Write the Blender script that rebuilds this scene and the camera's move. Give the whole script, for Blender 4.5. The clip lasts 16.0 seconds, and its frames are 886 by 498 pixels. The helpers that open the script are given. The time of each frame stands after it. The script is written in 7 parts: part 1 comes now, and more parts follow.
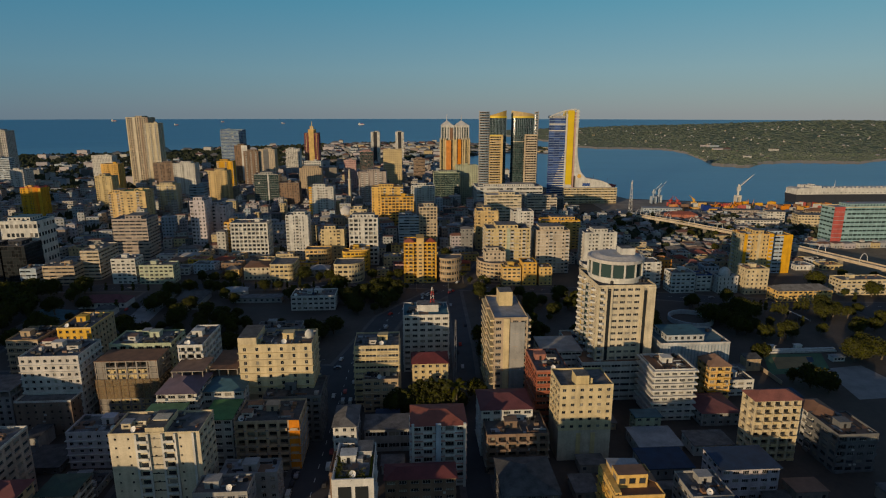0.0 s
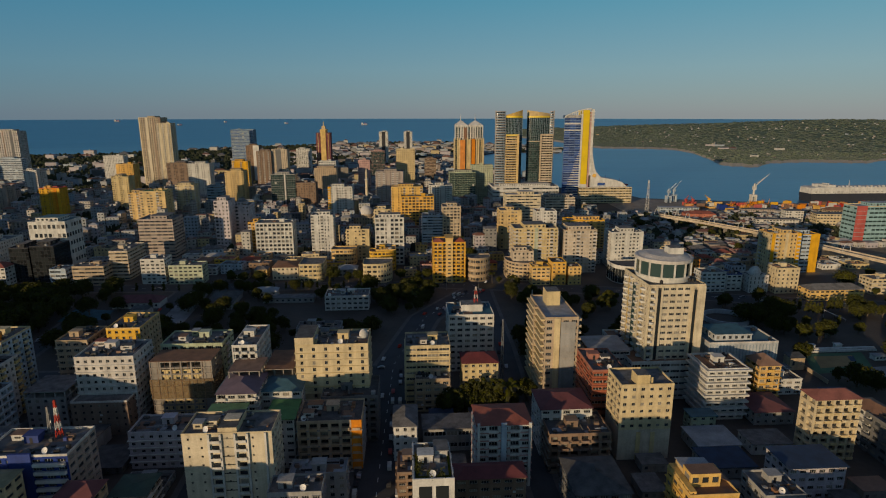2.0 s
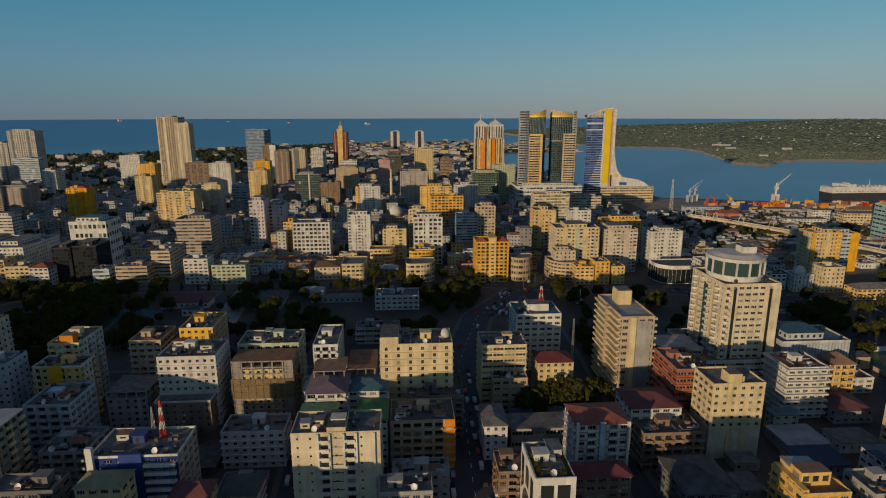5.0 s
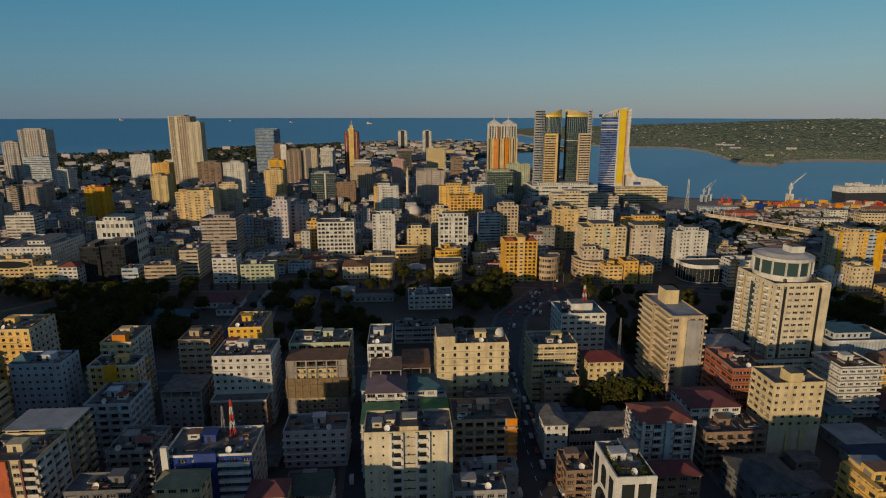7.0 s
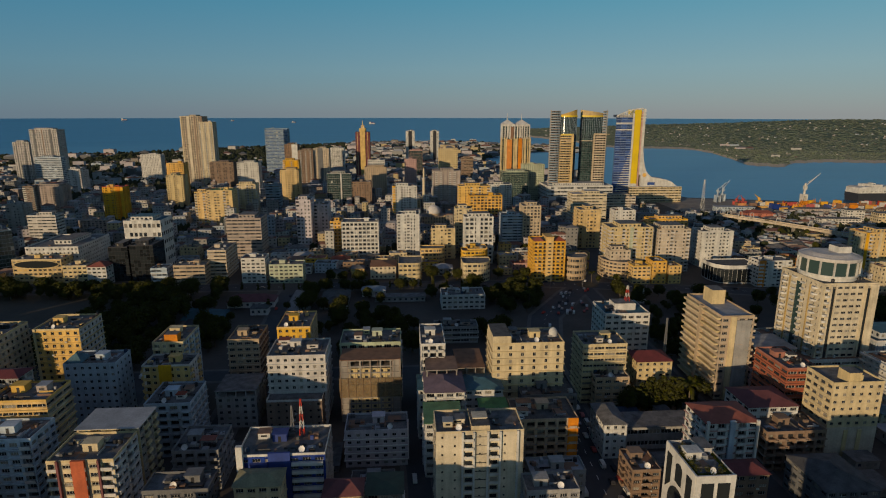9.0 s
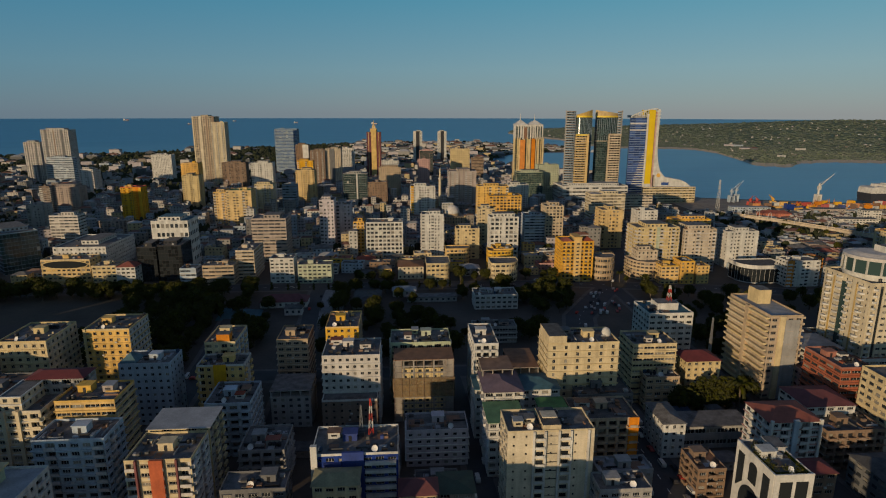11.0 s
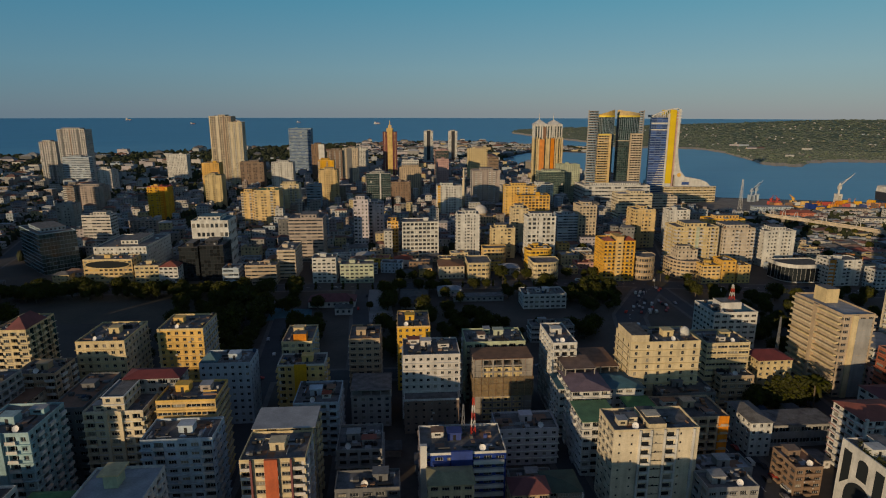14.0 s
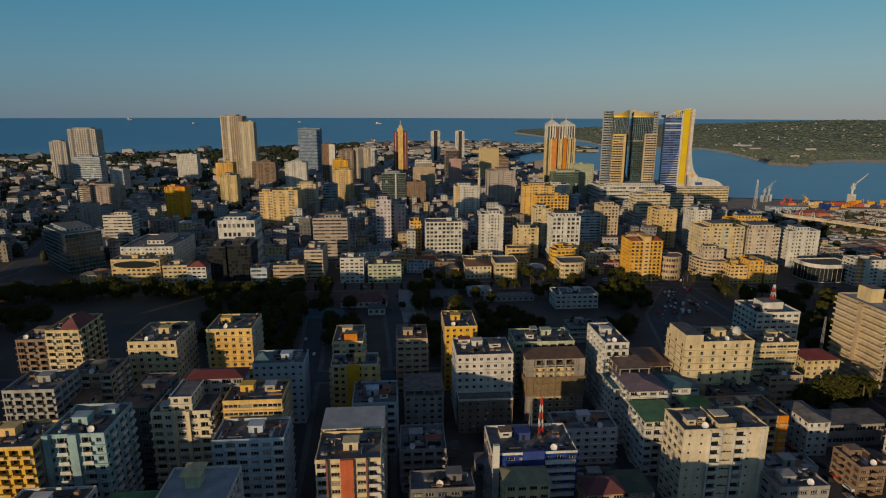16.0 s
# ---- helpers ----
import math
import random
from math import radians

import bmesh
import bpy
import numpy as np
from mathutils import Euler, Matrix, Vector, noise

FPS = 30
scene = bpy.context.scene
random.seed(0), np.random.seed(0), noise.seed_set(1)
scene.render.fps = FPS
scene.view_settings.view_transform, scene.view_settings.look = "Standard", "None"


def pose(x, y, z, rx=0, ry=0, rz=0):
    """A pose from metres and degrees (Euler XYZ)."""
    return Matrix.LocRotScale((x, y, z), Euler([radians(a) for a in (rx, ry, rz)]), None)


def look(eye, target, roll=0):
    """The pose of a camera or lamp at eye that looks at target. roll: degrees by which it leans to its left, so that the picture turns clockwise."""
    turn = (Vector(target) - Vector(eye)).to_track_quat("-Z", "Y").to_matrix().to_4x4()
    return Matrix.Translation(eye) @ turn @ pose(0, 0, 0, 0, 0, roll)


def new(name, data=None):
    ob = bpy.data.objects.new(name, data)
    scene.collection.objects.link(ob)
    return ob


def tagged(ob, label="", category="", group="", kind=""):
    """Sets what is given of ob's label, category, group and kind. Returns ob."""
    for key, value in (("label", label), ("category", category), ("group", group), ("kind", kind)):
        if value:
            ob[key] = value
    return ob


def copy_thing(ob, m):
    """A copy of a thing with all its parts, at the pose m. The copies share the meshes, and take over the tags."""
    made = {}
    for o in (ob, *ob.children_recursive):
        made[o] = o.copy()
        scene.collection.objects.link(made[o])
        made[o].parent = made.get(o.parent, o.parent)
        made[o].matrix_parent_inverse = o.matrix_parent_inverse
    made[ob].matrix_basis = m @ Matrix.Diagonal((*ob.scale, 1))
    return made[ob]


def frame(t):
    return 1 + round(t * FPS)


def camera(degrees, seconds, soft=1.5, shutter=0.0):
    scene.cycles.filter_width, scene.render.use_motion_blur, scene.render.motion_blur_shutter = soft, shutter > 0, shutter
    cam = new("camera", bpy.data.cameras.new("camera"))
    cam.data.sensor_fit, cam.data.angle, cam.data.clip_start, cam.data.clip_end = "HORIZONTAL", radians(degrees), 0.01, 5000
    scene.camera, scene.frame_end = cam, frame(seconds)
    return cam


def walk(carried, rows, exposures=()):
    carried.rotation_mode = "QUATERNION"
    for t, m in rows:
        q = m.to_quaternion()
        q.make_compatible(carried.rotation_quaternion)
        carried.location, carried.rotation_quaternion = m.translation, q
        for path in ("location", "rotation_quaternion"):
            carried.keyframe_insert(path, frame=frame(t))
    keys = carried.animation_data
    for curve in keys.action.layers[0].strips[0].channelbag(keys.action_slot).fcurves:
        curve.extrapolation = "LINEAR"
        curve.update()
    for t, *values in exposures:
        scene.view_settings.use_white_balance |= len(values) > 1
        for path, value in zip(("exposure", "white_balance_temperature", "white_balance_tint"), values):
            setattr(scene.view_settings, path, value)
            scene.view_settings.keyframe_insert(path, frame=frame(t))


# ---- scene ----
cam = camera(74.8, 16.0, soft=1.1)
METRES, EYE, TILT, LEAN, TURN = 200.0, 140.0, 1.2, 0.0, -3.5
ROWS = [
    (0.0, 0.0, 0.0, 0.0, 0.01, -14.3, -0.06),
    (0.5, -0.0304, -0.0004, -0.0, 0.01, -14.31, -0.03),
    (1.0, -0.0614, -0.001, 0.0001, -0.01, -14.32, -0.02),
    (1.5, -0.0922, -0.0004, 0.0003, -0.02, -14.33, 0.01),
    (2.0, -0.1235, -0.001, 0.0004, -0.03, -14.33, 0.02),
    (2.5, -0.1548, -0.0011, 0.0004, -0.05, -14.34, 0.03),
    (3.0, -0.1861, -0.0011, -0.0, -0.07, -14.34, 0.04),
    (3.5, -0.2174, -0.0009, -0.0, -0.08, -14.35, 0.04),
    (4.0, -0.2487, -0.0008, -0.0005, -0.11, -14.34, 0.04),
    (6.5, -0.4083, -0.0007, -0.0006, -0.31, -14.39, -0.01),
    (7.0, -0.4396, -0.0011, -0.0004, -0.33, -14.4, -0.03),
    (7.5, -0.4707, -0.0007, -0.0003, -0.36, -14.4, -0.02),
    (8.0, -0.5023, -0.0016, -0.0001, -0.39, -14.4, -0.05),
    (8.5, -0.5338, -0.0025, -0.0005, -0.42, -14.39, -0.09),
    (9.0, -0.565, -0.0029, -0.0004, -0.44, -14.39, -0.1),
    (11.5, -0.7212, -0.0051, -0.0006, -0.6, -14.36, -0.12),
    (12.0, -0.7524, -0.0051, -0.0006, -0.64, -14.37, -0.12),
    (12.5, -0.7836, -0.0049, -0.0007, -0.68, -14.38, -0.12),
    (13.0, -0.8146, -0.0047, -0.001, -0.71, -14.38, -0.12),
    (13.5, -0.8455, -0.0049, -0.0011, -0.75, -14.4, -0.13),
    (14.0, -0.8763, -0.0046, -0.0011, -0.78, -14.39, -0.14),
    (14.5, -0.9071, -0.0043, -0.0009, -0.82, -14.4, -0.14),
    (15.0, -0.9381, -0.0042, -0.001, -0.85, -14.39, -0.17),
    (15.5, -0.969, -0.0038, -0.0013, -0.89, -14.38, -0.17),
    (16.0, -0.9999, -0.0031, -0.0016, -0.93, -14.38, -0.18),
]
walk(cam, [(t, pose(0, 0, EYE, TILT, LEAN, TURN) @ pose(METRES * x, METRES * y, METRES * z, 90 + pitch, roll, yaw)) for t, x, y, z, yaw, pitch, roll in ROWS])

# ---- light: low evening sun behind the flight, clear sky ----
SUN_AZ, SUN_EL = 220.0, 7.6
world = bpy.data.worlds.new("evening_sky")
scene.world = world
world.use_nodes = True
wn = world.node_tree.nodes
sky = wn.new("ShaderNodeTexSky")
sky.sky_type, sky.sun_disc = "NISHITA", False
sky.sun_elevation, sky.sun_rotation = radians(SUN_EL), radians(SUN_AZ)
sky.air_density, sky.dust_density, sky.ozone_density = 1.0, 0.2, 2.5
tint = wn.new("ShaderNodeMix")
tint.data_type, tint.blend_type = "RGBA", "MULTIPLY"
tint.inputs[0].default_value = 1.0
tint.inputs[7].default_value = (0.92, 1.01, 1.15, 1)
wn["Background"].inputs["Strength"].default_value = 0.0825
world.node_tree.links.new(sky.outputs[0], tint.inputs[6])
haze = wn.new("ShaderNodeMix")
haze.data_type = "RGBA"
haze.inputs[0].default_value = 0.72
up_of, height_of, layers = wn.new("ShaderNodeTexCoord"), wn.new("ShaderNodeSeparateXYZ"), wn.new("ShaderNodeValToRGB")
SKY_LAYERS = [(0.0, (1.95, 2.75, 3.8)), (0.07, (1.75, 3.35, 4.45)), (0.2, (0.5, 3.1, 4.5)), (0.32, (1.0, 1.85, 2.95)), (0.6, (0.86, 1.38, 2.55)), (1.0, (0.71, 1.0, 2.05))]
layers.color_ramp.elements[0].color = (*SKY_LAYERS[0][1], 1)
layers.color_ramp.elements[1].color = (*SKY_LAYERS[-1][1], 1)
for at, rgb in SKY_LAYERS[1:-1]:
    layers.color_ramp.elements.new(at).color = (*rgb, 1)
world.node_tree.links.new(up_of.outputs["Generated"], height_of.inputs[0])
world.node_tree.links.new(height_of.outputs[2], layers.inputs[0])
east, glow = wn.new("ShaderNodeMapRange"), wn.new("ShaderNodeMix")
east.inputs["From Min"].default_value, east.inputs["From Max"].default_value = -0.7, 0.7
glow.data_type = "RGBA"
glow.inputs[6].default_value, glow.inputs[7].default_value = (0.57, 0.82, 0.92, 1), (1.48, 1.22, 1.06, 1)
paler = wn.new("ShaderNodeMix")
paler.data_type, paler.blend_type = "RGBA", "MULTIPLY"
paler.inputs[0].default_value = 1.0
world.node_tree.links.new(height_of.outputs[0], east.inputs["Value"])
world.node_tree.links.new(east.outputs[0], glow.inputs[0])
world.node_tree.links.new(layers.outputs[0], paler.inputs[6])
world.node_tree.links.new(glow.outputs[2], paler.inputs[7])
# the sky grows brighter towards the low sun
sunward, flush, lit_sky = wn.new("ShaderNodeMapRange"), wn.new("ShaderNodeMix"), wn.new("ShaderNodeMix")
sunward.inputs["From Min"].default_value, sunward.inputs["From Max"].default_value = 0.1, -0.8
flush.data_type = lit_sky.data_type = "RGBA"
lit_sky.blend_type = "MULTIPLY"
lit_sky.inputs[0].default_value = 1.0
flush.inputs[6].default_value, flush.inputs[7].default_value = (1, 1, 1, 1), (1.78, 1.53, 1.38, 1)
world.node_tree.links.new(height_of.outputs[1], sunward.inputs["Value"])
world.node_tree.links.new(sunward.outputs[0], flush.inputs[0])
world.node_tree.links.new(paler.outputs[2], lit_sky.inputs[6])
world.node_tree.links.new(flush.outputs[2], lit_sky.inputs[7])
world.node_tree.links.new(lit_sky.outputs[2], haze.inputs[7])
world.node_tree.links.new(tint.outputs[2], haze.inputs[6])
world.node_tree.links.new(haze.outputs[2], wn["Background"].inputs["Color"])
sun = new("sun", bpy.data.lights.new("sun", "SUN"))
sun.data.energy, sun.data.angle, sun.data.color = 3.8, radians(0.6), (1.0, 0.755, 0.47)
SUN_DIR = Vector((math.sin(radians(SUN_AZ)) * math.cos(radians(SUN_EL)), math.cos(radians(SUN_AZ)) * math.cos(radians(SUN_EL)), math.sin(radians(SUN_EL))))
sun.matrix_world = look(SUN_DIR * 300, (0, 0, 0))
scene.view_settings.exposure = 0.0


# ---- materials ----
def nodes_of(name):
    m = bpy.data.materials.new(name)
    m.use_nodes = True
    nt = m.node_tree
    return m, nt, nt.nodes["Principled BSDF"]


def surface(name, rgb, rough=0.85, grain=6.0, spread=0.25, streak=0.0, metal=0.0, bump=0.3, per="object", vary=0.06):
    """A painted, plastered or raw surface: two scales of blotches, rain streaks, a fine grain."""
    m, nt, b = nodes_of(name)
    L, N = nt.links.new, nt.nodes.new
    co = N("ShaderNodeNewGeometry")
    big, fine = N("ShaderNodeTexNoise"), N("ShaderNodeTexNoise")
    big.inputs["Scale"].default_value, big.inputs["Detail"].default_value = 1.0 / grain, 5
    fine.inputs["Scale"].default_value, fine.inputs["Detail"].default_value = 9.0 / grain, 4
    L(co.outputs["Position"], big.inputs["Vector"])
    L(co.outputs["Position"], fine.inputs["Vector"])
    add = N("ShaderNodeMath")
    add.operation = "MULTIPLY_ADD"
    L(big.outputs[0], add.inputs[0])
    add.inputs[1].default_value = 0.65
    half = N("ShaderNodeMath")
    half.operation = "MULTIPLY"
    L(fine.outputs[0], half.inputs[0])
    half.inputs[1].default_value = 0.35
    L(half.outputs[0], add.inputs[2])
    last = add.outputs[0]
    if streak:
        mp, st = N("ShaderNodeMapping"), N("ShaderNodeTexNoise")
        mp.inputs["Scale"].default_value = (0.7, 0.7, 0.06)
        st.inputs["Scale"].default_value, st.inputs["Detail"].default_value = 0.9, 3
        L(co.outputs["Position"], mp.inputs["Vector"])
        L(mp.outputs[0], st.inputs["Vector"])
        mx = N("ShaderNodeMath")
        mx.operation = "MULTIPLY_ADD"
        L(st.outputs[0], mx.inputs[0])
        mx.inputs[1].default_value = streak
        L(last, mx.inputs[2])
        last = mx.outputs[0]
    mid = 0.5 + 0.5 * streak
    ramp = N("ShaderNodeMapRange")
    ramp.inputs["From Min"].default_value, ramp.inputs["From Max"].default_value = mid - 0.22, mid + 0.22
    ramp.inputs["To Min"].default_value, ramp.inputs["To Max"].default_value = 1.0 - spread, 1.0 + spread * 0.6
    L(last, ramp.inputs["Value"])
    hsv = N("ShaderNodeHueSaturation")
    hsv.inputs["Color"].default_value = (*rgb, 1)
    L(ramp.outputs[0], hsv.inputs["Value"])
    if vary:
        src = N("ShaderNodeObjectInfo").outputs["Random"] if per == "object" else co.outputs["Random Per Island"]
        sat = N("ShaderNodeMapRange")
        sat.inputs["To Min"].default_value, sat.inputs["To Max"].default_value = 1 - 3 * vary, 1 + 2 * vary
        L(src, sat.inputs["Value"])
        L(sat.outputs[0], hsv.inputs["Saturation"])
    L(hsv.outputs[0], b.inputs["Base Color"])
    b.inputs["Roughness"].default_value, b.inputs["Metallic"].default_value = rough, metal
    if bump:
        bp = N("ShaderNodeBump")
        bp.inputs["Strength"].default_value, bp.inputs["Distance"].default_value = bump, 0.05
        L(fine.outputs[0], bp.inputs["Height"])
        L(bp.outputs[0], b.inputs["Normal"])
    return m


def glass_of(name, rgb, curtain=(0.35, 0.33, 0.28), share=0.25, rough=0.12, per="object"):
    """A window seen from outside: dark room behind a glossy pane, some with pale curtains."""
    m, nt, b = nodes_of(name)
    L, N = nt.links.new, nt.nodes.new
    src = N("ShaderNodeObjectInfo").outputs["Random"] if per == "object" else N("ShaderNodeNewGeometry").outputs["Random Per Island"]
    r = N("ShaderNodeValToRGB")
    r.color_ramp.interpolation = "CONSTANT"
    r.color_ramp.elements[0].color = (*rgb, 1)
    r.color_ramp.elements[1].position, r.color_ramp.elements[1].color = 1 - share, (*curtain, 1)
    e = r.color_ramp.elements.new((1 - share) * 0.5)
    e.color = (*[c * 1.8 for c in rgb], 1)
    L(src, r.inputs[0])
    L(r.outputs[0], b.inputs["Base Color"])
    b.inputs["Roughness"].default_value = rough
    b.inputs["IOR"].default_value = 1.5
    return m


MATS = {}


def paint(key, rgb, **kw):
    MATS[key] = surface(key, rgb, **kw)


WALLS = dict(cream=(0.66, 0.52, 0.28), white=(0.65, 0.63, 0.575), tan=(0.50, 0.37, 0.23), yellow=(0.75, 0.46, 0.10), ivory=(0.66, 0.56, 0.38), slate=(0.26, 0.34, 0.40), gold=(0.76, 0.405, 0.03), mist=(0.47, 0.49, 0.50), steel_blue=(0.27, 0.33, 0.46), terracotta=(0.55, 0.13, 0.05), dull_gold=(0.56, 0.38, 0.12), straw=(0.68, 0.47, 0.18), pale=(0.62, 0.58, 0.53), lilac=(0.60, 0.54, 0.55), clay=(0.42, 0.34, 0.29),
             orange=(0.72, 0.25, 0.02), sky_blue=(0.46, 0.535, 0.60), aqua=(0.29, 0.45, 0.47), grey=(0.36, 0.35, 0.33), dark_grey=(0.16, 0.16, 0.16),
             brown=(0.26, 0.17, 0.11), brick=(0.36, 0.12, 0.07), pink=(0.55, 0.32, 0.28), pale_green=(0.46, 0.50, 0.34), concrete=(0.32, 0.28, 0.23),
             navy=(0.02, 0.05, 0.24), red=(0.50, 0.07, 0.05), maroon=(0.22, 0.05, 0.05), purple=(0.20, 0.14, 0.18), beige=(0.58, 0.47, 0.33), teal=(0.05, 0.22, 0.24), black=(0.03, 0.03, 0.035))
for key, rgb in WALLS.items():
    paint(key, tuple(0.76 * v for v in rgb), streak=0.45, spread=0.36, grain=6)
paint("roof_grey", (0.13, 0.125, 0.12), spread=0.75, grain=3, rough=0.95)
paint("roof_dark", (0.075, 0.073, 0.07), spread=0.75, grain=3, rough=0.95)
paint("roof_white", (0.28, 0.285, 0.29), spread=0.45, grain=5, rough=0.8)
paint("roof_red", (0.24, 0.055, 0.028), spread=0.4, grain=4)
paint("roof_maroon", (0.13, 0.03, 0.03), spread=0.4, grain=4)
paint("roof_green", (0.075, 0.19, 0.07), spread=0.5, grain=4, rough=0.85)
paint("roof_darkgreen", (0.028, 0.055, 0.035), spread=0.5, grain=4, rough=0.7)
paint("roof_olive", (0.23, 0.21, 0.12), spread=0.5, grain=4, rough=0.85)
paint("roof_teal", (0.04, 0.115, 0.145), spread=0.5, grain=4, rough=0.85)
paint("roof_blue", (0.018, 0.040, 0.080), spread=0.5, grain=4, rough=0.85)
paint("roof_brown", (0.20, 0.105, 0.06), spread=0.4, grain=4)
paint("roof_purple", (0.15, 0.10, 0.12), spread=0.4, grain=4)
paint("fin_yellow", (0.60, 0.42, 0.02), spread=0.15, grain=14, rough=0.6)
paint("rust", (0.20, 0.11, 0.065), spread=0.5, grain=3)
paint("frame_white", (0.42, 0.41, 0.38), rough=0.5, spread=0.1)
paint("plastic_black", (0.015, 0.015, 0.017), rough=0.5, spread=0.2)
paint("metal_grey", (0.3, 0.3, 0.3), rough=0.4, metal=0.6)
paint("dish_white", (0.6, 0.58, 0.55), rough=0.5)
paint("asphalt", (0.045, 0.045, 0.047), spread=0.35, grain=8, rough=0.9)
paint("paving", (0.10, 0.09, 0.08), spread=0.45, grain=6)
paint("court_pale", (0.22, 0.21, 0.20), spread=0.35, grain=6)
paint("quay_paving", (0.22, 0.17, 0.12), spread=0.5, grain=12)
paint("dry_ground", (0.17, 0.135, 0.085), spread=0.6, grain=18)
paint("earth", (0.062, 0.048, 0.036), spread=0.5, grain=22)
paint("lawn", (0.066, 0.050, 0.028), spread=0.5, grain=25)
paint("net", (0.25, 0.165, 0.07), spread=0.5, grain=2)
MATS["net"].node_tree.nodes["Principled BSDF"].inputs["Alpha"].default_value = 0.5
paint("court_green", (0.05, 0.12, 0.05), spread=0.3)
paint("court_ochre", (0.28, 0.17, 0.05), spread=0.3)
paint("sand", (0.42, 0.34, 0.24), spread=0.3, grain=15)
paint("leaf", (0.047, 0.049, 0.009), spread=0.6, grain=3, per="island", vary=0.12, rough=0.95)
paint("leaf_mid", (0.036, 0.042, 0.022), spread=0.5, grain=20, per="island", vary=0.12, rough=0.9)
# distance haze is put into this paler, bluer leaf colour
paint("leaf_hazed", (0.118, 0.140, 0.098), spread=0.32, grain=60, per="island", vary=0.12, rough=0.9)
paint("bark", (0.10, 0.075, 0.05), spread=0.4, grain=1)
paint("hull_black", (0.03, 0.03, 0.035), rough=0.5)
paint("line_white", (0.6, 0.6, 0.56), spread=0.3, grain=2)
for key in ("leaf", "leaf_mid", "leaf_hazed"):
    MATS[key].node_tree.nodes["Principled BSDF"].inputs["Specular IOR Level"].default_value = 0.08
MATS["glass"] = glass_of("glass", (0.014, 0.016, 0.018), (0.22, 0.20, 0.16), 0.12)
# pane colour lifted to stand in for haze and reflected sky
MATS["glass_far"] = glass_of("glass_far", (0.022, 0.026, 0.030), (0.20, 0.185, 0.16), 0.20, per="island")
MATS["glass_green"] = glass_of("glass_green", (0.018, 0.032, 0.031), share=0.015, rough=0.08, per="island")
MATS["glass_dark"] = glass_of("glass_dark", (0.012, 0.014, 0.015), share=0.01, rough=0.1, per="island")
MATS["glass_blue"] = glass_of("glass_blue", (0.022, 0.045, 0.13), share=0.03, rough=0.2, per="island")


def mixed_paint(key, colours):
    """One paint whose colour differs from house to house of a joined mass."""
    m = surface(key, (0.5, 0.5, 0.5), spread=0.25, streak=0.4, per="island", vary=0.0)
    nt = m.node_tree
    hsv = [n for n in nt.nodes if n.type == "HUE_SAT"][0]
    r = nt.nodes.new("ShaderNodeValToRGB")
    r.color_ramp.interpolation = "CONSTANT"
    r.color_ramp.elements[0].color = (*colours[0], 1)
    r.color_ramp.elements[1].color, r.color_ramp.elements[1].position = (*colours[-1], 1), 1 - 1 / len(colours)
    for i in range(1, len(colours) - 1):
        r.color_ramp.elements.new(i / len(colours)).color = (*colours[i], 1)
    nt.links.new(nt.nodes.new("ShaderNodeNewGeometry").outputs["Random Per Island"], r.inputs[0])
    nt.links.new(r.outputs[0], hsv.inputs["Color"])
    MATS[key] = m


# blue distance haze is worked into these cooler wall colours
mixed_paint("town_wall_hazed", [tuple(0.60 * v for v in WALLS[k]) for k in ("pale", "white", "mist", "lilac", "grey", "white", "clay", "pale", "concrete", "lilac", "cream", "dark_grey", "mist", "sky_blue")])
mixed_paint("town_roof", [(0.13, 0.125, 0.12), (0.08, 0.077, 0.075), (0.19, 0.085, 0.055), (0.24, 0.24, 0.235), (0.16, 0.08, 0.05), (0.11, 0.11, 0.12), (0.13, 0.06, 0.045), (0.32, 0.32, 0.32)])

m, nt, b = nodes_of("sea")
b.inputs["Roughness"].default_value, b.inputs["Metallic"].default_value = 0.3, 0.55
where, drift = nt.nodes.new("ShaderNodeNewGeometry"), nt.nodes.new("ShaderNodeMapping")
drift.inputs["Scale"].default_value = (0.0011, 0.0045, 1.0)
drift.inputs["Rotation"].default_value = (0, 0, 0.25)
patches, ripple, water_tone = nt.nodes.new("ShaderNodeTexNoise"), nt.nodes.new("ShaderNodeTexNoise"), nt.nodes.new("ShaderNodeValToRGB")
patches.inputs["Scale"].default_value, patches.inputs["Detail"].default_value = 1.0, 6
water_tone.color_ramp.elements[0].position, water_tone.color_ramp.elements[0].color = 0.34, (0.038, 0.145, 0.27, 1)
water_tone.color_ramp.elements[1].position, water_tone.color_ramp.elements[1].color = 0.68, (0.062, 0.20, 0.34, 1)
ripple.inputs["Scale"].default_value, ripple.inputs["Detail"].default_value = 0.03, 8
bp = nt.nodes.new("ShaderNodeBump")
bp.inputs["Strength"].default_value, bp.inputs["Distance"].default_value = 0.6, 1.5
nt.links.new(where.outputs["Position"], drift.inputs["Vector"])
nt.links.new(drift.outputs[0], patches.inputs["Vector"])
nt.links.new(patches.outputs[0], water_tone.inputs[0])
nt.links.new(water_tone.outputs[0], b.inputs["Base Color"])
nt.links.new(where.outputs["Position"], ripple.inputs["Vector"])
nt.links.new(ripple.outputs[0], bp.inputs["Height"])
nt.links.new(bp.outputs[0], b.inputs["Normal"])
MATS["sea"] = m


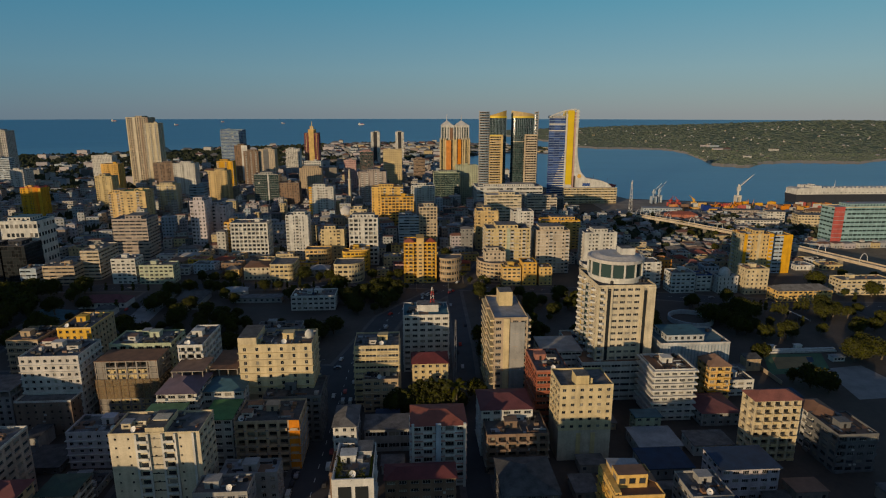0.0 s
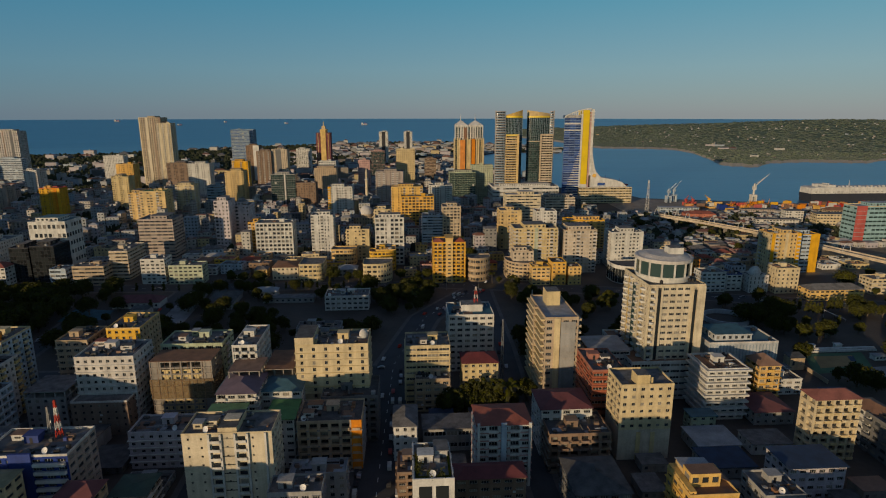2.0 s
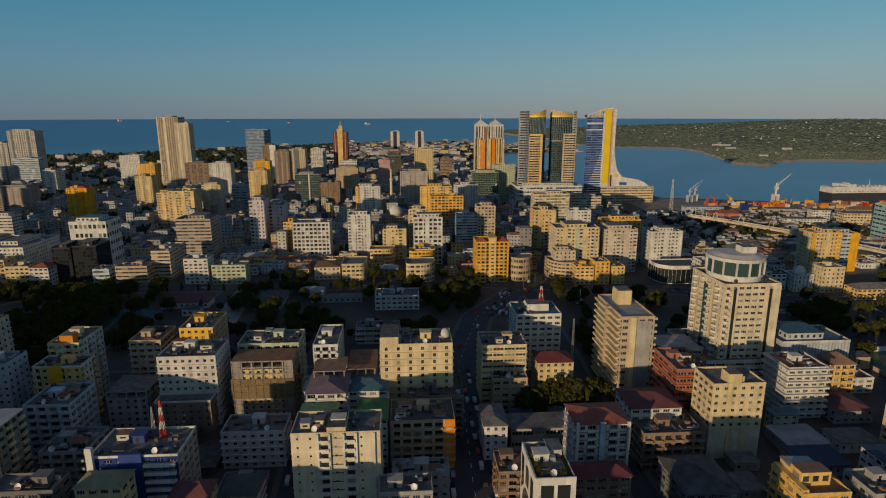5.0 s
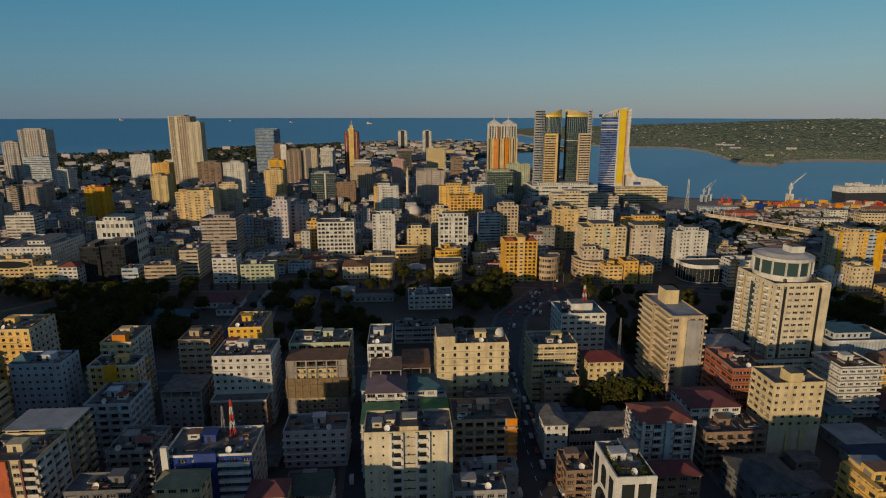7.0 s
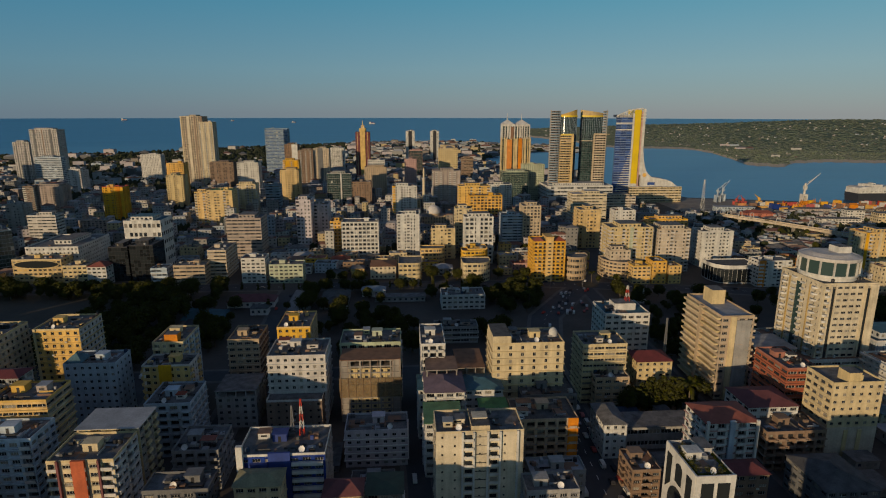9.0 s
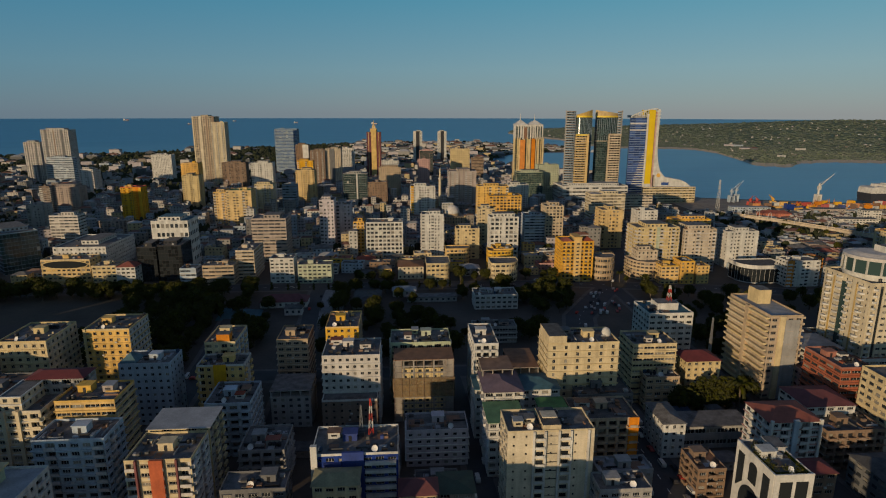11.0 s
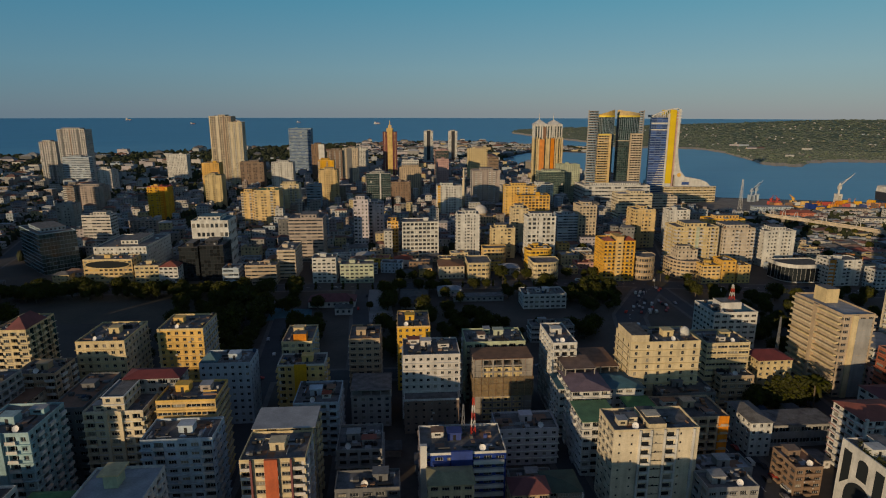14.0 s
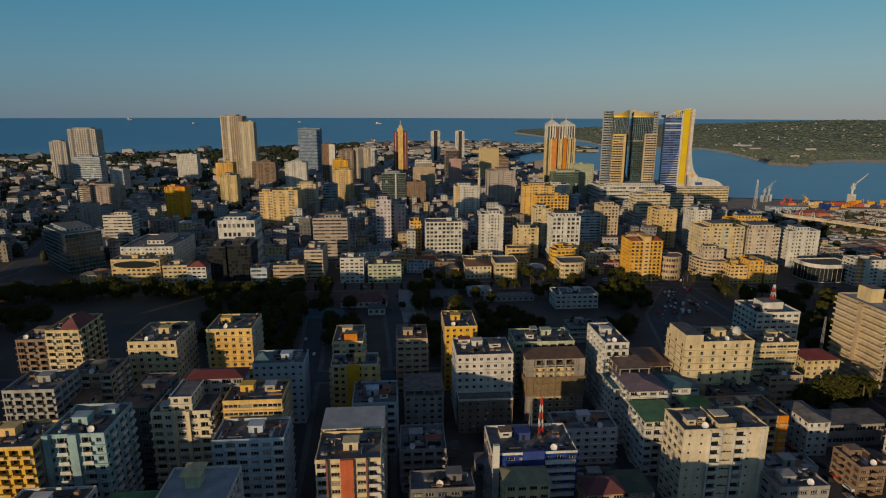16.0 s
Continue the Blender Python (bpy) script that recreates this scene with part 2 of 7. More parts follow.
# ---- mesh helpers ----
class Geo:
    """Faces gathered into one mesh."""

    def __init__(self):
        self.v, self.f, self.mi, self.keys = [], [], [], []

    def mat(self, key):
        if key not in self.keys:
            self.keys.append(key)
        return self.keys.index(key)

    def face(self, pts, key):
        n = len(self.v)
        self.v.extend([tuple(p) for p in pts])
        self.f.append(tuple(range(n, n + len(pts))))
        self.mi.append(self.mat(key))

    def box(self, x0, x1, y0, y1, z0, z1, key, top=None):
        n = len(self.v)
        self.v.extend([(x0, y0, z0), (x1, y0, z0), (x1, y1, z0), (x0, y1, z0), (x0, y0, z1), (x1, y0, z1), (x1, y1, z1), (x0, y1, z1)])
        k = self.mat(key)
        for q in ((0, 3, 2, 1), (0, 1, 5, 4), (1, 2, 6, 5), (2, 3, 7, 6), (3, 0, 4, 7)):
            self.f.append(tuple(n + i for i in q))
            self.mi.append(k)
        self.f.append((n + 4, n + 5, n + 6, n + 7))
        self.mi.append(self.mat(top) if top else k)
        return self

    def ring(self, x0, x1, y0, y1, z0, z1, t, key):
        """Four butted low walls round a rectangle."""
        self.box(x0, x1, y0, y0 + t, z0, z1, key)
        self.box(x0, x1, y1 - t, y1, z0, z1, key)
        self.box(x0, x0 + t, y0 + t, y1 - t, z0, z1, key)
        self.box(x1 - t, x1, y0 + t, y1 - t, z0, z1, key)
        return self

    def hip(self, x0, x1, y0, y1, z0, rise, key):
        """A hipped roof with its ridge along the longer side."""
        w, d = x1 - x0, y1 - y0
        k = min(w, d) / 2 * 0.92
        n = len(self.v)
        a, c = ((x0 + k, (y0 + y1) / 2), (x1 - k, (y0 + y1) / 2)) if w >= d else (((x0 + x1) / 2, y0 + k), ((x0 + x1) / 2, y1 - k))
        self.v.extend([(x0, y0, z0), (x1, y0, z0), (x1, y1, z0), (x0, y1, z0), (*a, z0 + rise), (*c, z0 + rise)])
        q = ((0, 1, 5, 4), (1, 2, 5), (2, 3, 4, 5), (3, 0, 4), (0, 3, 2, 1)) if w >= d else ((0, 1, 4), (1, 2, 5, 4), (2, 3, 5), (3, 0, 4, 5), (0, 3, 2, 1))
        kk = self.mat(key)
        for p in q:
            self.f.append(tuple(n + i for i in p))
            self.mi.append(kk)
        return self

    def tube(self, pts, r0, r1, key, sides=6):
        """A round bar through the points, tapering from r0 to r1."""
        pts = [Vector(p) for p in pts]
        n, k, last = len(self.v), self.mat(key), len(pts) - 1
        for i, p in enumerate(pts):
            d = (pts[min(i + 1, last)] - pts[max(i - 1, 0)]).normalized()
            a = d.orthogonal().normalized()
            c = d.cross(a)
            r = r0 + (r1 - r0) * i / last
            for s in range(sides):
                w = 2 * math.pi * s / sides
                self.v.append(tuple(p + a * r * math.cos(w) + c * r * math.sin(w)))
        for i in range(last):
            for s in range(sides):
                e = (s + 1) % sides
                self.f.append((n + i * sides + s, n + i * sides + e, n + (i + 1) * sides + e, n + (i + 1) * sides + s))
                self.mi.append(k)
        for base in (n, n + last * sides):
            self.f.append(tuple(base + s for s in range(sides)))
            self.mi.append(k)
        return self

    def mesh(self, name):
        me = bpy.data.meshes.new(name)
        me.from_pydata(self.v, [], self.f)
        for k in self.keys:
            me.materials.append(MATS[k])
        me.polygons.foreach_set("material_index", self.mi)
        me.update()
        return me


def part(name, g, parent, label="", kind=""):
    ob = new(name, g.mesh(name) if isinstance(g, Geo) else g)
    ob.parent = parent
    return tagged(ob, label=label, kind=kind)


def thing(name, label, category, x, y, z=0.0, rz=0.0, group=""):
    ob = new(name)
    ob.empty_display_size = 0.5
    ob.matrix_world = pose(x, y, z, 0, 0, rz)
    return tagged(ob, label, category, group)


def window_mesh(frame_key, glass_key, mullions):
    """A frame standing proud of its panes, in one skin."""
    xs = [-0.5, -0.47] + [u + e for u in mullions for e in (-0.015, 0.015)] + [0.47, 0.5]
    zs = [-0.5, -0.46, 0.46, 0.5]
    g, at = Geo(), {}

    def vert(x, y, z):
        if (x, y, z) not in at:
            at[(x, y, z)] = len(g.v)
            g.v.append((x, y, z))
        return at[(x, y, z)]

    for i in range(len(xs) - 1):
        for j in range(3):
            pane = j == 1 and i % 2 == 1
            x0, x1, z0, z1, y = xs[i], xs[i + 1], zs[j], zs[j + 1], 0.0 if pane else -0.05
            g.f.append((vert(x0, y, z0), vert(x1, y, z0), vert(x1, y, z1), vert(x0, y, z1)))
            g.mi.append(g.mat(glass_key if pane else frame_key))
            if pane:
                for p, q in (((x0, z0), (x1, z0)), ((x1, z0), (x1, z1)), ((x1, z1), (x0, z1)), ((x0, z1), (x0, z0))):
                    g.f.append((vert(p[0], -0.05, p[1]), vert(q[0], -0.05, q[1]), vert(q[0], 0.0, q[1]), vert(p[0], 0.0, p[1])))
                    g.mi.append(g.mat(frame_key))
    return g.mesh("window")


WINDOWS = {k: window_mesh(*a) for k, a in dict(white=("frame_white", "glass", (0.0,)), dark=("plastic_black", "glass", (0.0,)), wide=("frame_white", "glass", (-0.17, 0.17)),
                                                  green=("frame_white", "glass_green", ())).items()}


def slab_box(g, o, u, n, a0, a1, z0, z1, out, key):
    """A bar standing out from a wall plane."""
    up = Vector((0, 0, 1))
    q0 = [o + u * a0 + up * z0, o + u * a1 + up * z0, o + u * a1 + up * z1, o + u * a0 + up * z1]
    q1 = [v + n * out for v in q0]
    g.face(q1, key)
    for j in range(4):
        g.face([q1[j], q1[(j + 1) % 4], q0[(j + 1) % 4], q0[j]], key)


def facade(g, out, o, u, n, width, z0, height, floors, cols, ww, wh, sill, recess, key, reveal=None, sills=False, deep=None, rail=None, skip=None, blank=None):
    """A wall with an opening for each bay and storey, each with its reveals. Adds the openings' middles to out.
    deep: says which bays are loggias with a railing wall; skip: storeys from that height up get their railings elsewhere."""
    fh, pw = height / floors, width / cols
    o, u, n, up = Vector(o), Vector(u), Vector(n), Vector((0, 0, 1))
    for i in range(floors):
        a, t = z0 + i * fh, z0 + (i + 1) * fh
        for c in range(cols):
            if blank and blank(c):
                g.face([o + u * (c * pw) + up * a, o + u * ((c + 1) * pw) + up * a, o + u * ((c + 1) * pw) + up * t, o + u * (c * pw) + up * t], key)
                continue
            open_bay = bool(deep and deep(c))
            w, h, s, rec = (pw * 0.80, fh * 0.70, a + fh * 0.14, 1.3) if open_bay else (pw * ww, fh * wh, a + sill * fh, recess)
            e, b0, b1 = s + h, c * pw, (c + 1) * pw
            l, r = b0 + (pw - w) / 2, b0 + (pw + w) / 2
            for x0, x1, y0, y1 in ((b0, b1, a, s), (b0, b1, e, t), (b0, l, s, e), (r, b1, s, e)):
                if y1 - y0 > 0.01 and x1 - x0 > 0.01:
                    g.face([o + u * x0 + up * y0, o + u * x1 + up * y0, o + u * x1 + up * y1, o + u * x0 + up * y1], key)
            p = [o + u * l + up * s, o + u * r + up * s, o + u * r + up * e, o + u * l + up * e]
            q = [v - n * rec for v in p]
            for j in range(4):
                g.face([p[j], p[(j + 1) % 4], q[(j + 1) % 4], q[j]], reveal or key)
            if open_bay:
                if skip is None or (s + e) / 2 < skip:
                    slab_box(g, o, u, n, l - 0.15, r + 0.15, s - 0.2, s + 0.95, 0.85, rail or key)
            elif sills and w > 0.6:
                slab_box(g, o, u, n, l - 0.12, r + 0.12, s - 0.14, s - 0.02, 0.22, key)
                if (c + i) % 2 == 0:
                    slab_box(g, o, u, n, l - 0.12, r + 0.12, s + h + 0.06, s + h + 0.18, 0.45, key)
            out.append((o + u * (l + r) / 2 + up * (s + e) / 2 - n * (rec - 0.004), w, h, open_bay))


# openings: width share of a bay, height share of a storey, sill share, depth, bay width, window kind
STYLES = dict(punch=(0.42, 0.46, 0.30, 0.3, 3.5, "white"), small=(0.26, 0.36, 0.38, 0.2, 3.4, "dark"), wide=(0.66, 0.44, 0.30, 0.25, 4.0, "wide"), band=(0.94, 0.40, 0.32, 0.5, 5.0, "wide"),
              loggia=(0.72, 0.60, 0.24, 1.3, 4.2, "dark"), frame=(0.86, 0.80, 0.05, 4.0, 4.5, None), glass=(0.95, 0.93, 0.035, 0.06, 2.6, "green"), tall=(0.30, 0.62, 0.20, 0.3, 3.2, "dark"))
STYLES["sparse"] = (0.24, 0.52, 0.26, 0.2, 5.2, "white")
STYLES["strip"] = (0.72, 0.38, 0.33, 0.25, 3.6, "wide")
STYLES["dots"] = (0.16, 0.24, 0.45, 0.2, 4.3, "dark")
STYLES["pairs"] = (0.42, 0.40, 0.33, 0.25, 3.4, "white")
STYLES["ribbed"] = (0.35, 0.88, 0.06, 0.3, 1.7, "dark")
FOOTPRINTS, SPAN = [], {}


def building(name, label, x0, x1, y0, depth, height, floors, style, wall, accent="", roof="flat", rz=0.0, near=False, side="", ledge="", stripes=(), top="roof_grey", group="", base=0.0, stairs=True, category="building", rise=0.0, glass="", rim="", balconies=True, flank=""):
    """A block with storeys, openings on all sides and a roof. near: windows are parts of their own."""
    w, d = x1 - x0, depth
    FOOTPRINTS.append((x0, x1, y0, y0 + d))
    b = thing(name, label, category, (x0 + x1) / 2, y0 + d / 2, base, rz, group)
    SPAN[b.name] = (w, d, height)
    ww, wh, sill, rec, bay, wk = STYLES[style]
    side_style = STYLES[side or style]
    g, panes, X, Y = Geo(), Geo(), w / 2, d / 2
    fh = height / floors
    brng = random.Random(int(x0 * 17 + y0 * 5))
    period, shift_by = brng.choice((2, 3, 3, 4)), brng.choice((0, 1))
    flats = name in ("apartment_building", "apartment_tower") and style in ("punch", "wide", "small", "tall") and balconies
    rail = brng.choice((wall, wall, "white", "pale")) if flats else wall
    cut = height * 0.42 if near else None
    gap, gap_at = brng.choice((3, 4, 5)), brng.choice((0, 1, 2))
    if flats and not near and not ledge and brng.random() < 0.55:
        ledge = rail
    views = [((-X, -Y, 0), (1, 0, 0), (0, -1, 0), w, 0, STYLES[style]), ((X, -Y, 0), (0, 1, 0), (1, 0, 0), d, 90, side_style), ((-X, Y, 0), (0, -1, 0), (-1, 0, 0), d, -90, side_style)]
    for o, u, n, length, turn, st in views:
        out = []
        facade(g, out, o, u, n, length, 0, height, floors, max(1, round(length / st[4])), st[0], st[1], st[2], st[3], wall if turn == 0 else (flank or wall), accent if st is STYLES["frame"] and accent else None, near and st in (STYLES["punch"], STYLES["wide"], STYLES["small"]),
               (lambda c: c % period == shift_by) if flats else None, rail, cut if turn == 0 else None, (lambda c: c % gap == gap_at) if flats and not near and length > 16 else None)
        if not st[5]:
            continue
        if near and turn == 0:
            data = WINDOWS[st[5]]
            rails = {}
            for c, pw, ph, open_bay in out:
                if open_bay and c.z >= cut:
                    if pw not in rails:
                        lg = Geo()
                        lg.box(-pw / 2 - 0.15, pw / 2 + 0.15, -0.85, 0, -0.2, 0.0, rail).box(-pw / 2 - 0.15, pw / 2 + 0.15, -0.85, -0.72, 0.0, 0.95, rail)
                        rails[pw] = lg.mesh("balcony")
                    ob = new("balcony", rails[pw])
                    ob.parent = b
                    ob.matrix_basis = Matrix.Translation((c.x, -Y - 0.01, c.z - ph / 2))
                if c.z < height * 0.42 and floors > 4:
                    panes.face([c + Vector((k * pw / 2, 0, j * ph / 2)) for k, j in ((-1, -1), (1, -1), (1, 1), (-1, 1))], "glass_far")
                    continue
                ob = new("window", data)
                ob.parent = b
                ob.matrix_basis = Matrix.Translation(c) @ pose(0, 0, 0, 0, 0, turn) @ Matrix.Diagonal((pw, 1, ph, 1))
        else:
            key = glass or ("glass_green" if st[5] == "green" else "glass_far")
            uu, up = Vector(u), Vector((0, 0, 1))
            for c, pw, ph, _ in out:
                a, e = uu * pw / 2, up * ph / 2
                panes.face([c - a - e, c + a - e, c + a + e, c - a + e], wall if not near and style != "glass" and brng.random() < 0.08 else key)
    g.face([(X, Y, 0), (-X, Y, 0), (-X, Y, height), (X, Y, height)], wall)
    if style == "frame":
        for i in range(floors):
            part("floor_slab", Geo().box(-X + 0.05, X - 0.05, -Y + 0.05, Y - 0.05, i * fh + 0.02, i * fh + 0.2, wall), b)
    penthouse = not near and roof == "flat" and height > 22 and min(w, d) > 10 and brng.random() < 0.65
    if penthouse:
        ins0, ins1 = w * (0.1 + 0.3 * brng.random()), w * (0.1 + 0.3 * brng.random())
        px0, px1, py0, py1 = -X + ins0, X - ins1, -Y + d * (0.08 + 0.2 * brng.random()), Y - d * 0.15
        for o, u, n, length in (((px0, py0, 0), (1, 0, 0), (0, -1, 0), px1 - px0), ((px1, py0, 0), (0, 1, 0), (1, 0, 0), py1 - py0), ((px0, py1, 0), (0, -1, 0), (-1, 0, 0), py1 - py0)):
            out = []
            facade(g, out, o, u, n, length, height + 0.02, 3.3, 1, max(1, round(length / 3.5)), 0.5, 0.5, 0.3, 0.3, wall)
            uu, up = Vector(u), Vector((0, 0, 1))
            for c, pw, ph, _ in out:
                a, e = uu * pw / 2, up * ph / 2
                panes.face([c - a - e, c + a - e, c + a + e, c - a + e], "glass_far")
        g.face([(px1, py1, height), (px0, py1, height), (px0, py1, height + 3.32), (px1, py1, height + 3.32)], wall)
        g.box(px0 - 0.3, px1 + 0.3, py0 - 0.3, py1 + 0.3, height + 3.32, height + 3.6, wall, top)
    part("wall", g, b)
    if panes.f:
        part("glazing", panes, b, kind="stuff")
    if roof == "flat":
        deck = Geo().box(-X + 0.2, X - 0.2, -Y + 0.2, Y - 0.2, height - 0.3, height + 0.02, top)
        if not near and min(w, d) > 7:
            for i in range(5):
                jx, jy, jw, jh = (brng.random() - 0.5) * (w - 4), (brng.random() - 0.5) * (d - 4), 0.4 + brng.random(), 0.6 + 1.4 * brng.random()
                deck.box(jx - jw, jx + jw, jy - jw, jy + jw, height + 0.03, height + jh, brng.choice((wall, "plastic_black", "roof_white", "rust", "grey")))
        part("roof", deck, b)
        part("parapet", Geo().ring(-X - 0.03, X + 0.03, -Y - 0.03, Y + 0.03, height, height + 0.85, 0.25, rim or wall), b)
    elif roof == "hip":
        part("roof", Geo().hip(-X - 0.6, X + 0.6, -Y - 0.6, Y + 0.6, height, rise or min(w, d) * 0.22, top), b)
    elif roof == "metal":
        part("roof", Geo().box(-X - 0.5, X + 0.5, -Y - 0.8, Y + 0.4, height, height + 0.25, top), b)
    elif roof == "bare":
        part("roof", Geo().box(-X, X, -Y, Y, height, height + 0.2, top), b)
    if ledge:
        if near:
            for i in range(1, floors):
                part("ledge", Geo().ring(-X - 0.5, X + 0.5, -Y - 0.5, Y + 0.5, i * fh - 0.12, i * fh + 0.14, 0.5, ledge), b)
        else:
            lg = Geo()
            for i in range(1, floors):
                lg.ring(-X - 0.4, X + 0.4, -Y - 0.4, Y + 0.4, i * fh - 0.15, i * fh + 0.15, 0.4, ledge)
            part("string_course", lg, b, kind="stuff")
    for u0, u1, key in stripes:
        part("pilaster", Geo().box(-X + u0 * w, -X + u1 * w, -Y - (0.95 if near and flats else 0.35), -Y - 0.02, 0, height + 0.9, key), b)
    if near and style in ("punch", "wide", "small", "loggia"):
        arng = random.Random(int(x0 * 11 + y0 * 3))
        for i in range(3):
            ax, az = (arng.random() - 0.5) * (w - 2), fh * (int(floors * (0.4 + 0.6 * arng.random())) - 0.92)
            if az > 2:
                part("air_conditioner", Geo().box(ax - 0.5, ax + 0.5, -Y - 0.62, -Y - 0.26, az, az + 0.65, "frame_white"), b)
    if style == "loggia" and near:
        bays = max(1, round(w / bay))
        for i in range(floors):
            for c in range(bays):
                m = -X + (c + 0.5) * w / bays
                h = w / bays * ww / 2
                part("balcony", Geo().box(m - h, m + h, -Y - 0.9, -Y - 0.02, (i + sill) * fh - 0.75, (i + sill) * fh - 0.55, wall).box(m - h, m + h, -Y - 0.9, -Y - 0.75, (i + sill) * fh - 0.55, (i + sill) * fh + 0.35, accent or wall), b)
    if roof == "flat" and stairs and not penthouse and (near or w > 14) and min(w, d) > 8:
        rng = random.Random(int(x0 * 7 + y0 * 13))
        sx, sy = (rng.random() - 0.5) * w * 0.4, (rng.random() - 0.3) * d * 0.3
        hut = part("stair_house", Geo().box(sx - 2.4, sx + 2.4, sy - 2, sy + 2, height + 0.02, height + 2.8, wall, "roof_grey").box(sx - 2.7, sx + 2.7, sy - 2.3, sy + 2.3, height + 2.8, height + 3.0, wall), b)
        if near:
            part("door", Geo().box(sx - 0.5, sx + 0.5, sy - 2.06, sy - 2.005, height + 0.02, height + 2.1, "plastic_black"), hut, "dark roof door")
        if near:
            ROOFS.append((b, w, d, height + base, sx, sy))
            junk = Geo()
            for i in range(20):
                jx, jy = (rng.random() - 0.5) * (w - 3), (rng.random() - 0.5) * (d - 3)
                if abs(jx - sx) < 3.6 and abs(jy - sy) < 3.4:
                    continue
                jw, jd, jh = 0.25 + rng.random() * 0.9, 0.25 + rng.random() * 0.8, 0.3 + rng.random() * 1.2
                if rng.random() < 0.3:
                    jw, jd, jh = rng.choice(((0.1, min(2.5, d / 4), 0.7), (min(2.5, w / 4), 0.1, 0.7)))
                if abs(jx) + jw < w / 2 - 0.3 and abs(jy) + jd < d / 2 - 0.3:
                    junk.box(jx - jw, jx + jw, jy - jd, jy + jd, height + 0.02, height + jh, rng.choice((wall, "grey", "rust", "roof_white", "plastic_black", "roof_dark", "plastic_black")))
            for i in range(2):
                cx, cy = (rng.random() - 0.5) * (w - 8), (rng.random() - 0.5) * (d - 7)
                cw, cd, ch = 1.5 + rng.random() * 1.5, 1.2 + rng.random(), 1.9 + 0.7 * rng.random()
                if abs(cx - sx) > 2.8 + cw and min(w, d) > 11:
                    cabin = part("roof_cabin", Geo().box(cx - cw, cx + cw, cy - cd, cy + cd, height + 0.02, height + ch, rng.choice((wall, wall, "white", "pale", "clay"))), b)
                    part("cabin_roof", Geo().box(cx - cw - 0.3, cx + cw + 0.3, cy - cd - 0.3, cy + cd + 0.3, height + ch + 0.01, height + ch + 0.13, rng.choice(("roof_grey", "roof_white", "rust", "roof_red", "roof_dark"))), cabin)
                    part("window", Geo().box(cx - cw * 0.5, cx + cw * 0.5, cy - cd - 0.05, cy - cd - 0.004, height + 0.9, height + 1.6, "plastic_black"), cabin)
            sheets = Geo()
            for i in range(5):
                jx, jy, jw, jd = (rng.random() - 0.5) * (w - 7), (rng.random() - 0.5) * (d - 7), 0.8 + 2.2 * rng.random(), 0.8 + 2.0 * rng.random()
                zz = height + 0.03 + 0.006 * i
                sheets.face([(jx - jw, jy - jd, zz), (jx + jw, jy - jd, zz), (jx + jw, jy + jd, zz), (jx - jw, jy + jd, zz)], rng.choice(("roof_white", "rust", "roof_dark", "roof_brown", "paving")))
            part("roof_sheeting", sheets, b, kind="stuff")
            if junk.f:
                part("rooftop_lumber", junk, b, kind="stuff")
    return b


def volume(b, x0, x1, y0, y1, z0, z1, floors, style, wall, glass="glass_far", name="wall", top="roof_grey", ledge=""):
    """A further block of a building, in its own axes: walls with openings, glazing and a lid."""
    g, panes, st = Geo(), Geo(), STYLES[style]
    for o, u, n, length in (((x0, y0, z0), (1, 0, 0), (0, -1, 0), x1 - x0), ((x1, y0, z0), (0, 1, 0), (1, 0, 0), y1 - y0), ((x0, y1, z0), (0, -1, 0), (-1, 0, 0), y1 - y0)):
        out = []
        facade(g, out, o, u, n, length, 0, z1 - z0, floors, max(1, round(length / st[4])), st[0], st[1], st[2], st[3], wall)
        uu, up = Vector(u), Vector((0, 0, 1))
        for c, pw, ph, _ in out:
            a, e = uu * pw / 2, up * ph / 2
            panes.face([c - a - e, c + a - e, c + a + e, c - a + e], glass)
    g.face([(x1, y1, z0), (x0, y1, z0), (x0, y1, z1), (x1, y1, z1)], wall)
    g.face([(x0, y0, z1), (x1, y0, z1), (x1, y1, z1), (x0, y1, z1)], top)
    part(name, g, b)
    part("glazing", panes, b, kind="stuff")
    if ledge:
        lg, fh = Geo(), (z1 - z0) / floors
        for i in range(1, floors + 1):
            lg.ring(x0 - 0.4, x1 + 0.4, y0 - 0.4, y1 + 0.4, z0 + i * fh - 0.2, z0 + i * fh + 0.25, 0.4, ledge)
        part("string_course", lg, b, kind="stuff")


def skeleton(name, label, x0, x1, y0, depth, levels, storey, key, top="rust", walls=0):
    """An unfinished frame: slabs on rows of columns, the lowest storeys walled."""
    w, d = x1 - x0, depth
    FOOTPRINTS.append((x0, x1, y0, y0 + d))
    b = thing(name, label, "building", (x0 + x1) / 2, y0 + d / 2)
    nx, ny = max(2, round(w / 4.5)), max(2, round(d / 5))
    if walls:
        volume(b, -w / 2 + 0.3, w / 2 - 0.3, -d / 2 + 0.3, d / 2 - 0.3, 0, walls * storey - 0.01, walls, "punch", key)
    for i in range(walls, levels + 1):
        part("floor_slab", Geo().box(-w / 2, w / 2, -d / 2, d / 2, i * storey, i * storey + 0.3, key, top if i == levels else None), b)
    for i in range(walls, levels):
        for a in range(nx + 1):
            for c in range(ny + 1):
                if a in (0, nx) or c in (0, ny):
                    x, y = -w / 2 + 0.5 + a * (w - 1) / nx, -d / 2 + 0.5 + c * (d - 1) / ny
                    part("column", Geo().box(x - 0.22, x + 0.22, y - 0.22, y + 0.22, i * storey + 0.3, (i + 1) * storey, key), b)
    return b


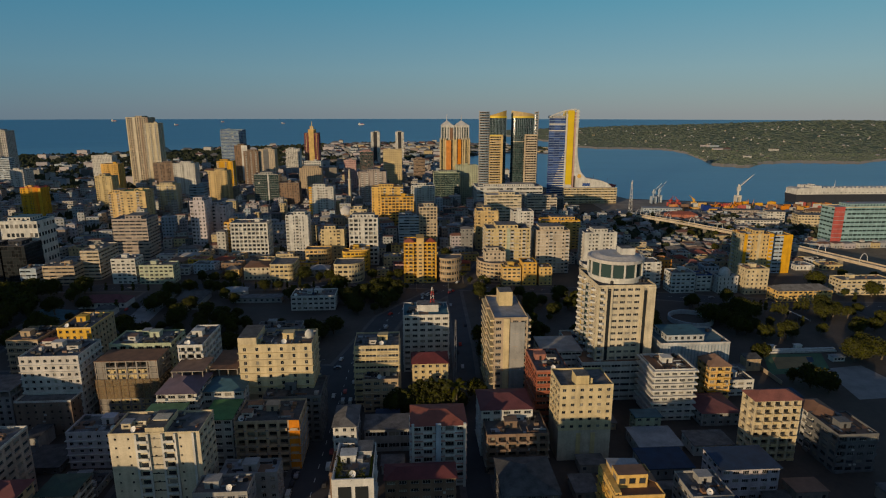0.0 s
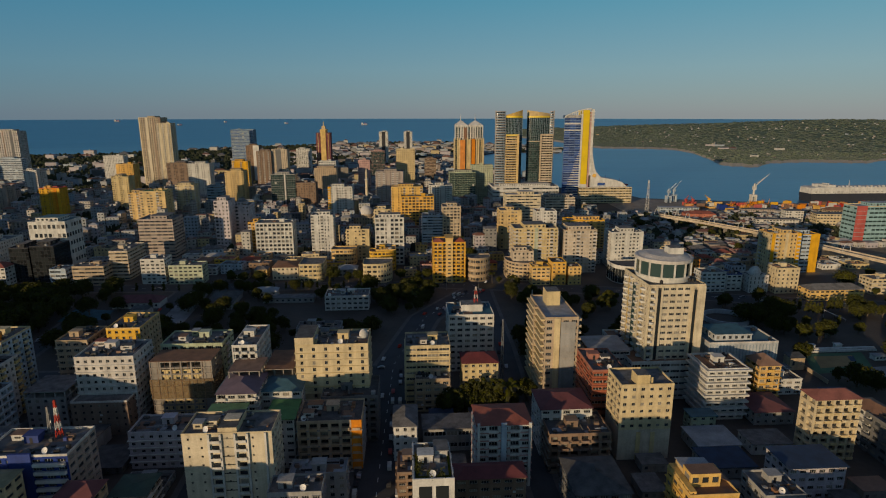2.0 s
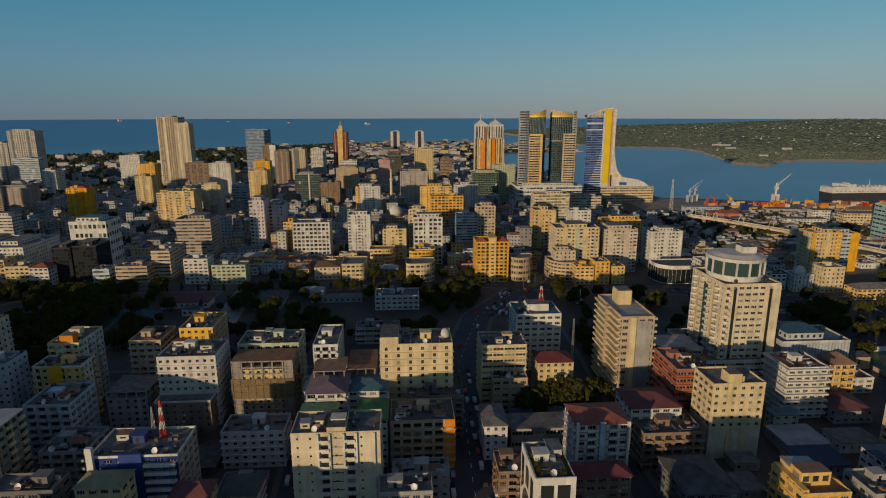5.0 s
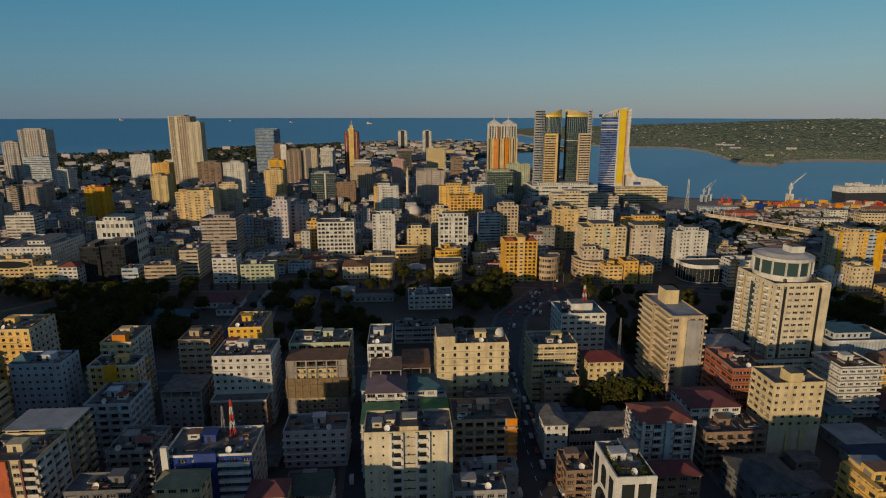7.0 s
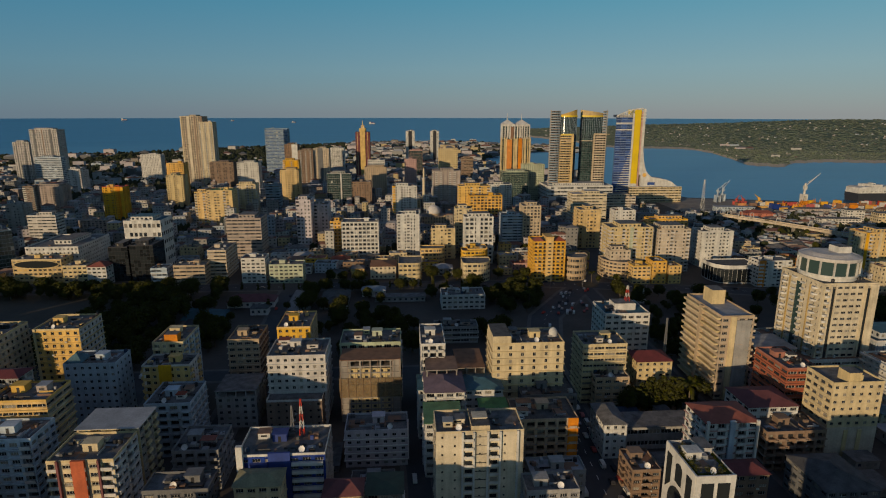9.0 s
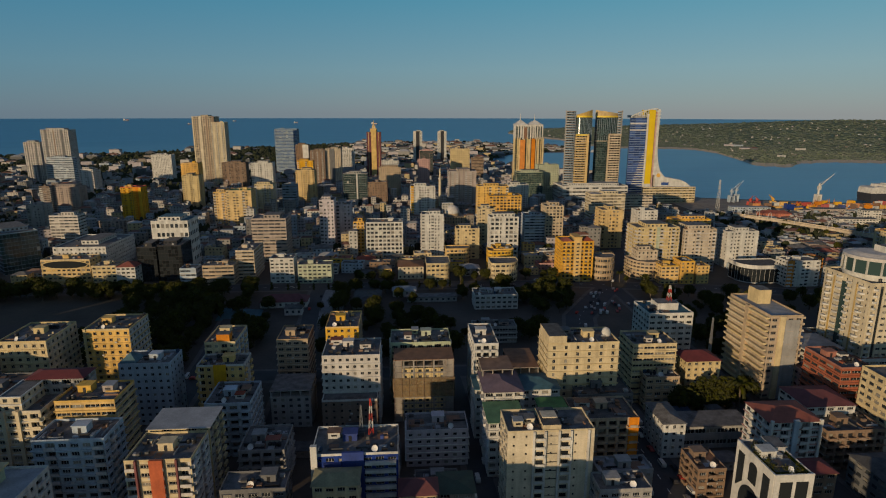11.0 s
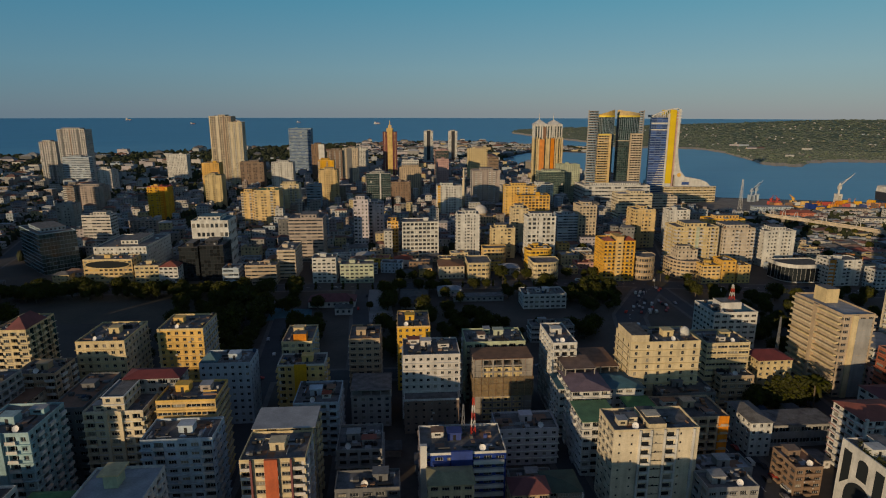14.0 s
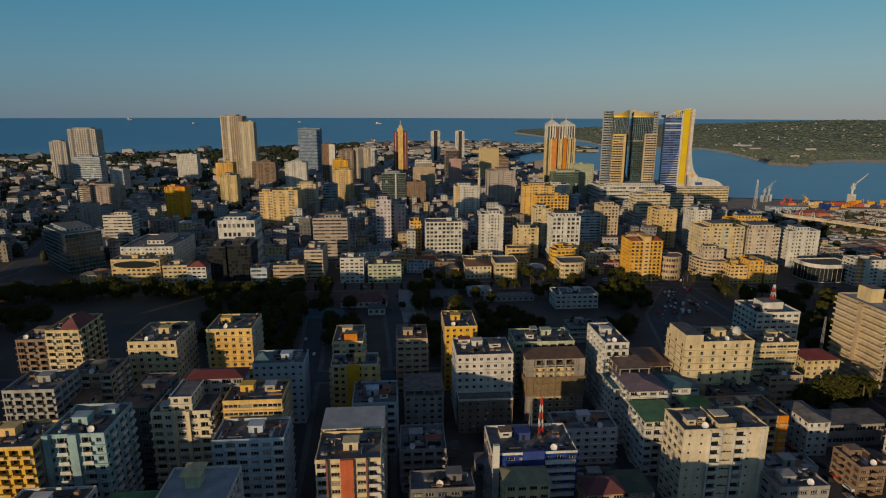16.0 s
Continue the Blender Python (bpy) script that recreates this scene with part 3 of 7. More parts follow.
def rounded(w, d, left, right, steps=7):
    """A footprint, front at -y, with the front corners rounded by the given radii; counter-clockwise."""
    X, Y, pts = w / 2, d / 2, []
    if left:
        pts += [(-X + left - left * math.cos(a), -Y + left - left * math.sin(a)) for a in [math.pi / 2 * i / steps for i in range(steps + 1)]]
    else:
        pts.append((-X, -Y))
    if right:
        pts += [(X - right + right * math.sin(a), -Y + right - right * math.cos(a)) for a in [math.pi / 2 * i / steps for i in range(steps + 1)]]
    else:
        pts.append((X, -Y))
    return pts + [(X, Y), (-X, Y)]


def round_building(name, label, x0, x1, y0, depth, height, floors, wall, left, right, share=(0.7, 0.45, 0.3), glass="glass_far", ledge="", top="roof_grey", rim=""):
    """A block with rounded front corners: a facade on each edge of its footprint, ledges and a rim that follow it."""
    w, d = x1 - x0, depth
    FOOTPRINTS.append((x0, x1, y0, y0 + d))
    b = thing(name, label, "building", (x0 + x1) / 2, y0 + d / 2)
    pts = rounded(w, d, left, right)
    g, panes, fh, n = Geo(), Geo(), height / floors, len(pts)
    for i in range(n):
        p, q = Vector((*pts[i], 0)), Vector((*pts[(i + 1) % n], 0))
        if (q - p).length < 0.05:
            continue
        u = (q - p).normalized()
        out = []
        facade(g, out, p, u, Vector((u.y, -u.x, 0)), (q - p).length, 0, height, floors, max(1, round((q - p).length / 4)), *share, 0.25, wall)
        for c, pw, ph, _ in out:
            a, e = u * pw / 2, Vector((0, 0, ph / 2))
            panes.face([c - a - e, c + a - e, c + a + e, c - a + e], glass)
    g.face([(*p, height) for p in pts], top)
    part("wall", g, b)
    part("glazing", panes, b, kind="stuff")

    def band(z0, z1, out, key, label):
        r, grow = Geo(), [(x * (1 + out / (w / 2)), y * (1 + out / (d / 2))) for x, y in pts]
        for i in range(n):
            a, c, e, f = pts[i], pts[(i + 1) % n], grow[i], grow[(i + 1) % n]
            r.face([(*e, z0), (*f, z0), (*f, z1), (*e, z1)], key)
            r.face([(*e, z1), (*f, z1), (*c, z1), (*a, z1)], key)
            r.face([(*a, z0), (*c, z0), (*f, z0), (*e, z0)], key)
            r.face([(*c, z0 + 0.01), (*a, z0 + 0.01), (*a, z1), (*c, z1)], key)
        part(label, r, b)

    if ledge:
        for i in range(1, floors):
            band(i * fh - 0.15, i * fh + 0.2, 0.55, ledge, "ledge")
    band(height, height + 0.9, 0.3, rim or wall, "parapet")
    return b


def prism(g, profile, y0, y1, key):
    """A profile in x and z drawn out along y."""
    n, m, k = len(g.v), len(profile), g.mat(key)
    g.v.extend([(x, y0, z) for x, z in profile] + [(x, y1, z) for x, z in profile])
    g.f.append(tuple(range(n, n + m)))
    g.f.append(tuple(range(n + 2 * m - 1, n + m - 1, -1)))
    g.mi.extend([k, k])
    for i in range(m):
        j = (i + 1) % m
        g.f.append((n + i, n + m + i, n + m + j, n + j))
        g.mi.append(k)
    return g


ROOFS = []
# ---- the near blocks ----
building("apartment_building", "brown apartment block with dark deep balconies", -375.7, -362.0, 275, 16, 37.2, 12, "loggia", "brown", near=True, ledge="brown")
corner_roofed = building("apartment_building", "cream apartment block with maroon corner roof and glazed flank", -357.8, -343.4, 268, 22, 44.0, 14, "wide", "cream", near=True, side="glass", ledge="ivory")
building("apartment_building", "cream plastered apartment block with dark windows", -324.2, -302.5, 270, 26, 36.8, 11, "punch", "cream", near=True, balconies=False, flank="beige", ledge="cream")
building("apartment_building", "bright yellow apartment block with cream corner", -293.8, -272.1, 285, 22, 36.3, 11, "punch", "yellow", near=True, side="punch", balconies=False, flank="pale", ledge="straw", stripes=((0.0, 0.06, "cream"),), rim="cream")
pyramid_flats = building("apartment_building", "pale blue apartment block with rows of windows", -265.8, -243.2, 258, 15, 29.6, 9, "pairs", "sky_blue", near=True, balconies=False)
building("apartment_building", "grey apartment block with maroon tin roofs", -279.8, -259.2, 219, 9, 42.2, 13, "wide", "grey", near=True, roof="hip", top="roof_maroon", rise=1.6)
stepped_flats = building("apartment_building", "white apartment block with stacked dark balconies", -288.1, -267.4, 205, 18, 35.8, 11, "wide", "ivory", near=True, ledge="white", stripes=((0.36, 0.42, "ivory"), (0.6, 0.66, "ivory")))
building("apartment_building", "yellow apartment block banded with balconies", -263.6, -242.6, 207, 16, 38.2, 12, "band", "yellow", near=True, ledge="straw", flank="tan")
building("apartment_building", "light blue apartment block with wide windows", -263.0, -239.4, 191, 14, 32.2, 10, "wide", "sky_blue", near=True, ledge="sky_blue")
building("apartment_building", "aqua apartment block with bay windows", -312.3, -293.8, 185, 20, 39.9, 12, "punch", "aqua", near=True, stripes=((0.0, 0.1, "aqua"), (0.42, 0.56, "aqua")), ledge="aqua")
building("apartment_building", "yellow apartment block with loggias", -331.7, -312.7, 180, 16, 39.1, 12, "loggia", "yellow", near=True, flank="concrete")
building("apartment_building", "cream apartment block with red stair strip", -227.2, -206.4, 178, 17, 31.5, 10, "wide", "cream", near=True, stripes=((0.16, 0.19, "maroon"), (0.38, 0.58, "terracotta"), (0.77, 0.80, "maroon")), flank="pale")
building("apartment_building", "cream block under a pale sheet-metal roof", -227.0, -206.1, 196, 14, 32.9, 10, "wide", "cream", near=True, roof="metal", top="roof_white", flank="concrete")
building("apartment_building", "yellow and grey apartment block with balconies", -231.0, -210.1, 256, 13, 28.7, 9, "punch", "straw", near=True, stripes=((0.36, 0.62, "gold"),), flank="pale", rim="pale")
orange_topped = building("apartment_building", "cream block with orange stair tower", -231.5, -217.3, 270, 22, 34.2, 11, "punch", "cream", near=True, flank="sky_blue")
building("apartment_building", "tan apartment block with rows of windows", -201.4, -185.9, 284, 20, 29.1, 9, "wide", "tan", near=True, ledge="beige", balconies=False, flank="brown")
building("apartment_building", "grey apartment block with open balconies", -200.1, -183.0, 205, 18, 16.8, 5, "loggia", "grey", near=True, ledge="grey")
building("apartment_building", "yellow apartment block with flat roof", -177.2, -160.6, 286, 24, 34.3, 11, "punch", "yellow", near=True, balconies=False, flank="tan")
building("apartment_building", "white apartment block with many windows", -174.6, -148.8, 252, 20, 33.5, 10, "pairs", "pale", near=True, ledge="white")
building("apartment_building", "pale green apartment block with roof terrace", -144.3, -115.1, 270, 18, 31.5, 10, "wide", "pale_green", near=True)
netted = building("unfinished_building", "half-built brown block hung with scaffold netting", -142.7, -115.1, 253, 14, 30.5, 10, "frame", "concrete", near=True, roof="bare", top="rust")
building("apartment_building", "white narrow apartment block with balconies", -105.7, -94.5, 254, 26, 36.6, 11, "loggia", "white", near=True)
building("apartment_building", "white apartment block under a purple roof", -104.7, -88.4, 226, 20, 27.3, 9, "wide", "white", near=True, roof="hip", top="roof_purple", ledge="white", rise=2)
building("apartment_building", "white apartment block with green sheet roof", -105.6, -91.3, 208, 16, 23.8, 7, "wide", "white", near=True, roof="metal", top="roof_green", ledge="white")
white_tower = building("apartment_building", "tall white apartment tower with central balconies", -102.8, -72.4, 184, 15, 33.3, 10, "dots", "ivory", near=True, balconies=False, side="wide")
hotel = building("apartment_building", "cream hotel block with regular windows", -74.6, -42.9, 241, 18, 41.3, 13, "sparse", "cream", near=True, ledge="cream", balconies=False)
building("apartment_building", "cream apartment block with wraparound balconies", -26.9, -5.1, 263, 18, 30.5, 10, "band", "cream", near=True, ledge="cream")
mast_office = building("office_building", "white office block with dark square windows", -3.2, 21.8, 300, 22, 32.5, 10, "wide", "white", near=True, top="roof_teal")
building("house", "small cream house with maroon hipped roof", 1.2, 18.8, 264, 14, 20.9, 7, "punch", "cream", near=True, roof="hip", top="roof_maroon", rise=3)
slab = building("office_building", "tan slab office block with ribbed sun louvres", 41.2, 57.6, 263, 36, 43.4, 13, "wide", "tan", near=True, side="band", top="roof_white", stairs=False)
rotunda_tower = building("office_building", "tall white office tower with a glazed rotunda", 92.0, 120.6, 265, 32, 58.2, 18, "strip", "ivory", near=True, side="small")
pair_flats = building("apartment_building", "cream apartment block with pairs of windows over a blank wall", 60.3, 82.1, 211, 16, 19.4, 6, "pairs", "cream", near=True, balconies=False, base=13.7, side="wide", stairs=False)
part("lower_wall", Geo().box(-10.9, 10.9, -8, 8, -13.7, -0.02, "beige"), pair_flats, "blank rendered lower wall")
part("roof_block", Geo().box(-4.6, 0.8, -7.7, -1.6, 19.4, 24.0, "cream", "roof_grey").box(0.85, 2.6, -6.5, -2, 19.4, 22.4, "cream", "roof_grey"), pair_flats)
for x in (-3.4, 2.6):
    part("wall_pier", Geo().box(x, x + 1.8, -8.3, -8.02, -13.7, -1.2, "cream"), pair_flats)
building("apartment_building", "yellow apartment block with brown hipped roof", 147.0, 157.8, 255, 12, 19.6, 6, "wide", "yellow", near=True, roof="hip", top="roof_brown", rise=4, ledge="gold")
building("office_building", "pale blue office block with ribbed walls and roof terraces", 126.7, 163.0, 267, 22, 26.6, 2, "ribbed", "mist", glass="slate", top="roof_teal", rim="pale")
building("apartment_building", "cream apartment block with terracotta roof", 139.4, 158.9, 206, 9.5, 27.2, 8, "loggia", "cream", near=True, roof="hip", top="roof_red", rise=2.5)
building("apartment_building", "dark grey apartment block with brown roof", 168.5, 185.2, 196, 18, 16.3, 5, "wide", "dark_grey", near=True, top="roof_brown")
building("apartment_building", "white low block with brown roof", 169.5, 181.0, 212, 14, 16.5, 5, "wide", "white", near=True, roof="hip", top="roof_brown")
building("office_building", "white office block with a blue sheet roof", 113.6, 135.6, 181.5, 14, 13.6, 4, "wide", "lilac", near=True, roof="metal", top="roof_blue")
terrace_house = building("house", "yellow house with stepped roof terraces", 66.7, 83.5, 163, 17, 17.2, 5, "wide", "yellow", near=True, ledge="yellow", top="roof_brown", stairs=False)
volume(terrace_house, -6.0, 4.4, -3.5, 2.4, 17.25, 22.2, 1, "wide", "yellow", name="upper_room", top="roof_brown")
volume(terrace_house, -8.2, -6.1, -8.0, 8.2, 17.25, 18.9, 1, "small", "yellow", name="side_wall", top="yellow")
part("back_room", Geo().box(-5.9, 4.2, 2.5, 8.0, 17.25, 20.4, "yellow"), terrace_house)
part("sheet_roof", prism(Geo(), [(-6.2, 20.9), (4.6, 20.42), (4.6, 20.6), (-6.2, 21.1)], 2.5, 8.4, "roof_white"), terrace_house, "pale sheet-metal roof")
part("awning", prism(Geo(), [(4.5, 20.2), (8.0, 18.6), (8.0, 18.75), (4.5, 20.35)], -3.5, 2.4, "roof_brown"), terrace_house)
building("office_building", "red brick office block with stepped floors", 55.4, 70.0, 232, 24, 29.9, 9, "band", "brick", near=True, ledge="brick")
arch_office = building("office_building", "white office block with tall arched glazing", -23.9, -11.8, 158, 20, 30.6, 10, "wide", "white", near=True, side="wide")
building("apartment_building", "white apartment block with red tiled roof", 0.3, 20.9, 197, 16, 26.0, 8, "wide", "white", near=True, roof="hip", top="roof_red", rise=2.5, ledge="pink", stripes=((0.0, 0.05, "white"), (0.44, 0.54, "sky_blue"), (0.95, 1.0, "white")))
building("house", "long white house with maroon tin roof", 29.2, 50.6, 216, 18, 21.3, 7, "wide", "white", near=True, roof="hip", top="roof_maroon", rise=3)
building("apartment_building", "dark weathered concrete apartment block", 29.9, 54.7, 204, 18, 16.3, 5, "loggia", "brown", near=True, top="roof_dark", ledge="concrete")
building("school_building", "grey school block with ribbon windows", -94.5, -67.4, 344, 12, 10.3, 3, "band", "grey", near=True, ledge="white")
building("school_building", "white school block with flat roof", -85.8, -54.0, 408, 18, 10.4, 3, "wide", "white", near=True)
blue_office = building("office_building", "blue and white office block with red mast", -169.4, -140.3, 183, 18, 27.9, 9, "wide", "navy", near=True, stripes=((0.0, 0.07, "white"),), rim="white", flank="clay")
building("apartment_building", "grey apartment block with white window rows", -137.5, -112.4, 217, 14, 15.6, 5, "pairs", "lilac", near=True, ledge="white", balconies=False)
building("house", "cream house with olive sheet roof", -167.2, -152.9, 170, 9, 25.9, 8, "wide", "cream", near=True, roof="hip", top="roof_olive", rise=1.5, balconies=False)
building("apartment_building", "tan weathered apartment block with orange end", -69.8, -44.2, 212, 18, 20.8, 6, "loggia", "tan", near=True, stripes=((0.84, 1.0, "orange"),), ledge="grey", top="roof_dark")
building("apartment_building", "weathered block with dark green sheet roof", -126.6, -114.5, 179, 12, 14.6, 5, "wide", "concrete", near=True, roof="hip", top="roof_darkgreen", rise=0.8, ledge="white")
building("apartment_building", "pale blue flats with balconies in shade", -219.8, -201.3, 230, 20, 23.3, 7, "loggia", "sky_blue", near=True, ledge="grey")
building("house", "low dark shophouse with flat roof", -197.1, -176.4, 174, 10, 22.2, 7, "wide", "dark_grey", near=True)
building("apartment_building", "tall dark grey block with brown roof terrace", -305.1, -292.7, 214, 30, 33.0, 10, "wide", "dark_grey", near=True, top="roof_brown")
building("apartment_building", "tan flats with ledges in shade", -339.6, -322.3, 249, 16, 31.1, 10, "wide", "tan", near=True, ledge="tan")
building("apartment_building", "grey flats with balconies and railings", -352.5, -333.3, 228, 18, 34.8, 11, "loggia", "grey", near=True, ledge="grey")
building("shop_building", "low beige flats with sheet roof", -344.5, -326.8, 236, 16, 25.4, 8, "wide", "beige", near=True, roof="metal", top="roof_brown")
building("house", "tan house with dark red hipped roof", -140.0, -127.6, 172, 9, 19.6, 6, "wide", "tan", near=True, roof="hip", top="roof_maroon", rise=3)
building("apartment_building", "brown flats beside the avenue", -29.9, -19.2, 190, 14, 11.4, 4, "wide", "brown", near=True, top="roof_brown")
building("house", "white house with grey sheet roof", -31.7, -22.2, 216, 18, 15.7, 5, "punch", "white", near=True, roof="hip", top="roof_grey", rise=2)
building("shop_building", "long low grey pavilion", -19.5, 10.1, 222, 12, 10.6, 2, "band", "grey", near=True, roof="metal", top="roof_grey")
building("house", "dark house under a broad dark roof", 31.7, 51.1, 172, 22, 13.1, 4, "wide", "dark_grey", near=True, roof="hip", top="roof_dark", rise=3)
building("house", "low grey flats with railings", -72.9, -54.9, 174, 10, 16.3, 5, "wide", "grey", near=True)
building("warehouse", "low block with pale blue-grey flat roof", -68.7, -48.2, 188, 9, 13.8, 4, "punch", "grey", near=True, top="roof_white")
building("warehouse", "low warehouse under grey sheet roof", 95.0, 113.5, 211, 15, 5.2, 1, "small", "grey", near=True, roof="metal", top="roof_white")
building("warehouse", "low store with dark blue sheet roof", 92.0, 111.0, 196, 14, 5.0, 1, "small", "grey", near=True, roof="metal", top="roof_blue")
building("house", "small pale green house", 99.8, 111.4, 228, 6.5, 9.0, 3, "punch", "pale_green", near=True, roof="metal", top="roof_teal")
building("house", "low house with maroon tin roof", 133.5, 152.0, 234, 19, 6.5, 2, "punch", "grey", near=True, roof="hip", top="roof_maroon", rise=3)
building("warehouse", "low store with pale sheet roof", 118.5, 135.5, 211, 11, 5.0, 1, "small", "white", near=True, roof="metal", top="roof_grey")
building("house", "low white house with flat roof", 161.5, 174.9, 262, 16, 7.9, 3, "wide", "white", near=True)
building("shop_building", "low grey flats with roof tanks", 95.2, 109.6, 166.5, 14.5, 13.2, 4, "wide", "grey", near=True)
building("shop_building", "white terrace block of the town", -107.5, -97.8, 236, 14, 23.8, 7, "wide", "white", near=True, roof="metal", top="roof_teal")
building("shop_building", "white terrace block with teal-blue sheet roof", -88.2, -71.3, 232, 16, 25.0, 8, "wide", "white", near=True, roof="hip", top="roof_teal", rise=2)
building("shop_building", "white block with green sheet roof", -82.4, -71.1, 214, 16, 21.8, 7, "wide", "white", near=True, roof="metal", top="roof_green")
building("shop_building", "low tan shops below the flats", -22.2, -5.6, 256, 10, 16.3, 5, "wide", "tan", near=True, ledge="tan", top="roof_dark")
building("podium_building", "brown podium with a white canopy edge", -174.3, -150.0, 244, 8, 15.8, 5, "small", "brown", near=True, rim="white")
building("shop_building", "low dark store of the town", -155.2, -140.0, 214, 16, 3.1, 2, "small", "dark_grey", near=True, roof="metal", top="roof_dark")
building("shop_building", "low rubble-roofed store of the town", -134.3, -117.6, 198, 12, 2.5, 1, "small", "grey", near=True, top="roof_dark")
building("shop_building", "dark old flats with cluttered roof", -63.0, -38.7, 232, 20, 20.9, 7, "loggia", "dark_grey", near=True, top="roof_dark")
building("podium_building", "broad white podium with brown terrace", 84.7, 119.6, 261, 44, 20.0, 6, "band", "white", near=True, top="roof_brown")
building("shop_building", "low pink wing with brown terrace roof", 58.3, 77.4, 258, 30, 15.7, 5, "wide", "pink", near=True, top="roof_brown")
building("office_building", "white pavilion with flat overhanging roof", 67.2, 87.6, 271, 20, 22.6, 7, "band", "white", near=True, roof="metal", top="roof_white")
# ---- across the park: the street front ----
building("office_building", "white office block with teal roof", -356.5, -325.1, 521, 26, 47.5, 6, "wide", "white", top="roof_teal")
building("office_building", "dark blue-grey glass office block", -360.8, -345.1, 498, 22, 29.4, 9, "glass", "black", glass="glass_dark")
building("office_building", "dark blue-grey glass office block with cap", -343.6, -324.2, 498, 24, 30.6, 10, "glass", "black", glass="glass_dark")
building("office_building", "beige office block with strong white bands", -280.2, -264.7, 499, 34, 25.3, 8, "band", "beige", ledge="white")
building("office_building", "low white office block with window rows", -249.0, -229.2, 486, 16, 21.0, 7, "wide", "white")
building("office_building", "low cream-green block with windows", -225.8, -197.9, 484, 14, 15.7, 5, "wide", "pale_green")
building("shop_building", "low pale blue shop block", -322.0, -308.9, 484, 14, 14.1, 4, "band", "sky_blue", ledge="white")
building("shop_building", "low brick-tan shop block with bands", -303.7, -278.2, 484, 14, 16.1, 5, "band", "tan", ledge="beige")
building("shop_building", "low cream block with balconies", -392.7, -373.5, 486, 16, 16.9, 5, "wide", "cream")
building("shop_building", "low white block with red tin roof", -373.6, -358.3, 486, 16, 16.1, 5, "wide", "white", roof="hip", top="roof_red")
crowned = building("office_building", "yellow office front with arched crown", -436.8, -397.7, 494, 18, 20.7, 6, "wide", "straw", ledge="cream", rim="cream")
building("office_building", "long white office block with flat roof", -437.4, -393.5, 514, 55, 26.7, 8, "punch", "white")
building("office_building", "dark green glass office block with sharp corner", -528.3, -468.3, 543.1, 29, 36.0, 10, "glass", "slate", glass="glass_green", ledge="slate", rz=-45.7)
FOOTPRINTS.append((-512, -466, 518, 560))
building("office_building", "grey-tan office block with dark window bands", -280.6, -248.3, 559, 26, 42.0, 13, "band", "clay", ledge="beige")
building("apartment_building", "yellow and white low block", -54.4, -36.2, 520, 18, 18.4, 6, "band", "yellow")
gold_flats = building("apartment_building", "golden yellow apartment tower with red hipped tops", -3.8, 23.6, 475, 22.4, 34.4, 11, "loggia", "gold", ledge="yellow", top="rust", stairs=False)
for x in (-9.0, 9.0):
    part("hipped_top", Geo().hip(x - 4.4, x + 4.4, -11.8, -2.0, 35.3, 3.2, "roof_red"), gold_flats, "red hipped top")
part("stair_tower", Geo().box(-3.0, 3.0, -11.9, 4.0, 0, 38.6, "yellow", "rust").box(-3.4, 3.4, -12.3, 4.4, 38.6, 39.0, "gold"), gold_flats)
for i in range(11):
    part("stair_window", Geo().box(-1.2, 1.2, -11.96, -11.904, i * 3.13 + 1.2, i * 3.13 + 2.4, "glass_far"), gold_flats)
    for x in (-8.3, 8.3):
        part("balcony", Geo().box(x - 3.2, x + 3.2, -12.6, -11.25, i * 3.13 + 0.1, i * 3.13 + 1.0, "yellow"), gold_flats)
building("shop_building", "yellow shop block with flat roof", 78.2, 93.6, 462, 14, 15.4, 5, "wide", "yellow")
building("shop_building", "deep yellow shop block", 94.8, 106.9, 462, 16, 19.1, 6, "punch", "gold")
building("shop_building", "yellow narrow shop block", 109.2, 119.9, 462, 14, 14.9, 5, "punch", "yellow")
building("apartment_building", "broad tan apartment block with windows", 68.8, 107.4, 495, 23.9, 41.6, 13, "punch", "cream", stripes=((0.46, 0.54, "pale_green"),))
building("apartment_building", "beige apartment block with close windows", 114.4, 144.0, 499, 24, 38.8, 12, "punch", "beige")
building("apartment_building", "white apartment block with deep windows", 161.9, 192.1, 512, 19.7, 33.5, 10, "punch", "white")
building("apartment_building", "white block with orange corner", 178.6, 206.7, 448, 16, 21.6, 7, "wide", "white", stripes=((0.0, 0.2, "orange"),))
building("apartment_building", "cream and yellow stepped apartment tower", 293.0, 319.5, 478, 20, 37.5, 11, "punch", "straw", stripes=((0.0, 0.10, "gold"), (0.46, 0.56, "cream"), (0.86, 1.0, "gold")), rim="gold", flank="cream")
building("apartment_building", "pale blue wing with yellow edges", 321.5, 343.2, 487, 16, 34.6, 10, "band", "sky_blue", stripes=((0.62, 1.0, "gold"),), rim="gold")
building("apartment_building", "cream four-storey block with lit front", 267.0, 285.5, 427, 16, 20.4, 6, "punch", "cream", balconies=False)
building("school_building", "long yellow two-storey block with grey roof", 281.7, 325.0, 407, 14, 8.6, 3, "wide", "yellow", roof="hip", top="roof_grey", rise=3.5)
building("shop_building", "low cream shops with white trim", 341.6, 383.3, 420, 14, 12.0, 4, "wide", "cream", ledge="white")
building("shop_building", "white shophouse with blue trim", 209.8, 229.4, 434, 14, 16.0, 5, "wide", "white", ledge="sky_blue")
building("shop_building", "white shophouse with a navy sign band", 232.0, 244.6, 437, 12, 13.4, 4, "wide", "white", rim="navy")
domed_hall = building("shop_building", "pale hall with a small dome", 247.2, 263.4, 431, 14, 13.4, 4, "tall", "pale", stairs=False)
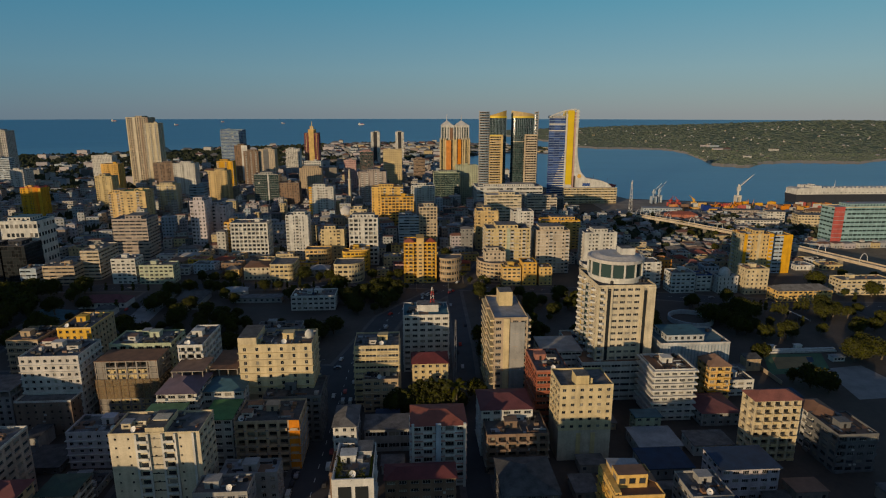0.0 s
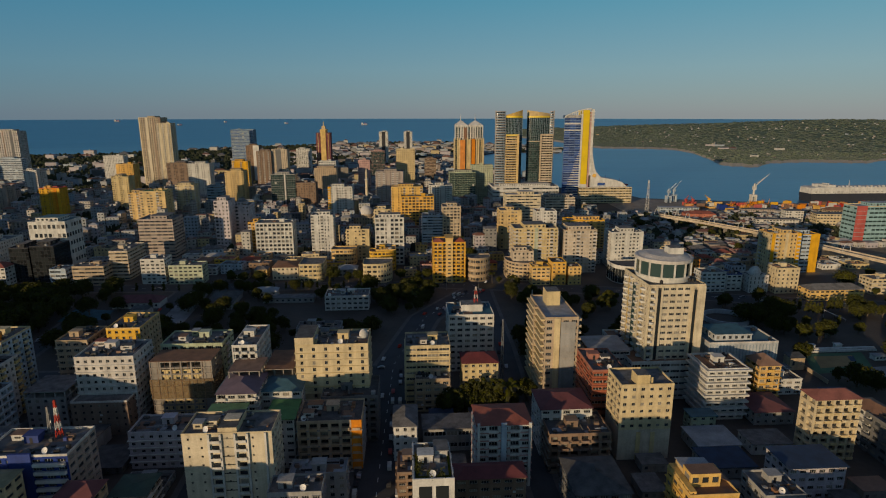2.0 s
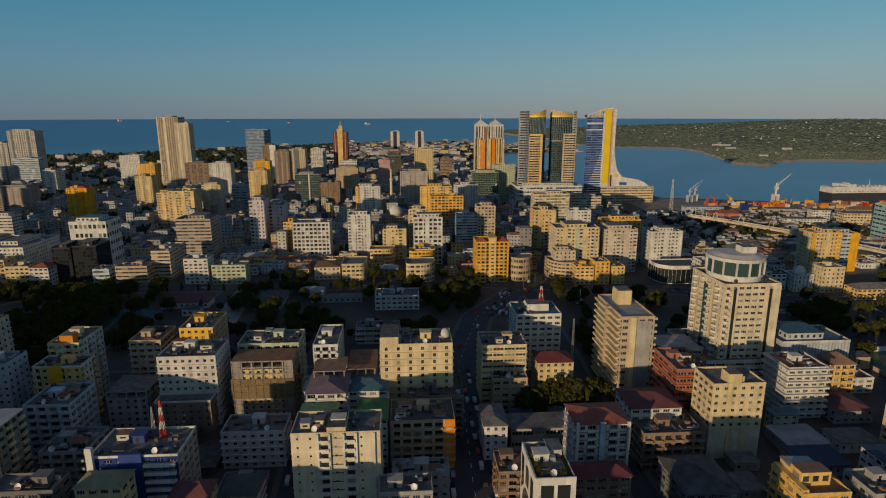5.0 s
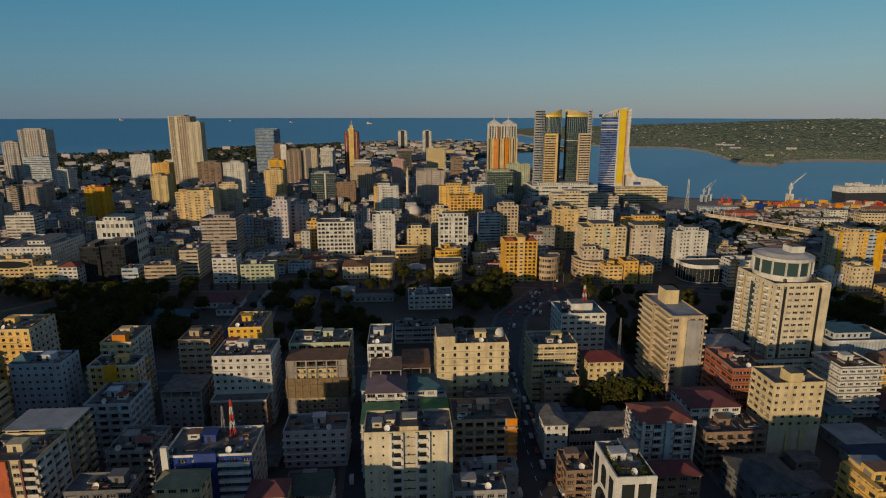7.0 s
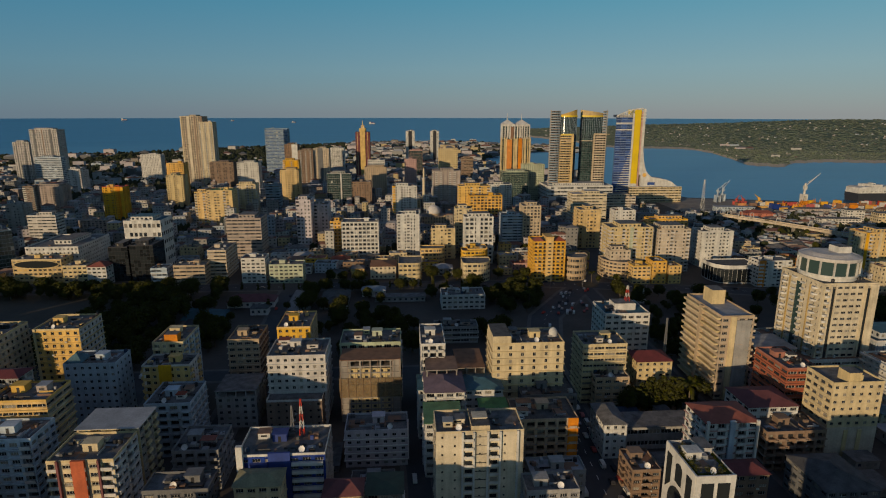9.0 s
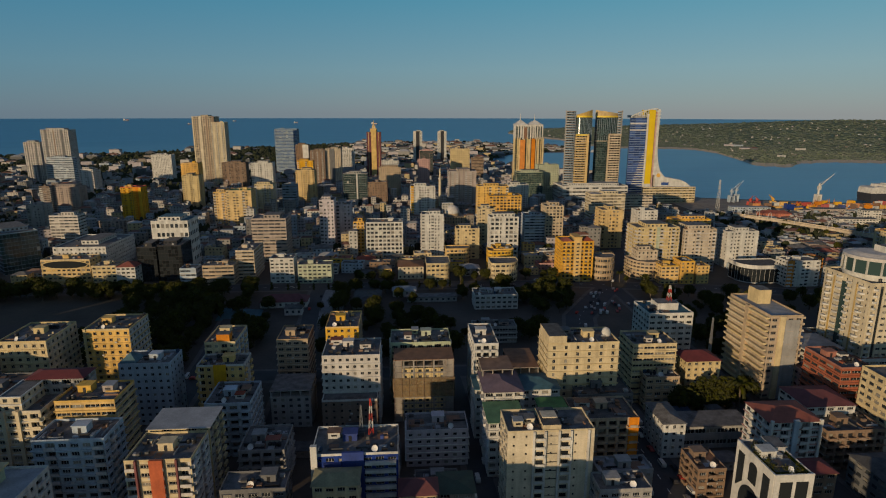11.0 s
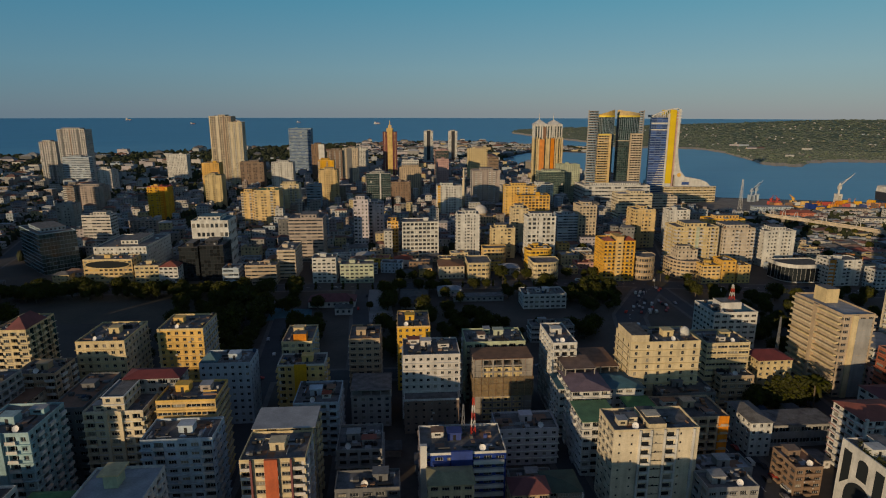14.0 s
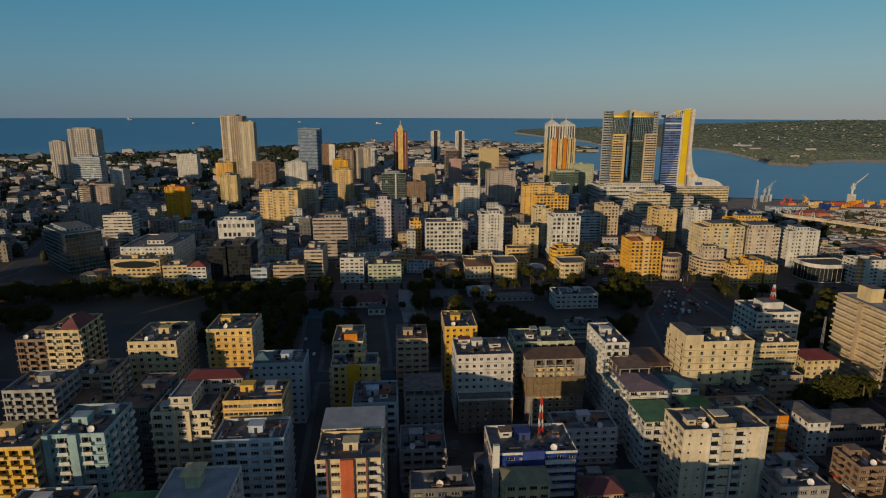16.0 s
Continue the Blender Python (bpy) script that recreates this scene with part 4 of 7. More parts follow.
building("shop_building", "orange block beside the white flats", 210.0, 226.0, 470, 14, 17.5, 5, "punch", "orange")
building("apartment_building", "deep yellow low block behind the flats", 133.3, 171.6, 560, 17.1, 36.2, 13, "wide", "gold")
building("hotel_building", "teal and white banded hotel with red end", 459.9, 551.1, 592, 20, 42.1, 9, "band", "aqua", stripes=((0.0, 0.13, "red"),), ledge="aqua", glass="glass_green", top="roof_white", rim="cream")
# ---- the middle town ----
building("apartment_building", "white stepped apartment block", 110.4, 132.3, 596, 17.8, 39.8, 12, "punch", "white")
building("apartment_building", "cream yellow apartment block", 72.5, 94.9, 597, 22.5, 40.7, 11, "punch", "straw", side="band")
building("apartment_building", "tan brown apartment block", 11.5, 30.5, 595, 22, 45.7, 14, "loggia", "beige")
building("apartment_building", "pale blue apartment block with bands", -9.7, 12.4, 598, 18.7, 35.9, 12, "band", "sky_blue", ledge="white")
building("apartment_building", "white stepped apartment tower", -55.6, -28.4, 538, 16.4, 44.7, 11, "loggia", "white", stripes=((0.4, 0.55, "white"),))
building("apartment_building", "cream apartment block of the town", -59.2, -42.3, 592, 17.4, 44.0, 13, "punch", "cream")
building("apartment_building", "cream block with yellow crown", -85.1, -62.5, 560, 16, 29.9, 9, "punch", "cream")
building("apartment_building", "white office tower with tall window strips", -118.9, -97.6, 563, 18, 43.7, 14, "tall", "white")
building("apartment_building", "yellow flank of an apartment block", -187.7, -176.9, 594, 21.6, 31.6, 9, "punch", "gold")
building("apartment_building", "white apartment block with rounded balconies", -173.2, -137.3, 566, 20.8, 35.9, 9, "loggia", "white")
building("apartment_building", "pale lilac slender apartment block", -222.1, -207.4, 600, 24.0, 53.1, 14, "punch", "lilac")
building("apartment_building", "pale lilac slender apartment block", -211.5, -192.6, 621, 24.6, 45.1, 12, "punch", "lilac")
building("apartment_building", "white apartment block with yellow side", -126.4, -95.4, 748, 22, 48.6, 15, "punch", "white", stripes=((0.0, 0.12, "gold"),))
building("apartment_building", "tan ribbed office tower", -69.6, -30.6, 838, 28.3, 59.0, 21, "tall", "clay")
building("apartment_building", "golden orange apartment block", -32.6, 7.2, 698, 21.3, 42.4, 12, "loggia", "gold")
building("apartment_building", "yellow apartment block with flat roof", -44.3, -5.8, 716, 17.3, 51.9, 15, "punch", "yellow")
building("apartment_building", "white apartment block of the town", 5.0, 37.2, 797, 19.1, 43.9, 15, "punch", "white")
building("apartment_building", "cream twin apartment block with green roof", -352.9, -322.6, 731, 25.3, 46.9, 14, "wide", "straw", top="roof_green")
building("apartment_building", "yellow wing of the twin block", -370.8, -354.5, 739, 29.3, 43.9, 13, "punch", "yellow")
building("apartment_building", "slender tan apartment tower", -332.7, -308.5, 790, 19.6, 47.4, 14, "tall", "cream")
building("apartment_building", "slender cream apartment tower", -459.9, -435.7, 884, 20.5, 49.5, 16, "punch", "cream")
building("apartment_building", "bright yellow apartment tower with orange strip", -496.0, -470.9, 772, 18, 47.1, 15, "tall", "gold", stripes=((0.62, 0.86, "orange"),), top="roof_red", rim="red")
building("apartment_building", "pale yellow apartment tower", -293.5, -266.5, 878, 22, 57.4, 18, "punch", "straw")
building("apartment_building", "yellow apartment tower of the town", -303.6, -278.9, 952, 16.8, 65.6, 22, "tall", "gold")
building("apartment_building", "yellow tower with dark openings", -485.9, -459.8, 957, 21.4, 61.8, 19, "tall", "gold")
building("apartment_building", "pale apartment block of the town", -383.4, -349.0, 980, 23.1, 60.1, 20, "punch", "white")
building("apartment_tower", "tall beige tower with concrete ribs", -531.9, -491.3, 1160, 33.0, 132.7, 42, "loggia", "beige", stripes=((0.0, 0.06, "ivory"), (0.3, 0.42, "ivory"), (0.62, 0.68, "brown"), (0.9, 1.0, "brown")))
building("apartment_tower", "tan wing of the tall tower", -493.6, -468.9, 1146, 26.4, 122.5, 39, "tall", "ivory")
building("apartment_building", "brown brick end block", -637.0, -623.6, 842, 20.9, 40.3, 14, "wide", "brown")
building("apartment_building", "grey-pink apartment block with bays", -627.5, -587.6, 848, 20.9, 38.6, 13, "punch", "clay")
building("apartment_tower", "white apartment tower with dark strips", -884.6, -853.6, 1228, 22.8, 82.3, 25, "loggia", "pale", stripes=((0.2, 0.26, "dark_grey"), (0.7, 0.76, "dark_grey")))
building("apartment_tower", "white apartment tower on podium", -830.1, -779.0, 1196, 28.3, 107.3, 33, "loggia", "pale", stripes=((0.14, 0.2, "dark_grey"), (0.45, 0.48, "brown"), (0.72, 0.8, "dark_grey")))
building("apartment_building", "pale podium block of the town", -817.0, -768.2, 1178, 15.1, 55.7, 16, "band", "sky_blue", ledge="white")
building("office_tower", "pale banded glass office tower", -424.3, -374.0, 1371, 28.7, 104.5, 32, "band", "slate", glass="glass_blue")
building("office_tower", "brown white office tower", -353.5, -327.3, 1225, 24, 76.5, 24, "tall", "brown", stripes=((0.55, 1.0, "white"),))
building("office_tower", "beige office tower with dark core", -283.0, -253.2, 1138, 23.5, 73.5, 23, "tall", "beige", stripes=((0.3, 0.6, "dark_grey"),))
building("office_tower", "white and dark glass tower", -103.2, -77.6, 1687, 26, 89.8, 28, "tall", "white", stripes=((0.3, 0.7, "black"),))
building("office_tower", "white and dark glass tower", -32.9, -8.8, 1681, 26, 89.9, 28, "tall", "white", stripes=((0.3, 0.7, "black"),))
building("office_building", "dark glass office block with pale bands", -222.9, -187.9, 859, 23.2, 53.9, 16, "glass", "grey", ledge="grey", stripes=((0.55, 0.6, "white"),))
building("office_building", "brown office block of the town", -188.5, -159.0, 860, 19.5, 41.3, 12, "punch", "brown")
building("office_building", "tan office block of the town", -174.7, -139.3, 954, 21.1, 54.0, 18, "tall", "tan")
building("office_building", "white office block of the town", -170.7, -142.8, 978, 16.5, 63.0, 20, "wide", "white")
building("office_building", "cream stepped office block", -44.9, -10.1, 1098, 24.8, 75.0, 22, "punch", "cream")
building("office_building", "dark glass block with pink frame", -99.5, -71.2, 1234, 20.6, 63.7, 21, "glass", "pink")
building("office_building", "brown banded block of the town", 13.4, 37.7, 1250, 20, 46.8, 15, "band", "brown", ledge="beige")
building("office_building", "pale pink block of the town", -109.6, -89.1, 1020, 16, 61.4, 19, "punch", "pink")
building("office_building", "white office block of the town", -279.4, -247.2, 1370, 21.9, 61.1, 21, "wide", "white")
building("office_building", "white slab block of the town", -653.5, -612.8, 1255, 20.8, 55.1, 16, "tall", "white")
building("office_building", "low white block of the town", -714.4, -688.0, 1100, 16.2, 37.8, 8, "punch", "white")
building("office_building", "cream green block with rounded top", 76.9, 111.2, 916, 19.7, 60.6, 18, "punch", "pale_green")
building("office_building", "green glass office block", 40.7, 81.3, 896, 23.5, 51.2, 15, "glass", "pale_green")
building("podium_building", "wide white podium under the twin towers", 103.0, 202.5, 858, 62, 33.6, 6, "band", "white", ledge="white", top="roof_white")
building("office_building", "pale office block with bands", 98.0, 141.8, 712, 23.1, 41.5, 11, "band", "ivory", ledge="white", top="roof_white")
building("office_building", "beige office block with bands", 160.6, 201.1, 766, 23.3, 29.8, 8, "band", "beige", ledge="white")
building("apartment_building", "unfinished brown apartment block", -465.4, -422.9, 1100, 22.0, 51.1, 20, "wide", "brown")
building("office_building", "blue office block with bands", -304.7, -285.2, 828, 17.1, 41.7, 11, "band", "slate", ledge="sky_blue")
building("apartment_building", "pale low apartment block", -706.4, -683.4, 1080, 18, 42.1, 13, "wide", "pale")
building("apartment_building", "grey apartment block with windows", -563.3, -545.0, 690, 18, 37.5, 12, "punch", "grey")
building("office_building", "low white office block with bands", -510.8, -481.6, 640, 16, 33.2, 10, "band", "pale", ledge="white")
building("apartment_building", "clay-coloured flats with deep balconies", -485.1, -454.4, 688, 17.2, 18.6, 8, "loggia", "clay")
building("apartment_building", "brown office slab of the town", -310.4, -282.9, 1133, 17.7, 70.4, 22, "tall", "brown")
building("house", "dark brown house under a maroon hipped roof", -9.2, 15.7, 180, 9, 15.4, 5, "wide", "brown", near=True, roof="hip", top="roof_maroon", rise=2)

# ---- landmark towers ----
def lathe(rows, key, sides=28):
    """A round body through rows of (radius, height)."""
    g = Geo()
    k, n = g.mat(key), len(rows)
    for r, z in rows:
        for s in range(sides):
            a = 2 * math.pi * s / sides
            g.v.append((r * math.cos(a), r * math.sin(a), z))
    for i in range(n - 1):
        for s in range(sides):
            e = (s + 1) % sides
            g.f.append((i * sides + s, i * sides + e, (i + 1) * sides + e, (i + 1) * sides + s))
            g.mi.append(k)
    g.f.append(tuple((n - 1) * sides + s for s in range(sides)))
    g.mi.append(k)
    return g


def spike(x, y, z0, z1, r, key):
    return Geo().tube([(x, y, z0), (x, y, z1)], r, r * 0.25, key)


def shift(g, x, y, z=0.0):
    g.v = [(a + x, b + y, c + z) for a, b, c in g.v]
    return g


STYLES["strip"] = (0.6, 0.9, 0.05, 0.5, 4.4, "dark")
STYLES["rib"] = (0.97, 0.46, 0.40, 0.9, 60.0, "wide")
STYLES["blue"] = (0.985, 0.80, 0.10, 0.12, 60.0, "wide")


def bow(x0, x1, y, bulge, n):
    """Points of a front that curves out towards -y."""
    return [(x0 + (x1 - x0) * i / n, y - bulge * math.sin(math.pi * i / n)) for i in range(n + 1)]


def bowed_block(b, front, back, z0, z1, floors, style, wall, glass, name, ledge="", rib="", rib_from=0.0, top="roof_grey", slant=0.0):
    """A block with a many-sided front: a facade on each length of it, ledges and upright ribs that follow it."""
    pts = list(front) + [(front[-1][0], back), (front[0][0] + slant * (back - front[0][1]), back)]
    g, panes, st, n = Geo(), Geo(), STYLES[style], len(pts)
    for i in range(n):
        p, q = Vector((*pts[i], z0)), Vector((*pts[(i + 1) % n], z0))
        u = (q - p).normalized()
        out = []
        facade(g, out, p, u, Vector((u.y, -u.x, 0)), (q - p).length, 0, z1 - z0, floors, max(1, round((q - p).length / 9)), st[0], st[1], st[2], st[3], wall)
        for c, pw, ph, _ in out:
            a, e = u * pw / 2, Vector((0, 0, ph / 2))
            panes.face([c - a - e, c + a - e, c + a + e, c - a + e], glass)
    g.face([(*p, z1) for p in pts], top)
    part(name, g, b)
    part("glazing", panes, b, kind="stuff")
    if ledge:
        lg, fh = Geo(), (z1 - z0) / floors
        for i in range(n):
            p, q = Vector((*pts[i], 0)), Vector((*pts[(i + 1) % n], 0))
            u = (q - p).normalized()
            for f in range(1, floors + 1):
                slab_box(lg, p, u, Vector((u.y, -u.x, 0)), -0.3, (q - p).length + 0.3, z0 + f * fh - 0.55, z0 + f * fh + 0.2, 0.7, ledge)
        part("string_course", lg, b, kind="stuff")
    if rib:
        for x, y in front:
            part("mullion", Geo().box(x - 0.16, x + 0.16, y - 0.5, y - 0.03, max(z0, rib_from), z1, rib), b)
    return pts


def glass_twin(x0, x1, y, mirrored):
    """One of the pair: a ribbed wing, a bowed glass core under a sloping crown and a lower golden balcony front."""
    FOOTPRINTS.append((x0, x1, y - 8, y + 36))
    w = x1 - x0
    b = thing("office_tower", "tall green glass twin tower with golden balconies and sloping crown", "tower", (x0 + x1) / 2, y, 0, 0, "twin towers")
    s = -1 if mirrored else 1

    def across(u0, u1):
        a, e = s * (u0 * w - w / 2), s * (u1 * w - w / 2)
        return min(a, e), max(a, e)

    wing, core, front = ((0.0, 0.15), (0.15, 0.97), (0.03, 0.50)) if mirrored else ((0.0, 0.36), (0.36, 0.95), (0.37, 0.82))
    bowed_block(b, bow(*across(*wing), 0.5, 1.2 if mirrored else 2.4, 3 if mirrored else 6), 18, 0, 143.5, 38, "rib", "slate", "glass_dark", "ribbed_wing", ledge="clay", slant=0.4)
    a, e = across(*core)
    arc = bow(a, e, 3.0, 5.5, 12)
    bowed_block(b, arc, 30, 0, 134.5, 38, "glass", "dark_grey", "glass_green", "glass_core", rib="slate", rib_from=100.0, slant=0.35)
    band = Geo()
    for z0, z1, key in ((98.6, 99.6, "beige"), (134.5, 137.0, "fin_yellow")):
        for (px, py), (qx, qy) in zip(arc, arc[1:]):
            p, q = Vector((px, py, 0)), Vector((qx, qy, 0))
            u = (q - p).normalized()
            slab_box(band, p, u, Vector((u.y, -u.x, 0)), -0.1, (q - p).length + 0.1, z0, z1, 0.9, key)
    part("gold_band", band, b, "thin golden band round the glass")
    rise = (145.4, 140.5) if mirrored else (138.0, 145.8)
    crown = Geo()
    for i in range(len(arc) - 1):
        (px, py), (qx, qy) = arc[i], arc[i + 1]
        h0, h1 = [rise[0] + (rise[1] - rise[0]) * j / (len(arc) - 1) for j in (i, i + 1)]
        v = [(px, py, 137.0), (qx, qy, 137.0), (qx, qy, h1), (px, py, h0), (px, py + 1.2, 137.0), (qx, qy + 1.2, 137.0), (qx, qy + 1.2, h1), (px, py + 1.2, h0)]
        for f in ((0, 1, 2, 3), (5, 4, 7, 6), (3, 2, 6, 7), (1, 5, 6, 2), (4, 0, 3, 7)):
            crown.face([v[j] for j in f], "dull_gold")
    part("crown", crown, b, "tan sloping crown wall")
    a, e = across(*front)
    bowed_block(b, bow(a, e, -2.6, 1.2, 4), 2.2, 0, 108, 29, "rib", "beige" if mirrored else "dull_gold", "glass_dark", "balcony_front", ledge="beige")
    part("top_rail", Geo().box(a, e, -4.6, -2.7, 107.8, 110.2, "beige" if mirrored else "fin_yellow"), b)
    edge = (a, a + 1.9) if mirrored else (e - 3.2, e)
    part("edge_fin", Geo().box(*edge, -5.0, -2.7, 0, 109.8, "beige" if mirrored else "straw"), b)
    a, e = across(0.0, 0.03)
    part("corner_fin", Geo().box(a, e, -0.6, 0.4, 0, 145, "grey"), b)
    return b


glass_twin(107.4, 150.8, 877.0, False)
glass_twin(158.0, 200.4, 894.0, True)

# the blue banded tower with a yellow fin and a white sail
b = thing("office_tower", "blue glass tower with white bands, yellow fin and white sail", "tower", 236, 935)
FOOTPRINTS.append((222, 340, 914, 955))
bowed_block(b, [(-13, -17), (13.6, -17)], 15, 0, 134, 36, "blue", "steel_blue", "glass_blue", "banded_wall", slant=0.36)
# white slabs on the lower right paint in the sunlit part of the bands
for i in range(36):
    z = i * 134 / 36
    if z < 82:
        x0 = -12.5 + 25 * (z / 82) ** 1.15
        part("white_balcony", Geo().box(x0, 13.5, -17.9, -17.03, z - 0.3, z + 0.95, "white"), b)
for z in (114, 124):
    part("white_belt", Geo().box(-13.1, 13.5, -17.5, -17.03, z, z + 1.9, "white"), b)
part("frame_edge", Geo().box(13.62, 16.0, -18.6, -16.0, 0, 140, "white"), b)
part("yellow_fin", Geo().box(16.05, 26.4, -18.2, 12, 30, 146, "fin_yellow"), b, "bright yellow fin")
part("fin_base", Geo().box(16.05, 26.4, -17.6, 12, 0, 29.9, "white"), b)
part("flank", Geo().box(26.45, 30.2, -16.6, 13, 0, 143, "pink"), b)
part("frame_edge", Geo().box(30.25, 33.6, -18.4, -12, 44, 147, "white"), b)
for z in (128, 133, 138, 143):
    part("roof_frame", Geo().box(26.5, 34.6, -18.9, -16.7, z, z + 1.2, "white"), b)
arc = [(-13 + 42 * i / 14, 136.5 + 12 * math.sin(math.pi / 2 * i / 14) ** 0.9) for i in range(15)]
part("roof_arc", prism(Geo(), arc + [(x, z - 1.6) for x, z in reversed(arc)], -18.6, -16.8, "white"), b, "white curved roof frame")
for i in range(1, 10):
    x, z = arc[i]
    part("arc_post", Geo().box(x - 0.35, x + 0.35, -18.2, -17.2, 134, z - 1.5, "white"), b)
for i in range(0, 9, 2):
    part("arc_brace", Geo().tube([(arc[i][0], -17.7, 134.2), (arc[i + 2][0], -17.7, arc[i + 2][1] - 1.2)], 0.35, 0.35, "white", 5), b)
part("roof_plant", Geo().box(-9, 12, -12, 8, 134.05, 138, "pale", "roof_white"), b)
sail = [(33.65, 100)] + [(33.65 + 10 * (1 - (z - 44) / 56) ** 2.4, z) for z in range(92, 47, -6)] + [(50, 40.5), (62, 38.5), (76, 36), (86, 32), (94, 25.5), (33.65, 25.5)]
part("sail", prism(Geo(), sail, -18.0, 14, "white"), b, "white flaring sail wall over a shell roof")
part("medallion", shift(lathe([(3.2, 0), (3.2, 0.5)], "gold", 20), 0, 0), b).matrix_basis = pose(39.0, -18.02, 43.5, 90, 0, 0)
part("shell_glass", Geo().box(45, 57, -18.3, -18.02, 27.5, 32, "glass_blue"), b)
volume(b, 14, 100, -24, -18.7, 0, 25, 6, "band", "cream", "glass_far", "hall", ledge="white")

# the cream and orange tower with two hipped crowns
b = thing("office_tower", "cream tower with orange stripes and two spired crowns", "tower", 82, 1026)
FOOTPRINTS.append((56, 109, 1010, 1044))
bowed_block(b, [(-24.5, -14), (25.5, -14)], 12, 0, 97, 26, "strip", "cream", "glass_green", "shaft", slant=0.1)
volume(b, -22.5, 24.5, -12.5, 10, 97.05, 121, 7, "strip", "white", "glass_green", "upper_shaft")
for x0, x1, z1 in ((-14.6, -6.2, 96), (5.2, 11.2, 98)):
    part("orange_strip", Geo().box(x0, x1, -15.6, -14.05, 0, z1, "orange"), b, "orange strip")
part("orange_strip", Geo().box(-8.6, -3.4, -13.6, -12.55, 97.1, 117, "rust"), b, "rust-orange strip")
for x0, x1 in ((-26.0, -24.0), (-20.0, -18.6), (-16.4, -14.9), (-3.4, -1.6), (2.0, 3.6), (12.6, 14.2), (17.0, 18.6), (21.0, 22.4), (24.2, 26.4)):
    part("rib", Geo().box(x0, x1, -15.0, -14.05, 0, 99.5, "cream"), b)
for x0, x1 in ((-23.9, -22.4), (-18.6, -17.4), (-13.6, -12.2), (-9.9, -8.7), (-2.4, -1.0), (3.2, 4.6), (8.6, 9.8), (14.2, 15.6), (19.0, 20.2), (23.4, 25.0)):
    part("rib", Geo().box(x0, x1, -13.5, -12.55, 99.6, 121.5, "white"), b)
part("gold_corner", Geo().box(25.55, 27.0, -14.6, -10, 0, 97, "dull_gold"), b)
for x0, x1 in ((-24, -1.5), (-0.5, 25)):
    part("crown", Geo().hip(x0, x1, -13.5, 13, 121.05, 8.5, "white"), b)
    part("crown_band", Geo().box(x0 + 0.3, x1 - 0.3, -13.2, -12.4, 118.5, 121.0, "white"), b)
    part("spire", spike((x0 + x1) / 2, 0, 128, 140, 0.8, "white"), b)

# the gold and maroon tower
b = thing("office_tower", "gold tower with maroon flanks and a thin spire", "tower", -193, 1218)
FOOTPRINTS.append((-208, -178, 1200, 1232))
volume(b, -14.2, 14.2, -13, 13, 0, 103, 30, "tall", "maroon", "glass_far", "shaft")
part("gold_front", Geo().box(-5.0, 5.0, -14.4, -13.05, 0, 109, "straw"), b)
for x in (-10.7, 9.8):
    part("gold_rib", Geo().box(x, x + 0.9, -13.8, -13.05, 0, 103, "straw"), b)
part("step", Geo().box(-6.8, 6.8, -9, 9, 103.05, 110, "straw"), b)
part("top_step", Geo().box(-3.4, 3.4, -5, 5, 110.05, 116, "straw"), b)
part("spire", spike(0, 0, 116, 126, 1.3, "straw"), b)

# the glazed rotunda and the dark window strips of the white tower
H, W, D = 58.2, 28.6, 32.0
cx, cy, R0 = -0.6, 0.6, 13.6
part("roof_drum", shift(lathe([(R0 - 0.6, H + 0.05), (R0 - 0.6, H + 2.0)], "white", 40), cx, cy), rotunda_tower)
part("drum_sill", shift(lathe([(R0, H + 2.0), (R0, H + 3.0)], "white", 40), cx, cy), rotunda_tower)
part("drum_roof", shift(lathe([(R0 + 0.5, H + 10.0), (R0 + 0.5, H + 11.6), (R0 - 0.6, H + 11.8), (R0 - 1.0, H + 11.5), (R0 - 5.0, H + 12.8)], "pale", 40), cx, cy), rotunda_tower, "pale round roof slab")
for i in range(14):
    a = 2 * math.pi * (i + 0.5) / 14
    px, py = cx + R0 * math.cos(a), cy + R0 * math.sin(a)
    part("drum_post", shift(Geo().box(-0.35, 0.35, -0.35, 0.35, H + 3.0, H + 10.0, "white"), px, py), rotunda_tower)
    a2 = 2 * math.pi * (i + 1.5) / 14
    p, q = Vector((cx + (R0 - 0.35) * math.cos(a), cy + (R0 - 0.35) * math.sin(a), 0)), Vector((cx + (R0 - 0.35) * math.cos(a2), cy + (R0 - 0.35) * math.sin(a2), 0))
    g = Geo()
    g.face([(p.x, p.y, H + 3), (q.x, q.y, H + 3), (q.x, q.y, H + 10), (p.x, p.y, H + 10)], "glass_green")
    part("drum_pane", g, rotunda_tower)
part("roof_house", Geo().box(1, 8, -3, 4, H + 12.8, H + 16.0, "white", "roof_grey"), rotunda_tower)
for u in (0.165, 0.80):
    part("glass_strip", Geo().box(-W / 2 + u * W, -W / 2 + (u + 0.055) * W, -D / 2 - 0.25, -D / 2 - 0.03, 4, H - 2, "glass_dark"), rotunda_tower)
for u, ww in ((0.0, 0.035), (0.125, 0.035), (0.225, 0.03), (0.76, 0.035), (0.865, 0.135)):
    part("pier", Geo().box(-W / 2 + u * W, -W / 2 + (u + ww) * W, -D / 2 - 0.6, -D / 2 - 0.03, 0, H, "ivory"), rotunda_tower)
